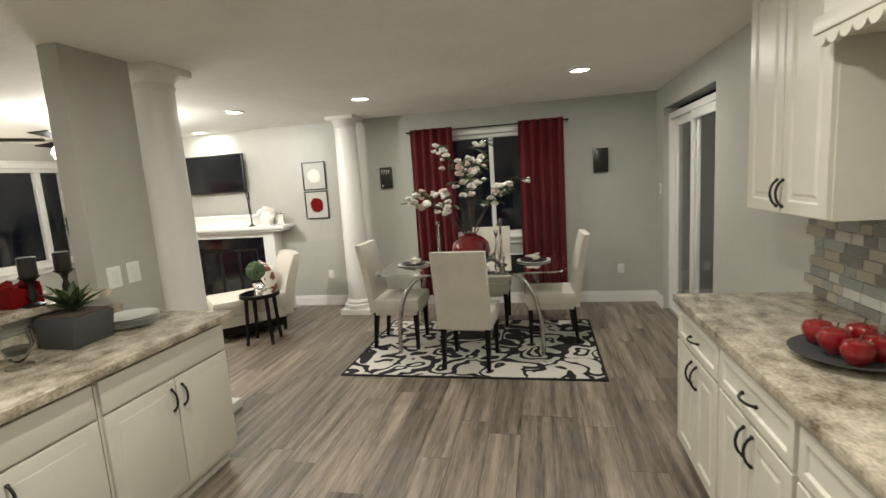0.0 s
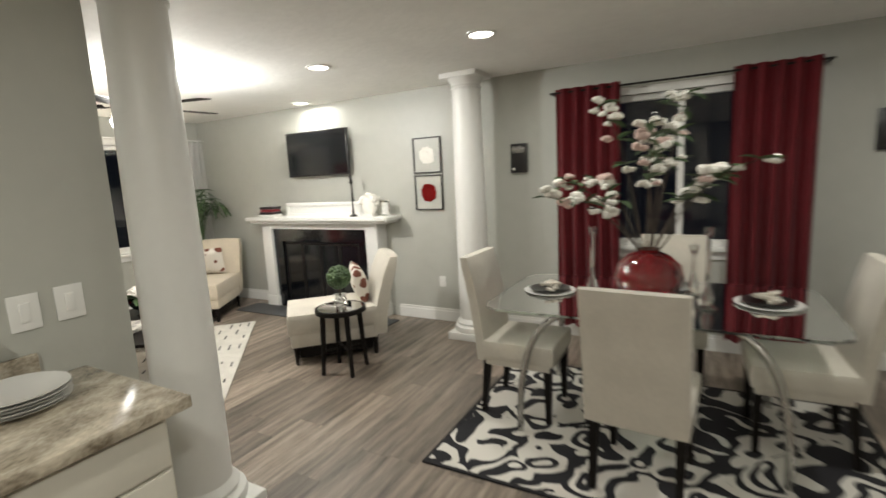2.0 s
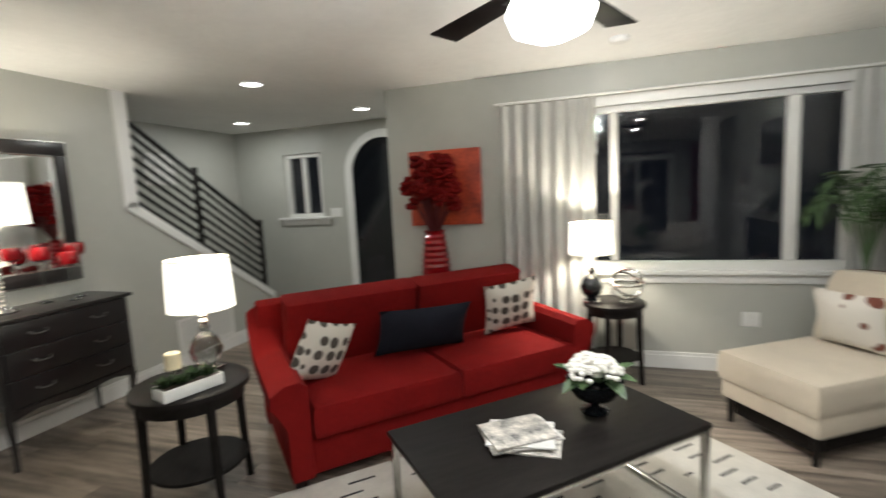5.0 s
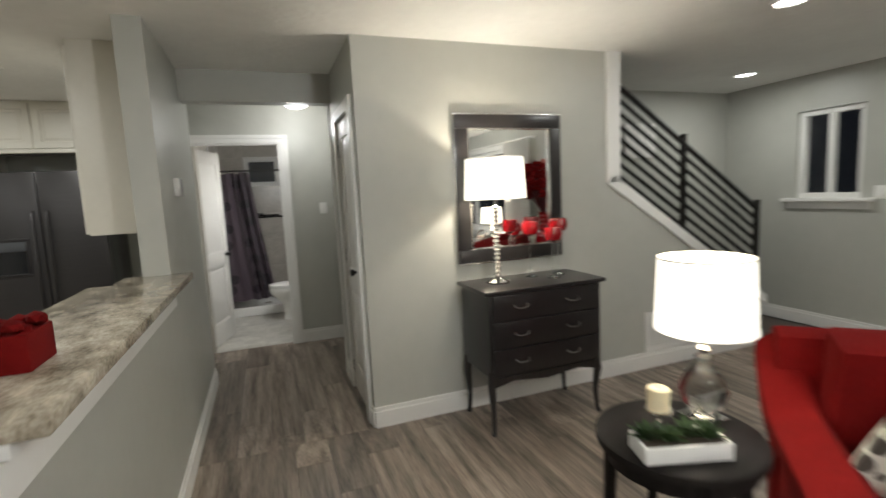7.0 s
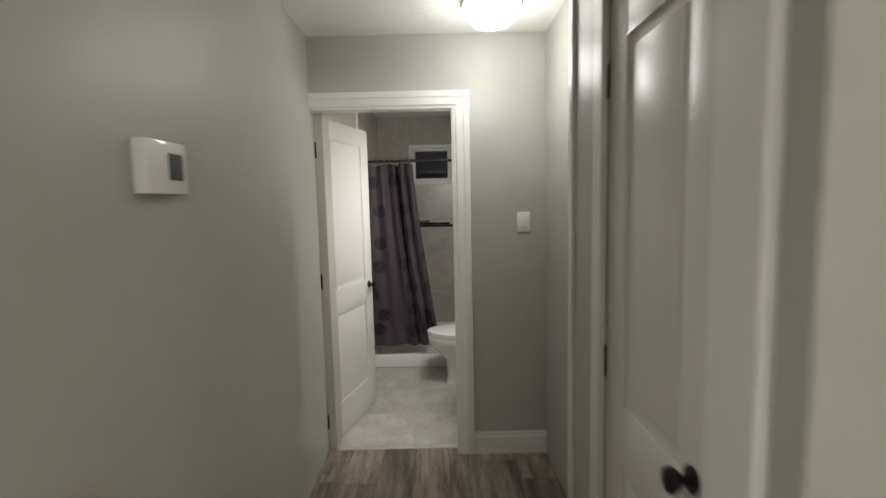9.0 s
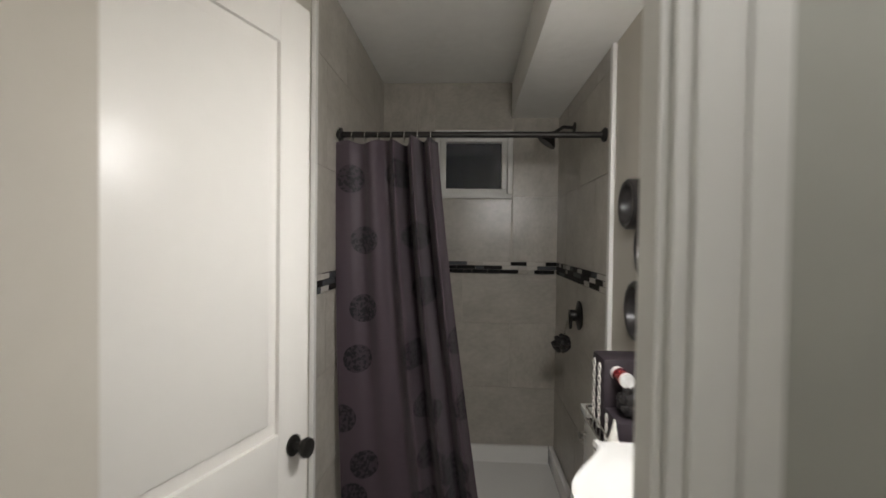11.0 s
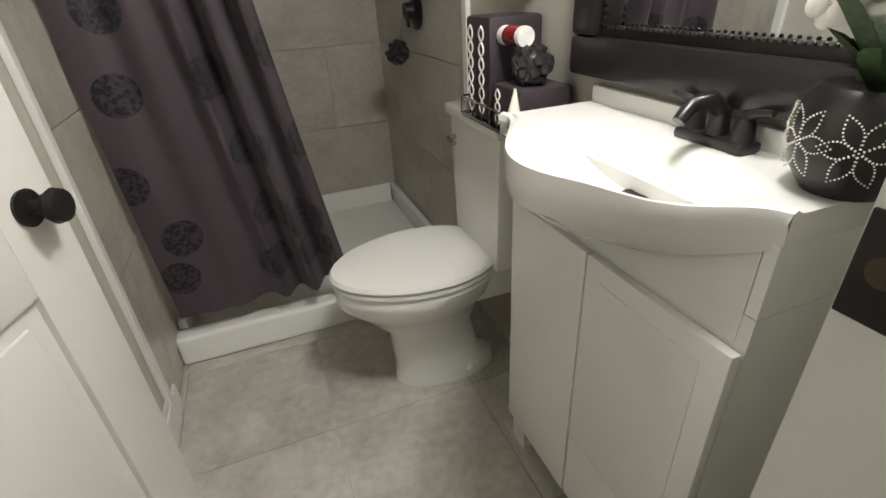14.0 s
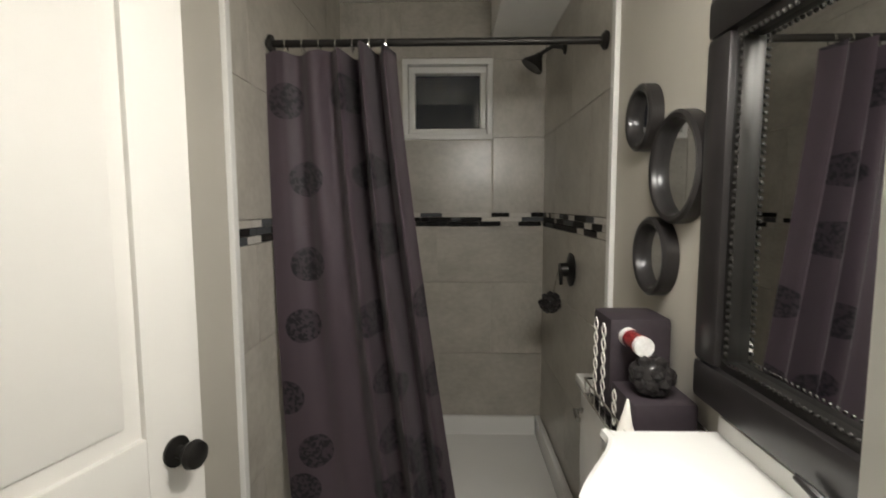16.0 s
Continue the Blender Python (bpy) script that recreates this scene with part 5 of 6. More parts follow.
for s in (-1, 1):
    bm = bmesh.new()
    rows = []
    for j in range(13):
        y = -0.44 + 0.86 * j / 12
        drop = 0.62 - 0.03 * (j / 12) + 0.22 * max(0.0, 1 - j / 4) ** 2
        rows.append([(0.84, 0.07), (0.84, drop - 0.14), (0.845, drop - 0.03), (0.88, drop), (0.95, drop - 0.005), (1.015, drop - 0.05), (1.02, drop - 0.11), (0.985, drop - 0.16), (0.95, drop - 0.24), (0.945, 0.07)])
        rows[-1] = [bm.verts.new((s * x, y, z)) for x, z in rows[-1]]
    for a, b in zip(rows, rows[1:]):
        for k in range(10):
            bm.faces.new((a[k], a[(k + 1) % 10], b[(k + 1) % 10], b[k]))
    bm.faces.new(rows[0])
    bm.faces.new(rows[-1][::-1])
    bmesh.ops.recalc_face_normals(bm, faces=bm.faces[:])
    part("arm", bm, M_RED, so)
    for y in (-0.36, 0.34):
        part("foot", box(s * 0.9 - 0.03, s * 0.9 + 0.03, y - 0.03, y + 0.03, 0, 0.07, 0.004), M_ESPRESSO, so)
so.scale = (1.06, 1.04, 1.0)
SO = pose(-4.36, 2.66, 0, 0, 0, -44)
throw_pillow(SO @ pose(0.73, 0.10, 0.62, 18, 18, 208), 0.38, 0.38, M_DOT, "cream pillow with dark dots on the red sofa")
throw_pillow(SO @ pose(-0.67, 0.02, 0.66, 16, -6, 172), 0.42, 0.40, M_DOT, "cream pillow with dark dots on the red sofa")
throw_pillow(SO @ pose(0.04, 0.04, 0.62, 18, 3, 180), 0.66, 0.33, M_NAVY, "charcoal lumbar pillow on the red sofa")


def end_table(m, r, label):
    t = thing("end_table", label=label, category="end table", group="round end tables")
    part("tabletop", lathe([(r - 0.02, 0.585), (r, 0.59), (r, 0.615), (r - 0.012, 0.622), (0.001, 0.622)], 40), M_ESPRESSO, t)
    part("apron", lathe([(r - 0.04, 0.53), (r - 0.03, 0.53), (r - 0.03, 0.586), (r - 0.04, 0.586)], 40, cap=False), M_ESPRESSO, t)
    part("shelf", lathe([(r - 0.05, 0.19), (r - 0.045, 0.195), (r - 0.045, 0.21), (0.001, 0.212)], 36), M_ESPRESSO, t)
    for k in range(4):
        a = math.pi / 4 + k * math.pi / 2
        c, s = math.cos(a), math.sin(a)
        part("leg", tube([((r - 0.045) * c, (r - 0.045) * s, 0.586), ((r - 0.04) * c, (r - 0.04) * s, 0.3), ((r - 0.025) * c, (r - 0.025) * s, 0.0)], [0.024, 0.021, 0.017], 8), M_ESPRESSO, t)
    t.matrix_world = m
    return t


end_table(pose(-3.24, 1.80, 0, 0, 0, 20), 0.275, "round espresso end table with a lower shelf")
end_table(pose(-5.19, 3.86, 0, 0, 0, 30), 0.225, "round espresso end table beside the window")


def table_lamp(m, base, stem_mat, sr, sz0, sz1, label, watts, kind):
    l = thing("table_lamp", label=label, category="lamp", group="lit table lamps")
    if kind == "gourd":
        part("base", lathe([(0.06, 0), (0.062, 0.012), (0.03, 0.02), (0.07, 0.06), (0.085, 0.11), (0.06, 0.17), (0.022, 0.21), (0.03, 0.235), (0.016, 0.25)], 28), stem_mat, l)
        part("foot", box(-0.06, 0.06, -0.06, 0.06, -0.0, 0.012, 0.003), M_SILVER, l)
        part("neck", lathe([(0.016, 0.25), (0.024, 0.265), (0.013, 0.28), (0.022, 0.295), (0.010, 0.31), (0.008, sz1 - 0.03)], 20), M_SILVER, l)
    else:
        prof = [(0.075, 0), (0.078, 0.012), (0.03, 0.03)]
        z = 0.04
        while z < sz0 - 0.04:
            prof += [(0.012, z), (0.024, z + 0.012), (0.012, z + 0.024)]
            z += 0.027
        prof.append((0.008, sz1 - 0.03))
        part("base", lathe(prof, 24), M_SILVER, l, "stacked glass and silver discs")
    part("shade", lathe([(sr, sz0), (sr * 0.93, sz1), (sr * 0.93 - 0.004, sz1), (sr - 0.004, sz0)], 40, cap=False), M_SHADE, l, "lit white drum shade")
    part("harp_ring", tube([(sr * 0.93 * math.cos(t), sr * 0.93 * math.sin(t), sz1 - 0.004) for t in [2 * math.pi * i / 24 for i in range(25)]], 0.003, 6), M_SILVER, l)
    l.matrix_world = m
    p = m.translation
    bulb("lamp_bulb", (p.x, p.y, p.z + (sz0 + sz1) / 2), watts * 1.5, 0.025, (1.0, 0.9, 0.72))
    return l


table_lamp(pose(-3.40, 1.76, 0.623), 0, M_SMOKE, 0.165, 0.335, 0.6, "lit table lamp with glass gourd base, end table", 7, "gourd")
table_lamp(pose(-5.17, 3.70, 0.623), 0, M_TV, 0.165, 0.365, 0.6, "lit table lamp beside the window curtain", 42, "gourd")
table_lamp(pose(-3.32, 0.30, 0.9), 0, M_SILVER, 0.193, 0.535, 0.79, "lit table lamp with stacked glass stem on the dresser", 22, "stack")

tr = thing("planter_tray", (-3.14, 1.90, 0.623), -18, "white tray with succulents and a cream candle", "planter")
part("tray", merge(box(-0.13, 0.13, -0.05, 0.05, 0, 0.012, 0.002), ring(-0.13, 0.13, 0, 0.0, 0.0, 0, 0) if False else boxes((-0.14, 0.14, -0.06, -0.05, 0, 0.055, 0.002), (-0.14, 0.14, 0.05, 0.06, 0, 0.055, 0.002), (-0.14, -0.13, -0.05, 0.05, 0, 0.055, 0.002), (0.13, 0.14, -0.05, 0.05, 0, 0.055, 0.002))), M_TRIM, tr)
part("soil", box(-0.13, 0.13, -0.05, 0.05, 0.012, 0.045), M_TWIG, tr)
for k, x in enumerate((-0.09, -0.03, 0.04, 0.1)):
    rosette(tr, (x, 0.01 * (-1) ** k, 0.045), 18, 0.085, 0.026, 1.2, 30 + k)
cd = thing("pillar_candle", (-3.17, 1.78, 0.623), label="cream pillar candle on a small metal stand", category="candle")
part("stand", lathe([(0.04, 0), (0.042, 0.006), (0.01, 0.02), (0.012, 0.06), (0.045, 0.085), (0.045, 0.092)], 20), M_CHROME, cd)
part("candle", lathe([(0.036, 0.092), (0.037, 0.165), (0.03, 0.17), (0.001, 0.164)], 20), M_WAX, cd)
part("wick", tube([(0, 0, 0.16), (0.001, 0, 0.178)], 0.0015, 5), M_BLACK, cd)
ob_ = thing("orb_sculpture", (-5.12, 3.95, 0.623), label="silver open ring orb on the end table", category="ornament")
part("foot", lathe([(0.04, 0), (0.04, 0.01), (0.012, 0.02), (0.012, 0.03)], 16), M_SILVER, ob_)
for k in range(5):
    rot = Matrix.Translation((0, 0, 0.145)) @ pose(0, 0, 0, 36 * k, 50 * k, 25 * k)
    part("ring", tube([rot @ Vector((0.112 * math.cos(t), 0.112 * math.sin(t), 0)) for t in [2 * math.pi * i / 30 for i in range(31)]], 0.009, 8), M_SILVER, ob_)

dr = thing("dresser", label="black three-drawer dresser on curved legs", category="dresser")
part("body", box(-3.94, -3.14, 0.115, 0.52, 0.36, 0.875, 0.006), M_BLACK, dr)
part("top", box(-3.97, -3.11, 0.108, 0.545, 0.875, 0.9, 0.006), M_BLACK, dr)
for k in range(3):
    z0 = 0.375 + 0.168 * k
    d = part("drawer", box(-3.92, -3.16, 0.52, 0.535, z0, z0 + 0.158, 0.004), M_BLACK, dr)
    for x in (-3.72, -3.35):
        bm = tube([(x + 0.045 * math.cos(t), 0.542 + 0.012 * math.sin(t), z0 + 0.085 - 0.014 * math.sin(t)) for t in [math.pi * i / 8 for i in range(9)]], 0.0045, 6)
        for sx in (-0.045, 0.045):
            ball((x + sx, 0.54, z0 + 0.086), 0.009, 1, bm=bm)
        part("handle", bm, M_DIMSILVER, d, "dark silver drop handle")
part("skirt", prism([(-3.92, 0.36), (-3.15, 0.36), (-3.16, 0.30), (-3.3, 0.33), (-3.535, 0.305), (-3.77, 0.33), (-3.91, 0.30)], 0.014, m=Matrix.Translation((0, 0.51, 0))), M_BLACK, dr, smooth=False)
for x in (-3.91, -3.16):
    for y in (0.14, 0.50):
        ox, oy = (-1 if x < -3.5 else 1), (1 if y > 0.3 else 0)
        part("leg", tube([(x, y, 0.4), (x + 0.012 * ox, y + 0.012 * oy, 0.3), (x, y, 0.15), (x + 0.005 * ox, y + 0.012 * oy, 0.03), (x + 0.015 * ox, y + 0.02 * oy, 0.0)], [0.028, 0.026, 0.017, 0.013, 0.017], 8), M_BLACK, dr)
gx = ((-3.60, 0.24, 0.36, 0.062), (-3.70, 0.36, 0.32, 0.06), (-3.80, 0.27, 0.37, 0.066))
for x, y, h, r in gx:
    g = thing("goblet", (x, y, 0.901), label="tall clear-stemmed goblet with red bowl", category="goblet", group="red goblets on the dresser")
    part("stem", lathe([(0.04, 0), (0.04, 0.004), (0.008, 0.012), (0.006, h - 0.09)], 20), M_GLASS, g)
    part("bowl", lathe([(0.006, h - 0.09), (r * 0.8, h - 0.07), (r, h - 0.03), (r * 0.85, h + 0.01), (r * 0.82, h + 0.01), (0.001, h - 0.07)], 24, cap=False), M_REDGLASS, g)

mi = thing("wall_mirror", label="rectangular mirror in a wide black frame", category="mirror")
part("frame", ring(-3.935, -3.14, 1.01, 1.985, 0.09, 0.091, 0.125, 0.01), M_BLACK, mi)
part("inner_bead", ring(-3.85, -3.225, 1.095, 1.90, 0.012, 0.095, 0.118, 0.003), M_SILVER, mi)
part("outer_edge", ring(-3.945, -3.13, 1.0, 1.995, 0.012, 0.0905, 0.105, 0.003), M_CHROME, mi)
part("glass", box(-3.84, -3.235, 0.0915, 0.1, 1.105, 1.89), M_MIRROR, mi, smooth=False)

pt = thing("painting", label="unframed red poppy painting on the wall", category="painting")
M_CANVAS = material("poppy_canvas", (0.20, 0.006, 0.006), 0.35, vary=0.4, scale=5, second=(0.42, 0.06, 0.018), bump=0.1)
part("canvas", box(W + 0.001, W + 0.035, 2.14, 2.80, 1.21, 1.87, 0.003), M_CANVAS, pt)
fv = thing("floor_vase", (-5.30, 2.42, 0), label="tall ribbed red floor vase with red flowers", category="vase")
prof = [(0.09, 0), (0.1, 0.02)]
for k in range(22):
    z = 0.05 + 0.05 * k
    r = 0.075 + 0.05 * math.sin(math.pi * min(1, z / 1.15)) + 0.012 * math.sin(math.pi * z / 1.15 * 0.5)
    prof += [(r, z), (r + 0.007, z + 0.025)]
prof += [(0.085, 1.15), (0.1, 1.18), (0.09, 1.18), (0.07, 1.14)]
part("vessel", lathe(prof, 32, cap=False), M_REDGLASS, fv)
rng = random.Random(14)
for i in range(64):
    a, e = rng.uniform(0, 6.28), rng.uniform(-0.75, 1.4)
    rr = rng.uniform(0.06, 0.27)
    c = Vector((0.10 + 0.55 * rr * math.cos(a) * math.cos(e), 0.05 + rr * math.cos(e) * math.sin(a), 1.54 + rr * math.sin(e)))
    c.x = max(c.x, -0.16)
    bm = bmesh.new()
    for _ in range(8):
        d = Vector((rng.gauss(0, 1), rng.gauss(0, 1), rng.gauss(0, 1))).normalized()
        ball(c + d * 0.038, 0.036, 1, (1, 1, 0.7), bm)
    part("bloom", bm, M_RED, fv)
    part("stem", tube([(0, 0, 1.1), Vector((0, 0, 1.1)).lerp(c, 0.6) + Vector((0, 0, 0.03)), c], 0.006, 5), M_REDDISH, fv)

for y0, y1, lab in ((3.0, 3.74, "white sheer curtain beside the wide window"), (5.38, 5.73, "white sheer curtain in the room's corner")):
    c = thing("curtain", label=lab, category="curtain", group="white sheer curtains")
    cl = drape(y0, y1, 0.04, 2.17, 0, 7 if y1 - y0 > 0.5 else 4, 0.035, M_SHEER, c)
    cl.data.transform(Matrix(((0, 1, 0, W + 0.09), (1, 0, 0, 0), (0, 0, 1, 0), (0, 0, 0, 1))))
    cl.data.flip_normals()
cr = thing("curtain_rod", label="white curtain rod above the wide window", category="curtain rod")
part("rod", tube([(W + 0.09, 2.95, 2.19), (W + 0.09, 5.74, 2.19)], 0.01, 8), M_TRIM, cr)
for y in (3.0, 4.55, 5.72):
    part("bracket", box(W, W + 0.09, y - 0.01, y + 0.01, 2.18, 2.2), M_TRIM, cr)

fan = thing("ceiling_fan", (-3.22, 3.61, 0), label="dark five-blade ceiling fan with lit globe", category="ceiling fan")
part("canopy", lathe([(0.07, CEIL - 0.001), (0.07, CEIL - 0.02), (0.03, CEIL - 0.06)], 24), M_IRON, fan)
part("downrod", tube([(0, 0, CEIL - 0.05), (0, 0, 2.27)], 0.012, 8), M_IRON, fan)
part("motor", lathe([(0.03, 2.29), (0.09, 2.27), (0.105, 2.23), (0.1, 2.18), (0.06, 2.16)], 28), M_IRON, fan)
for k in range(5):
    rot = pose(0, 0, 0, 0, 0, 72 * k + 14)
    bm = box(0.18, 0.68, -0.065, 0.065, 2.20, 2.208, 0.003)
    for v in bm.verts:
        v.co.y *= 0.75 + 0.35 * (v.co.x - 0.18) / 0.5
        v.co.z += 0.1 * v.co.y
    bm.transform(rot)
    b = part("blade", bm, M_ESPRESSO, fan)
    bm = box(0.08, 0.24, -0.018, 0.018, 2.195, 2.2, 0.002)
    bm.transform(rot)
    part("blade_iron", bm, M_IRON, b)
part("globe", lathe([(0.06, 2.16), (0.13, 2.14), (0.155, 2.09), (0.13, 2.03), (0.06, 2.0), (0.001, 1.995)], 32, cap=False), M_GLOW, fan, "lit white glass globe").visible_shadow = True
bulb("fan_bulb", (-3.22, 3.61, 1.93), 8, 0.14, COOL)
# added fill lamp beside the fan, above its blades, to brighten the ceiling
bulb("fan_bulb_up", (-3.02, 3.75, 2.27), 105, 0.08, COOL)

pm = thing("palm_plant", (-5.15, 5.38, 0), label="green parlour palm in a brown pot", category="potted plant")
part("stand", lathe([(0.12, 0), (0.12, 0.03), (0.03, 0.06), (0.03, 0.5), (0.13, 0.56), (0.13, 0.58)], 20), M_ESPRESSO, pm)
part("pot", lathe([(0.09, 0.58), (0.14, 0.84), (0.145, 0.85), (0.12, 0.83), (0.001, 0.82)], 24), material("brown_pot", (0.10, 0.05, 0.03), 0.5, vary=0.25), pm)
rng = random.Random(31)
for i in range(17):
    a = 2 * math.pi * i / 17 + rng.uniform(-0.2, 0.2)
    l, h = rng.uniform(0.2, 0.34), rng.uniform(0.5, 0.75)
    pts = [Vector((math.cos(a) * l * u ** 1.3, math.sin(a) * l * u ** 1.3, 0.83 + h * math.sin(u * 2.1) * 0.95)) for u in [k / 8 for k in range(9)]]
    f = part("frond_stem", tube(pts, 0.004, 5), M_LEAF, pm)
    bm = bmesh.new()
    for k in range(3, 9):
        d = (pts[k] - pts[k - 1]).normalized()
        sd_ = d.cross(Vector((0, 0, 1))).normalized()
        for s in (-1, 1):
            leaf_blade(pts[k], pts[k] + (sd_ * s * 0.8 + d * 0.6) * 0.15 - Vector((0, 0, 0.05)), 0.03, 0.02, 3, bm)
    part("leaflets", bm, M_LEAF, f)

dm = thing("ceiling_light", (-2.31, -1.62, 0), label="white glass dome ceiling light in the hall", category="ceiling light")
part("canopy", lathe([(0.14, CEIL - 0.001), (0.145, CEIL - 0.02), (0.13, CEIL - 0.03)], 32), M_CHROME, dm)
part("dome", lathe([(0.135, CEIL - 0.03), (0.13, CEIL - 0.07), (0.09, CEIL - 0.11), (0.03, CEIL - 0.13), (0.001, CEIL - 0.132)], 32, cap=False), M_GLOW, dm)
bulb("dome_bulb", (-2.31, -1.62, CEIL - 0.3), 6, 0.1, COOL)
sm = tagged(part("smoke_detector", lathe([(0.06, CEIL - 0.001), (0.06, CEIL - 0.02), (0.045, CEIL - 0.035)], 24, at=(-4.9, 3.9, 0)), M_TRIM), "round white smoke detector on the ceiling", "smoke detector")
sp = thing("stair_picture", label="pale picture on the stair landing wall", category="picture")
part("canvas", box(-5.9, -5.5, -1.03, -1.005, 1.75, 2.1, 0.003), M_PAPER, sp)

# ---- bathroom ----
BW, BE, BS = -2.51, -1.38, -4.655
SH, RY, RZ = -3.655, -3.595, 1.88
pan = thing("shower_pan", label="white shower pan with a low front curb", category="shower pan")
part("pan_floor", box(BW + 0.03, BE - 0.03, BS + 0.03, SH, 0.0, 0.045, 0.004), M_WHITE, pan)
part("curb", box(BW + 0.003, BE - 0.003, SH, SH + 0.075, 0.0, 0.122, 0.018, 3), M_WHITE, pan)
part("rim", boxes((BW + 0.012, BW + 0.045, BS + 0.012, SH, 0.0, 0.15, 0.012), (BE - 0.045, BE - 0.012, BS + 0.012, SH, 0, 0.15, 0.012), (BW + 0.045, BE - 0.045, BS + 0.012, BS + 0.045, 0, 0.15, 0.012)), M_WHITE, pan)
part("drain", lathe([(0.05, 0.045), (0.05, 0.048), (0.001, 0.048)], 24, at=(-1.9, -4.15, 0)), M_CHROME, pan)
rodt = thing("shower_rod", label="dark bronze shower curtain rod with end flanges", category="curtain rod")
part("rod", tube([(BW + 0.006, RY, RZ), (BE - 0.006, RY, RZ)], 0.0125, 12), M_IRON, rodt)
for x in (BW + 0.011, BE - 0.032):
    part("flange", lathe([(0.028, 0), (0.03, 0.008), (0.016, 0.02)], 20, m=Matrix.Translation((x, RY, RZ)) @ pose(0, 0, 0, 0, 90, 0)), M_IRON, rodt)


def flower_print(name):
    """Plum cloth with scattered round dark seed-head prints."""
    m = bpy.data.materials.new(name)
    m.use_nodes = True
    nt = m.node_tree
    b = nt.nodes["Principled BSDF"]
    b.inputs["Roughness"].default_value, b.inputs["Sheen Weight"].default_value = 0.5, 0.3
    tc = nt.nodes.new("ShaderNodeTexCoord")
    sp_ = nt.nodes.new("ShaderNodeSeparateXYZ")
    cb = nt.nodes.new("ShaderNodeCombineXYZ")
    nt.links.new(tc.outputs["Object"], sp_.inputs[0])
    nt.links.new(sp_.outputs[0], cb.inputs[0])
    nt.links.new(sp_.outputs[2], cb.inputs[1])
    vo = nt.nodes.new("ShaderNodeTexVoronoi")
    vo.voronoi_dimensions = "2D"
    vo.inputs["Scale"].default_value, vo.inputs["Randomness"].default_value = 4.4, 0.75
    nt.links.new(cb.outputs[0], vo.inputs["Vector"])
    nz = nt.nodes.new("ShaderNodeTexNoise")
    nz.inputs["Scale"].default_value, nz.inputs["Detail"].default_value = 70, 2
    nt.links.new(tc.outputs["Object"], nz.inputs["Vector"])
    disc = nt.nodes.new("ShaderNodeMapRange")
    disc.inputs[1].default_value, disc.inputs[2].default_value, disc.inputs[3].default_value, disc.inputs[4].default_value = 0.25, 0.265, 1, 0
    nt.links.new(vo.outputs["Distance"], disc.inputs[0])
    lace = nt.nodes.new("ShaderNodeMapRange")
    lace.inputs[1].default_value, lace.inputs[2].default_value, lace.inputs[3].default_value, lace.inputs[4].default_value = 0.44, 0.54, 1.0, 0.5
    nt.links.new(nz.outputs["Fac"], lace.inputs[0])
    mul = nt.nodes.new("ShaderNodeMath")
    mul.operation = "MULTIPLY"
    nt.links.new(disc.outputs[0], mul.inputs[0])
    nt.links.new(lace.outputs[0], mul.inputs[1])
    mix = nt.nodes.new("ShaderNodeMix")
    mix.data_type = "RGBA"
    mix.inputs[6].default_value, mix.inputs[7].default_value = (0.122, 0.088, 0.108, 1), (0.014, 0.011, 0.017, 1)
    nt.links.new(mul.outputs[0], mix.inputs[0])
    nt.links.new(mix.outputs[2], b.inputs["Base Color"])
    weave = nt.nodes.new("ShaderNodeTexNoise")
    weave.inputs["Scale"].default_value = 350
    bp = nt.nodes.new("ShaderNodeBump")
    bp.inputs["Strength"].default_value, bp.inputs["Distance"].default_value = 0.15, 0.004
    nt.links.new(weave.outputs["Fac"], bp.inputs["Height"])
    nt.links.new(bp.outputs[0], b.inputs["Normal"])
    return m


sc = thing("shower_curtain", label="plum shower curtain with dark seed-head prints, half open", category="shower curtain")
bm = bmesh.new()
nx, nz = 88, 22
grid = []
for j in range(nz + 1):
    v = j / nz
    row = []
    for i in range(nx + 1):
        u = i / nx
        left = -1.388 - 0.05 * (1 - v) ** 1.6
        right = -1.815 - 0.21 * (1 - v) ** 1.2
        x = left + (right - left) * u
        deep = min(1.0, max(0.0, (u - 0.12) * 2.2))
        amp = (0.008 + 0.058 * deep) * (0.55 + 0.45 * v)
        y = RY + 0.012 + 0.02 * (1 - v) + amp * (0.8 + 0.45 * math.sin(9 * u + 1)) * math.sin(2 * math.pi * (4.6 * u ** 1.35) + 0.5 * math.sin(2.2 * v)) + 0.006 * math.sin(9 * u + 5 * v)
        row.append(bm.verts.new((x, y, 0.215 + 0.012 * u + 0.007 * math.sin(17 * u) + (RZ - 0.035 - 0.215) * v)))
    grid.append(row)
for r, s in zip(grid, grid[1:]):
    for i in range(nx):
        bm.faces.new((r[i], r[i + 1], s[i + 1], s[i]))
bmesh.ops.solidify(bm, geom=bm.faces[:], thickness=0.002)
part("cloth", bm, flower_print("seed_head_print"), sc)
for k in range(8):
    x = -1.40 - 0.055 * k
    part("hook", tube([(x, RY + 0.017 * math.cos(t), RZ - 0.009 + 0.022 * math.sin(t)) for t in [2 * math.pi * i / 14 for i in range(15)]], 0.002, 6), M_SILVER, sc)

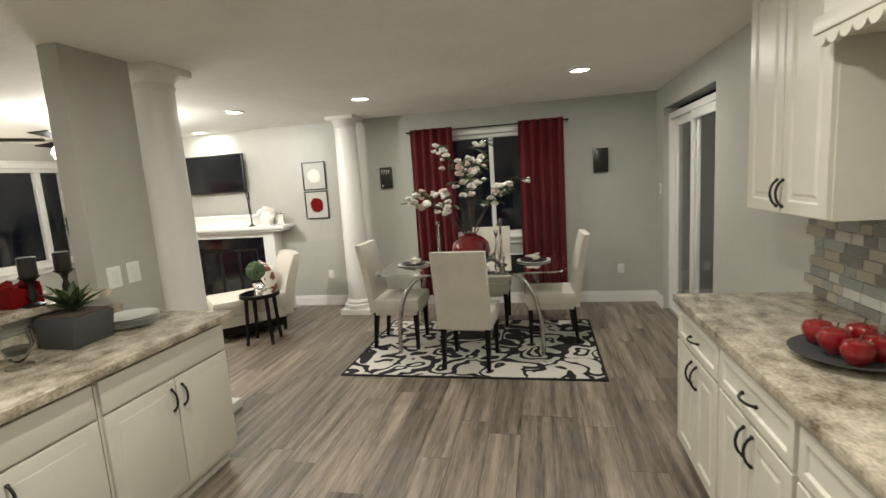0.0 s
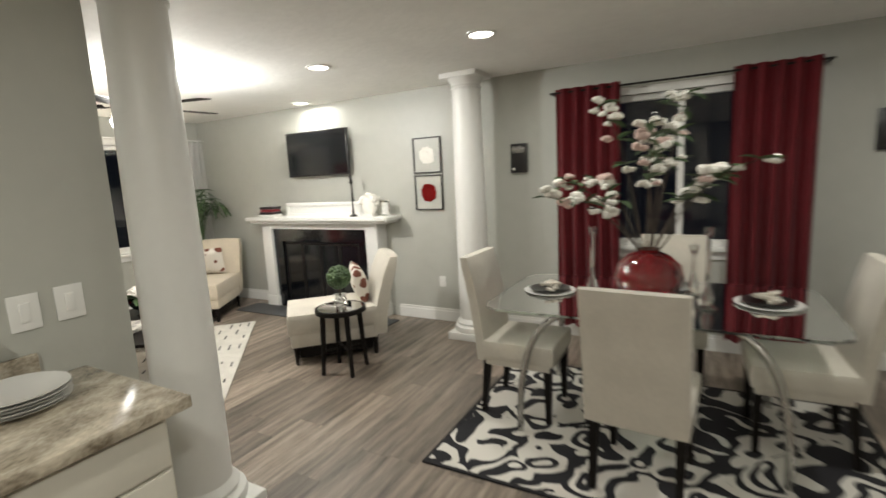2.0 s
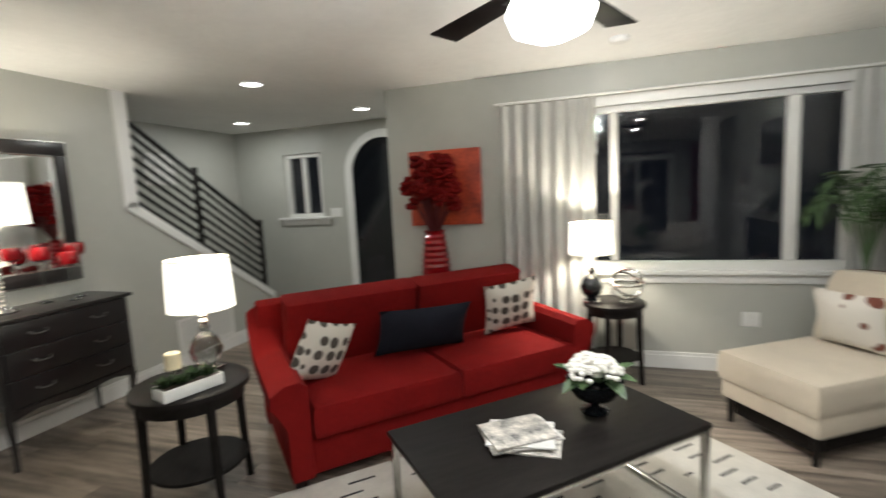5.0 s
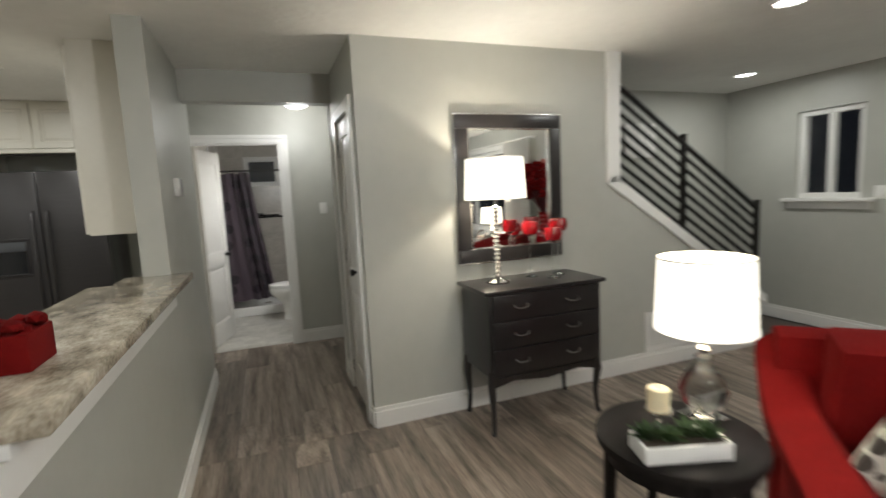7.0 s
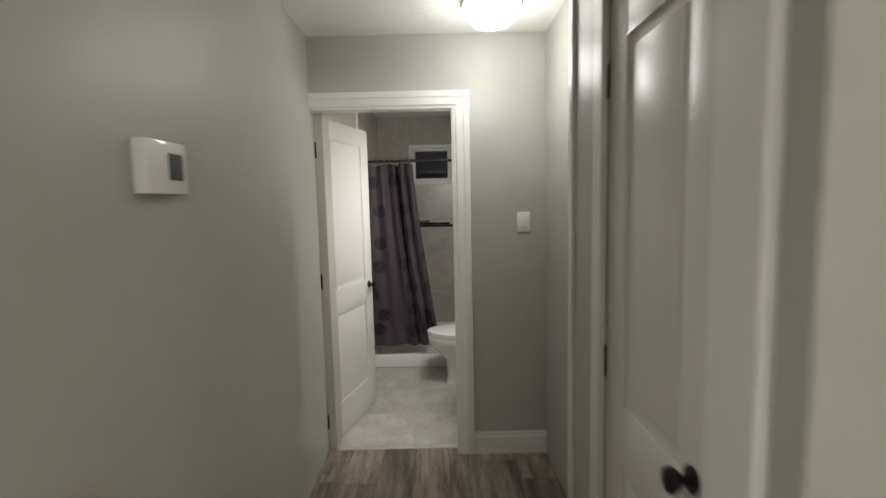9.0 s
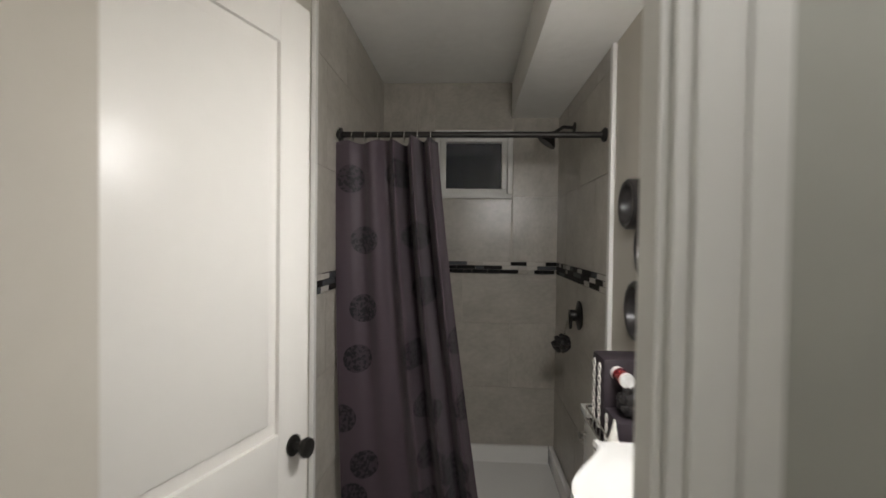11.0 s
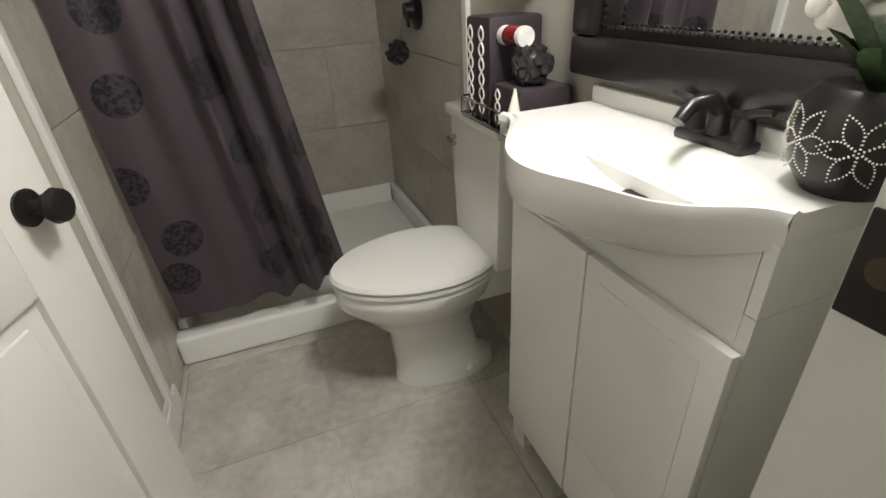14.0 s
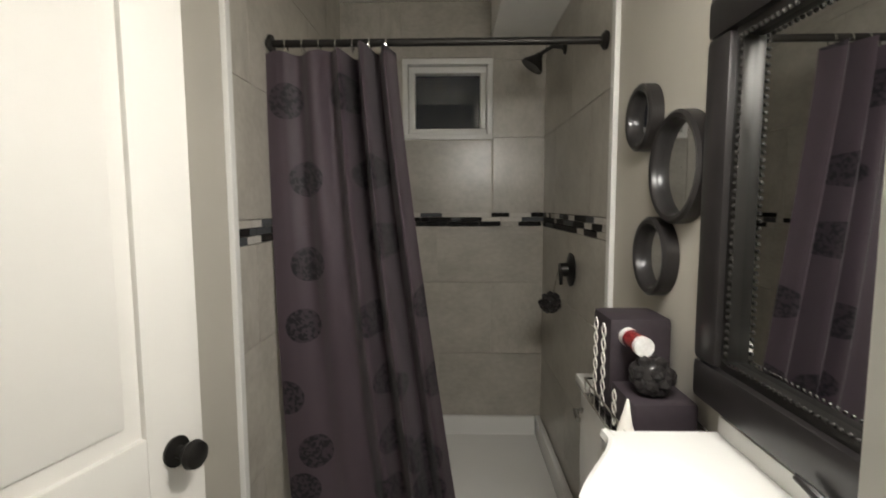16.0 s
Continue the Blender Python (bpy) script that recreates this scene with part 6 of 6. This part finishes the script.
hd = thing("wall_shower", label="dark bronze shower head on a bent arm", category="shower head")
part("arm", tube([(BW + 0.012, -4.18, 2.045), (BW + 0.07, -4.18, 2.05), (BW + 0.12, -4.185, 2.02)], 0.009, 8), M_IRON, hd)
part("flange", lathe([(0.03, 0), (0.03, 0.005), (0.012, 0.012)], 20, m=Matrix.Translation((BW + 0.011, -4.18, 2.045)) @ pose(0, 0, 0, 0, 90, 0)), M_IRON, hd)
part("head", lathe([(0.012, 0.05), (0.02, 0.03), (0.05, -0.01), (0.052, -0.022), (0.001, -0.022)], 24, m=Matrix.Translation((BW + 0.145, -4.20, 1.985)) @ pose(0, 0, 0, 0, -35, 0)), M_IRON, hd)
vl = thing("shower_valve", label="dark bronze shower valve with lever handle", category="shower valve")
part("escutcheon", lathe([(0.07, 0), (0.072, 0.006), (0.03, 0.018), (0.028, 0.05)], 28, m=Matrix.Translation((BW + 0.012, -3.99, 1.08)) @ pose(0, 0, 0, 0, 90, 0)), M_IRON, vl)
part("lever", tube([(BW + 0.055, -3.99, 1.08), (BW + 0.065, -3.95, 1.06), (BW + 0.07, -3.92, 1.03)], [0.012, 0.009, 0.007], 8), M_IRON, vl)
pf_ = thing("bath_pouf", label="black mesh bath puff hanging from the valve", category="bath puff")
rng = random.Random(9)
bm = ball((BW + 0.085, -4.06, 0.925), 0.04, 2)
for i in range(40):
    d = Vector((rng.gauss(0, 1), rng.gauss(0, 1), rng.gauss(0, 1))).normalized()
    ball(Vector((BW + 0.085, -4.06, 0.925)) + d * 0.038, 0.016, 1, bm=bm)
part("puff", bm, M_BLACK, pf_)
part("cord", tube([(BW + 0.075, -4.05, 0.96), (BW + 0.065, -4.0, 1.07)], 0.002, 5), M_SILVER, pf_)

for y, z, r in ((-3.255, 1.573, 0.085), (-3.05, 1.432, 0.122), (-3.16, 1.227, 0.096)):
    rm = thing("round_mirror", label="round wall mirror in a thick black ring frame", category="mirror", group="three round wall mirrors")
    mm = Matrix.Translation((BW + 0.001, y, z)) @ pose(0, 0, 0, 0, 90, 0)
    part("ring_frame", lathe([(r - 0.021, 0.0), (r, 0.0), (r, 0.03), (r - 0.007, 0.036), (r - 0.016, 0.034), (r - 0.021, 0.026), (r - 0.021, 0.012)], 40, m=mm, cap=False), M_BLACK, rm)
    part("glass", lathe([(0.001, 0.01), (r - 0.017, 0.01), (r - 0.017, 0.012), (0.001, 0.012)], 40, m=mm, cap=False), M_MIRROR, rm)

bmr = thing("vanity_mirror", label="large mirror in a wide black beaded frame", category="mirror")


def yz(bm):
    bm.transform(Matrix(((0, -1, 0, BW), (1, 0, 0, 0), (0, 0, 1, 0), (0, 0, 0, 1))))
    return bm


part("frame", yz(ring(-2.905, -2.165, 0.985, 1.72, 0.075, -0.045, -0.001, 0.012)), M_BLACK, bmr)
part("inner_frame", yz(ring(-2.835, -2.235, 1.055, 1.65, 0.022, -0.032, -0.004, 0.006)), M_IRON, bmr)
bm = bmesh.new()
for k in range(44):
    ball((BW + 0.034, -2.815 + 0.0126 * k, 1.078), 0.0035, 1, bm=bm)
    ball((BW + 0.034, -2.815 + 0.0126 * k, 1.627), 0.0045, 1, bm=bm)
for k in range(43):
    ball((BW + 0.034, -2.813, 1.08 + 0.0128 * k), 0.0045, 1, bm=bm)
tagged(part("beading", bm, M_IRON, bmr), kind="stuff")
part("glass", yz(box(-2.82, -2.25, -0.012, -0.006, 1.07, 1.635)), M_MIRROR, bmr, smooth=False)
vlg = thing("vanity_light", label="frosted glass vanity light bar, brightly lit", category="wall light")
part("back_plate", box(BW + 0.001, BW + 0.025, -2.68, -2.26, 1.73, 1.82, 0.004), M_CHROME, vlg)
part("glass_bar", box(BW + 0.055, BW + 0.145, -2.715, -2.22, 1.68, 1.88, 0.03, 4), M_GLOW, vlg)
for y in (-2.60, -2.34):
    part("arm", tube([(BW + 0.02, y, 1.775), (BW + 0.07, y, 1.775)], 0.012, 8), M_CHROME, vlg)
lampb = bpy.data.lights.new("vanity_lamp", "AREA")
lampb.shape, lampb.size, lampb.size_y, lampb.energy, lampb.color = "RECTANGLE", 0.43, 0.16, 17, COOL
lo = new("vanity_lamp", lampb)
lo.matrix_world = look((BW + 0.175, -2.47, 1.78), (BW + 0.42, -3.3, 0.75))

va = thing("vanity", label="white two-door vanity cabinet under a bowed basin", category="vanity")
VX, VY0, VY1 = -2.33, -2.855, -2.30
part("body", box(BW + 0.001, VX, VY0, VY1, 0.08, 0.80), M_TRIM, va, smooth=False)
for y in (VY0, VY1 - 0.06):
    part("foot", box(BW + 0.001, VX, y, y + 0.06, 0, 0.0795), M_TRIM, va, smooth=False)
part("door", box(VX + 0.002, VX + 0.018, VY0 + 0.002, -2.592, 0.10, 0.748, 0.002), M_TRIM, va)
part("door", boxes((VX + 0.002, VX + 0.018, -2.588, VY1 - 0.002, 0.30, 0.748, 0.002), (VX + 0.017, VX + 0.0195, -2.55, VY1 - 0.04, 0.34, 0.71, 0.001)), M_TRIM, va)
part("lower_panel", box(VX + 0.002, VX + 0.016, -2.588, VY1 - 0.002, 0.10, 0.296, 0.002), M_TRIM, va)
for y in (VY0, VY1 - 0.016):
    part("side_panel", box(BW + 0.001, VX, y, y + 0.016, 0.801, 0.90), M_TRIM, va, smooth=False)
part("front_filler", box(VX - 0.016, VX + 0.001, VY0 + 0.017, VY1 - 0.017, 0.752, 0.905), M_TRIM, va, smooth=False)
sk = thing("sink_basin", label="white one-piece bowed vanity top with basin", category="sink")
bm = bmesh.new()
NB = 48
cy = (VY0 + VY1) / 2 + 0.065


TOP = 0.935


def corner(u):
    return -2.278 - 0.055 * u


def front(u):
    s = abs(2 * u - 1.04)
    return corner(u) + 0.138 * (0.5 + 0.5 * math.cos(math.pi * min(1, s / 0.95))) ** 0.7


rows = []
M_ = 30
for k in range(NB + 1):
    u = k / NB
    y = VY0 + 0.006 + (VY1 - VY0 - 0.006) * u
    f = front(u)
    row = []
    for j in range(M_ + 1):
        w = j / M_
        x = BW + 0.003 + (f - BW - 0.003) * w
        e = math.hypot((y - cy) / (0.25 if y < cy else 0.2), (x + 2.33) / (0.09 if x < -2.33 else 0.14))
        dip = 0.055 * (0.5 + 0.5 * math.cos(math.pi * min(1.0, e) ** 1.25))
        lip = 0.006 * max(0, 1 - abs(w - 0.97) / 0.05)
        row.append(bm.verts.new((x, y, TOP - dip + lip)))
    rows.append(row)
for a, b in zip(rows, rows[1:]):
    for j in range(M_):
        bm.faces.new((a[j], a[j + 1], b[j + 1], b[j]))
skirt = []
for k in range(NB + 1):
    u = k / NB
    t = rows[k][M_].co
    prev = rows[k][M_]
    col = [prev]
    for dz, back in ((0.03, -0.006), (0.06, 0.004), (0.10, 0.35), (0.135, 0.85)):
        bx = t.x - max(0.0, (t.x - (VX + 0.004))) * max(0, back) - (0.0 if back > 0 else -0.004)
        col.append(bm.verts.new((bx, t.y, TOP - dz * (0.3 + 0.7 * max(0.0, (t.x - corner(u)) / 0.138) ** 0.7))))
    skirt.append(col)
for a, b in zip(skirt, skirt[1:]):
    for j in range(4):
        bm.faces.new((a[j], a[j + 1], b[j + 1], b[j]))
for rw, sk_ in ((rows[0], skirt[0]), (rows[-1], skirt[-1])):
    low = [bm.verts.new((v.co.x, v.co.y, TOP - 0.04)) for v in rw]
    for j in range(M_):
        bm.faces.new((rw[j], rw[j + 1], low[j + 1], low[j]))
bmesh.ops.recalc_face_normals(bm, faces=bm.faces[:])
part("basin", bm, M_WHITE, sk)
part("upstand", box(BW + 0.001, BW + 0.022, VY0 + 0.006, VY1, 0.925, 0.968, 0.006), M_WHITE, sk)
part("drain", lathe([(0.021, 0.870), (0.021, 0.8835), (0.016, 0.8845), (0.001, 0.8835)], 20, at=(-2.325, cy, 0)), M_IRON, sk)
fa = thing("faucet", (BW + 0.05, -2.515, 0.935), label="dark bronze two-handle basin faucet", category="faucet")
part("deck_plate", box(-0.025, 0.028, -0.075, 0.075, 0, 0.02, 0.008), M_BLACK, fa)
part("spout", tube([(0, 0, 0.015), (0.0, 0, 0.06), (0.03, 0, 0.085), (0.075, 0, 0.08), (0.1, 0, 0.055)], [0.02, 0.018, 0.016, 0.014, 0.012], 12), M_BLACK, fa)
for s in (-1, 1):
    part("handle", merge(lathe([(0.02, 0.018), (0.017, 0.05), (0.012, 0.06)], 16, at=(0, s * 0.052, 0)), tube([(0, s * 0.052, 0.06), (0.008, s * 0.075, 0.072), (0.012, s * 0.105, 0.078)], [0.01, 0.008, 0.006], 8)), M_BLACK, fa)
op = thing("orchid_pot", (-2.44, -2.325, 0.936), label="black pot with white dotted flower and orchid", category="potted plant")
part("pot", lathe([(0.045, 0), (0.065, 0.03), (0.075, 0.07), (0.068, 0.115), (0.055, 0.13), (0.05, 0.125), (0.001, 0.12)], 28), M_BLACK, op)
bm = bmesh.new()
for k in range(18):
    a0 = k * math.pi / 3
    for i in range(12):
        t = i / 11
        a = 0.38 * math.sin(math.pi * t)
        for s in (-1, 1):
            ang = (0.55, -0.35, -1.2)[k // 6] + (0.55 * t * math.cos(a0) + s * 0.12 * math.sin(math.pi * t) * -math.sin(a0))
            z = 0.068 + 0.045 * t * math.sin(a0) + s * 0.01 * math.sin(math.pi * t) * math.cos(a0)
            r = 0.0755 - 90 * (z - 0.07) ** 2 * 0.03
            ball((r * math.cos(ang), r * math.sin(ang), z), 0.0013, 1, bm=bm)
tagged(part("dots", bm, M_PETAL, op), kind="stuff")
for i in range(5):
    a = 1.3 * i + 0.4
    bm = leaf_blade((0, 0, 0.12), (0.10 * math.cos(a), 0.10 * math.sin(a), 0.2 + 0.02 * i), 0.05, 0.02)
    bmesh.ops.solidify(bm, geom=bm.faces[:], thickness=0.002)
    part("leaf", bm, M_LEAF, op)
bm = leaf_blade((0, 0, 0.12), (0.03, -0.06, 0.20), 0.042, 0.01)
bmesh.ops.solidify(bm, geom=bm.faces[:], thickness=0.002)
part("leaf", bm, M_LEAF, op)
stp = [Vector((0.0, -0.005, 0.12)), Vector((0.0, -0.03, 0.19)), Vector((0.01, -0.05, 0.25)), Vector((0.025, -0.065, 0.285))]
part("stem", tube(stp, 0.003, 6), M_LEAF, op)
rng = random.Random(17)
for k in range(7):
    c = stp[1].lerp(stp[3], k / 6) + Vector((rng.uniform(-0.02, 0.03), rng.uniform(-0.03, 0.03), rng.uniform(-0.01, 0.03)))
    bm = bmesh.new()
    for j in range(5):
        a = 2 * math.pi * j / 5
        ball(c + Vector((0.004 + 0.003 * math.cos(3 * a + k), 0.015 * math.cos(a + k), 0.015 * math.sin(a + k))), 0.0135, 2, (0.3, 1, 1), bm)
    part("bloom", bm, M_PETAL, op)

fa.scale = (0.78, 0.8, 0.8)
op.scale = (0.88, 0.88, 0.88)
to = thing("toilet", (0, -3.21, 0), label="white two-piece toilet with closed lid", category="toilet")
part("tank", prism([(-0.15, 0.42), (0.15, 0.42), (0.165, 0.82), (-0.165, 0.82)], 0.125, m=Matrix(((0, -1, 0, BW + 0.133), (1, 0, 0, 0), (0, 0, 1, 0), (0, 0, 0, 1))), bev=0.015), M_WHITE, to)
part("tank_lid", box(BW + 0.006, BW + 0.145, -0.175, 0.175, 0.82, 0.853, 0.01), M_WHITE, to)
part("flush_lever", tube([(BW + 0.13, -0.12, 0.76), (BW + 0.155, -0.12, 0.76), (BW + 0.16, -0.07, 0.755)], 0.008, 8), M_CHROME, to)


def oval(cx, rx, ry, z, n=32, egg=0.12):
    return [(cx + rx * math.cos(t) * 1.0, ry * math.sin(t) * (1 - egg * math.cos(t)), z * 1.03) for t in [2 * math.pi * i / n for i in range(n)]]


def loft(rings_):
    own = bmesh.new()
    rr = [[own.verts.new(p) for p in r] for r in rings_]
    n = len(rr[0])
    for a, b in zip(rr, rr[1:]):
        for i in range(n):
            own.faces.new((a[i], a[(i + 1) % n], b[(i + 1) % n], b[i]))
    own.faces.new(rr[0][::-1])
    own.faces.new(rr[-1])
    return own


CX = BW + 0.318
part("pedestal", loft([oval(CX - 0.06, 0.18, 0.095, 0.0), oval(CX - 0.06, 0.175, 0.09, 0.03), oval(CX - 0.035, 0.145, 0.08, 0.07), oval(CX - 0.02, 0.14, 0.08, 0.2), oval(CX + 0.005, 0.195, 0.12, 0.28), oval(CX + 0.015, 0.245, 0.168, 0.34), oval(CX + 0.01, 0.255, 0.178, 0.39), oval(CX + 0.01, 0.25, 0.172, 0.40)]), M_WHITE, to)
part("seat_ring", loft([oval(CX + 0.012, 0.252, 0.178, 0.402), oval(CX + 0.012, 0.258, 0.183, 0.41), oval(CX + 0.012, 0.256, 0.181, 0.42)]), M_WHITE, to)
part("lid", loft([oval(CX + 0.012, 0.256, 0.182, 0.423), oval(CX + 0.012, 0.26, 0.186, 0.432), oval(CX + 0.012, 0.252, 0.178, 0.442), oval(CX + 0.012, 0.2, 0.13, 0.447)]), M_WHITE, to)
for y in (-0.075, 0.075):
    part("hinge", box(BW + 0.07, BW + 0.105, y - 0.02, y + 0.02, 0.44, 0.47, 0.005), M_WHITE, to)
part("bridge", box(BW + 0.01, BW + 0.2, -0.13, 0.13, 0.32, 0.42, 0.02), M_WHITE, to)
part("bolt_cap", ball((CX - 0.12, 0.085, 0.03), 0.014, 2), M_WHITE, to)

bs = thing("bath_basket", (BW + 0.082, -3.03, 0.8545), label="wire tray with rolled plum towels and tissues", category="basket")
for z in (0.008, 0.05):
    part("wire_rim", tube([(-0.08, -0.17, z), (0.085, -0.17, z), (0.085, 0.17, z), (-0.08, 0.17, z), (-0.08, -0.17, z)], 0.003, 6), M_SILVER, bs)
for k in range(9):
    part("wire", tube([(0.085, -0.165 + 0.041 * k, 0.006), (0.085, -0.165 + 0.041 * k, 0.05)], 0.002, 5), M_SILVER, bs)
part("tray", box(-0.078, 0.083, -0.168, 0.168, 0.0, 0.006), M_CHROME, bs)
bx = part("patterned_box", box(-0.07, 0.07, -0.16, -0.03, 0.007, 0.24, 0.012), M_PLUMDARK, bs, "dark plum box with pale wave pattern")
for k in range(2):
    for s in (1, -1):
        part("wave", tube([(0.071, -0.13 + 0.06 * k + s * 0.013 * math.sin(t), 0.02 + 0.2 * t / 18.85) for t in [18.85 * i / 40 for i in range(41)]], 0.0022, 5), M_PETAL, bx)
bx2 = part("patterned_box", box(-0.06, 0.072, -0.012, 0.12, 0.007, 0.105, 0.01), M_PLUMDARK, bs, "low dark plum box with pale wave pattern")
for s_ in (1, -1):
    part("wave", tube([(0.0735, 0.02 + s_ * 0.011 * math.sin(t), 0.015 + 0.08 * t / 9.42) for t in [9.42 * i / 24 for i in range(25)]], 0.002, 5), M_PETAL, bx2)
rng = random.Random(31)
bm = ball((0.012, 0.065, 0.145), 0.036, 2)
for i in range(34):
    d = Vector((rng.gauss(0, 1), rng.gauss(0, 1), rng.gauss(0, 0.7))).normalized()
    ball(Vector((0.012, 0.065, 0.145)) + d * 0.034, 0.015, 1, bm=bm)
part("mesh_puff", bm, M_BLACK, bs, "black mesh bath puff")
part("tissue", lathe([(0.026, 0.015), (0.019, 0.045), (0.008, 0.085), (0.002, 0.11)], 9, at=(0.076, 0.105, 0.0)), M_PETAL, bs, "white tissue standing up")
part("rolled_paper", tube([(0.03, -0.03, 0.2), (0.03, 0.065, 0.203)], 0.021, 14), M_PAPER, bs, "white printed roll")
part("red_wrap", tube([(0.03, -0.005, 0.2008), (0.03, 0.05, 0.2025)], 0.0216, 14), M_REDGLASS, bs, "red wrapping on the roll")
structure("tile_edge_trim", boxes((BW + 0.001, BW + 0.018, -3.53, -3.495, 0.125, 2.21, 0.003), (BE - 0.018, BE - 0.001, -3.325, -3.295, 0.0, 2.4, 0.003)), M_TRIM, "pale tile edge trim of the shower", "trim")

# ---- floor planks, tiles and mosaics ----


def shared(name, bm, mat):
    me = bpy.data.meshes.new(name)
    bm.to_mesh(me)
    bm.free()
    me.materials.append(mat)
    return me


def piece(name, me, parent, at, size=(1, 1, 1)):
    ob = new(name, me)
    ob.parent = parent
    ob.location, ob.scale = at, size
    return ob


floor = bpy.data.objects["floor"]
PW, PL = 0.196, 1.2
plank = shared("plank", box(-0.5, 0.5, -0.5, 0.5, -0.012, 0.0), M_PLANK)
rng = random.Random(77)


def lay(x0, x1, y0, y1):
    x = x0
    while x < x1 - 0.01:
        w = min(PW, x1 - x)
        y = y0 - rng.uniform(0.1, PL - 0.1)
        while y < y1 - 0.01:
            a, b = max(y, y0), min(y + PL, y1)
            if b - a > 0.03:
                piece("plank", plank, floor, (x + w / 2, (a + b) / 2, 0), (w - 0.0018, b - a - 0.0018, 1))
            y += PL
        x += PW


lay(W, E + 0.1, 0.09, N)
lay(-6.95, W, 0.09, 1.93)
lay(-2.66, -1.2, -2.135, 0.09)
lay(KIT_W, E, -3.2, 0.09)

bfloor = bpy.data.objects["bath_floor"]
tile = shared("tile", box(-0.5, 0.5, -0.5, 0.5, -0.006, 0.0, 0.0), M_BTILE)
for i in range(4):
    for j in range(5):
        a, b = max(BW, -2.75 + 0.45 * i), min(BE, -2.75 + 0.45 * (i + 1))
        c, d = max(SH, -3.98 + 0.45 * j), min(-2.136, -3.98 + 0.45 * (j + 1))
        if b - a > 0.02 and d - c > 0.02:
            piece("tile", tile, bfloor, ((a + b) / 2, (c + d) / 2, 0), (b - a - 0.002, d - c - 0.002, 1))

wt = shared("tile", box(-0.5, 0.5, -0.5, 0.5, -0.5, 0.5), M_STILE)
ZB0, ZB1 = 1.235, 1.31
rows_z = []
z = 0.10
while z < ZB0 - 0.02:
    rows_z.append((z, min(z + 0.41, ZB0)))
    z += 0.41
z = ZB1
while z < CEIL - 0.02:
    rows_z.append((z, min(z + 0.41, CEIL - 0.002)))
    z += 0.41
for wall, a0, a1, axis in (("wall_bath_south", BW, BE, "y"), ("wall_bath_west", BS, -3.53, "x"), ("wall_bath_east", BS, -3.325, "e")):
    parent = bpy.data.objects[wall]
    for r, (z0, z1) in enumerate(rows_z):
        u = a0 - (0.3 if r % 2 else 0.0)
        while u < a1:
            p, q = max(u, a0), min(u + 0.6, a1)
            cuts = [(p, q, z0, z1)]
            if axis == "y" and q > -2.22 and p < -1.72 and z1 > 1.705 and z0 < 2.145:
                cuts = []
                for pp, qq in ((p, min(q, -2.22)), (max(p, -1.72), q)):
                    if qq - pp > 0.02:
                        cuts.append((pp, qq, z0, z1))
                pp, qq = max(p, -2.22), min(q, -1.72)
                if qq - pp > 0.02:
                    if 1.705 - z0 > 0.02:
                        cuts.append((pp, qq, z0, 1.705))
                    if z1 - 2.145 > 0.02:
                        cuts.append((pp, qq, 2.145, z1))
            for c0, c1, e0, e1 in cuts:
                if c1 - c0 > 0.02:
                    m_, zc, wv, hv = (c0 + c1) / 2, (e0 + e1) / 2, c1 - c0 - 0.003, e1 - e0 - 0.003
                    if axis == "y":
                        piece("tile", wt, parent, (m_, BS + 0.004, zc), (wv, 0.012, hv))
                    else:
                        piece("tile", wt, parent, ((BW + 0.004) if axis == "x" else (BE - 0.004), m_, zc), (0.012, wv, hv))
            u += 0.6
    mos = [shared("mosaic_tile", box(-0.5, 0.5, -0.5, 0.5, -0.5, 0.5), mm_) for mm_ in (M_ESPRESSO, M_PALETILE, M_STILE, M_GREY)]
    for k in range(3):
        u = a0 + 0.002 - rng.uniform(0, 0.05)
        while u < a1 - 0.01:
            l = rng.choice((0.05, 0.075, 0.1, 0.12))
            p, q = max(u, a0 + 0.001), min(u + l, a1 - 0.001)
            if q - p > 0.012:
                zc = ZB0 + 0.0125 + 0.025 * k
                me = rng.choice((mos[0], mos[0], mos[1], mos[2], mos[3]))
                if axis == "y":
                    piece("mosaic_tile", me, parent, ((p + q) / 2, BS + 0.006, zc), (q - p - 0.002, 0.012, 0.0225))
                else:
                    piece("mosaic_tile", me, parent, ((BW + 0.006) if axis == "x" else (BE - 0.006), (p + q) / 2, zc), (0.012, q - p - 0.002, 0.0225))
            u += l

spl = thing("mosaic_backsplash", label="grey and tan glass mosaic backsplash over the counter", category="backsplash")
part("grout_bed", box(E - 0.004, E - 0.0005, 0.3, 2.44, 0.921, 1.36), M_TGROUT, spl, smooth=False)
mats = (material("mosaic_tan", (0.32, 0.29, 0.235), 0.2, vary=0.1), material("mosaic_grey", (0.25, 0.25, 0.235), 0.12, vary=0.1), material("mosaic_pale", (0.43, 0.42, 0.385), 0.12, vary=0.08), material("mosaic_dark", (0.17, 0.16, 0.145), 0.15, vary=0.1))
mos = [shared("mosaic_tile", box(-0.5, 0.5, -0.5, 0.5, -0.5, 0.5), mm_) for mm_ in mats]
for k in range(9):
    u = 0.7 - rng.uniform(0, 0.08)
    while u < 2.42:
        l = rng.choice((0.08, 0.12, 0.16))
        piece("mosaic_tile", rng.choice(mos), spl, (E - 0.007, min(u + l / 2, 2.43), 0.946 + 0.0485 * k), (0.008 + 0.002 * rng.random(), l - 0.004, 0.044))
        u += l
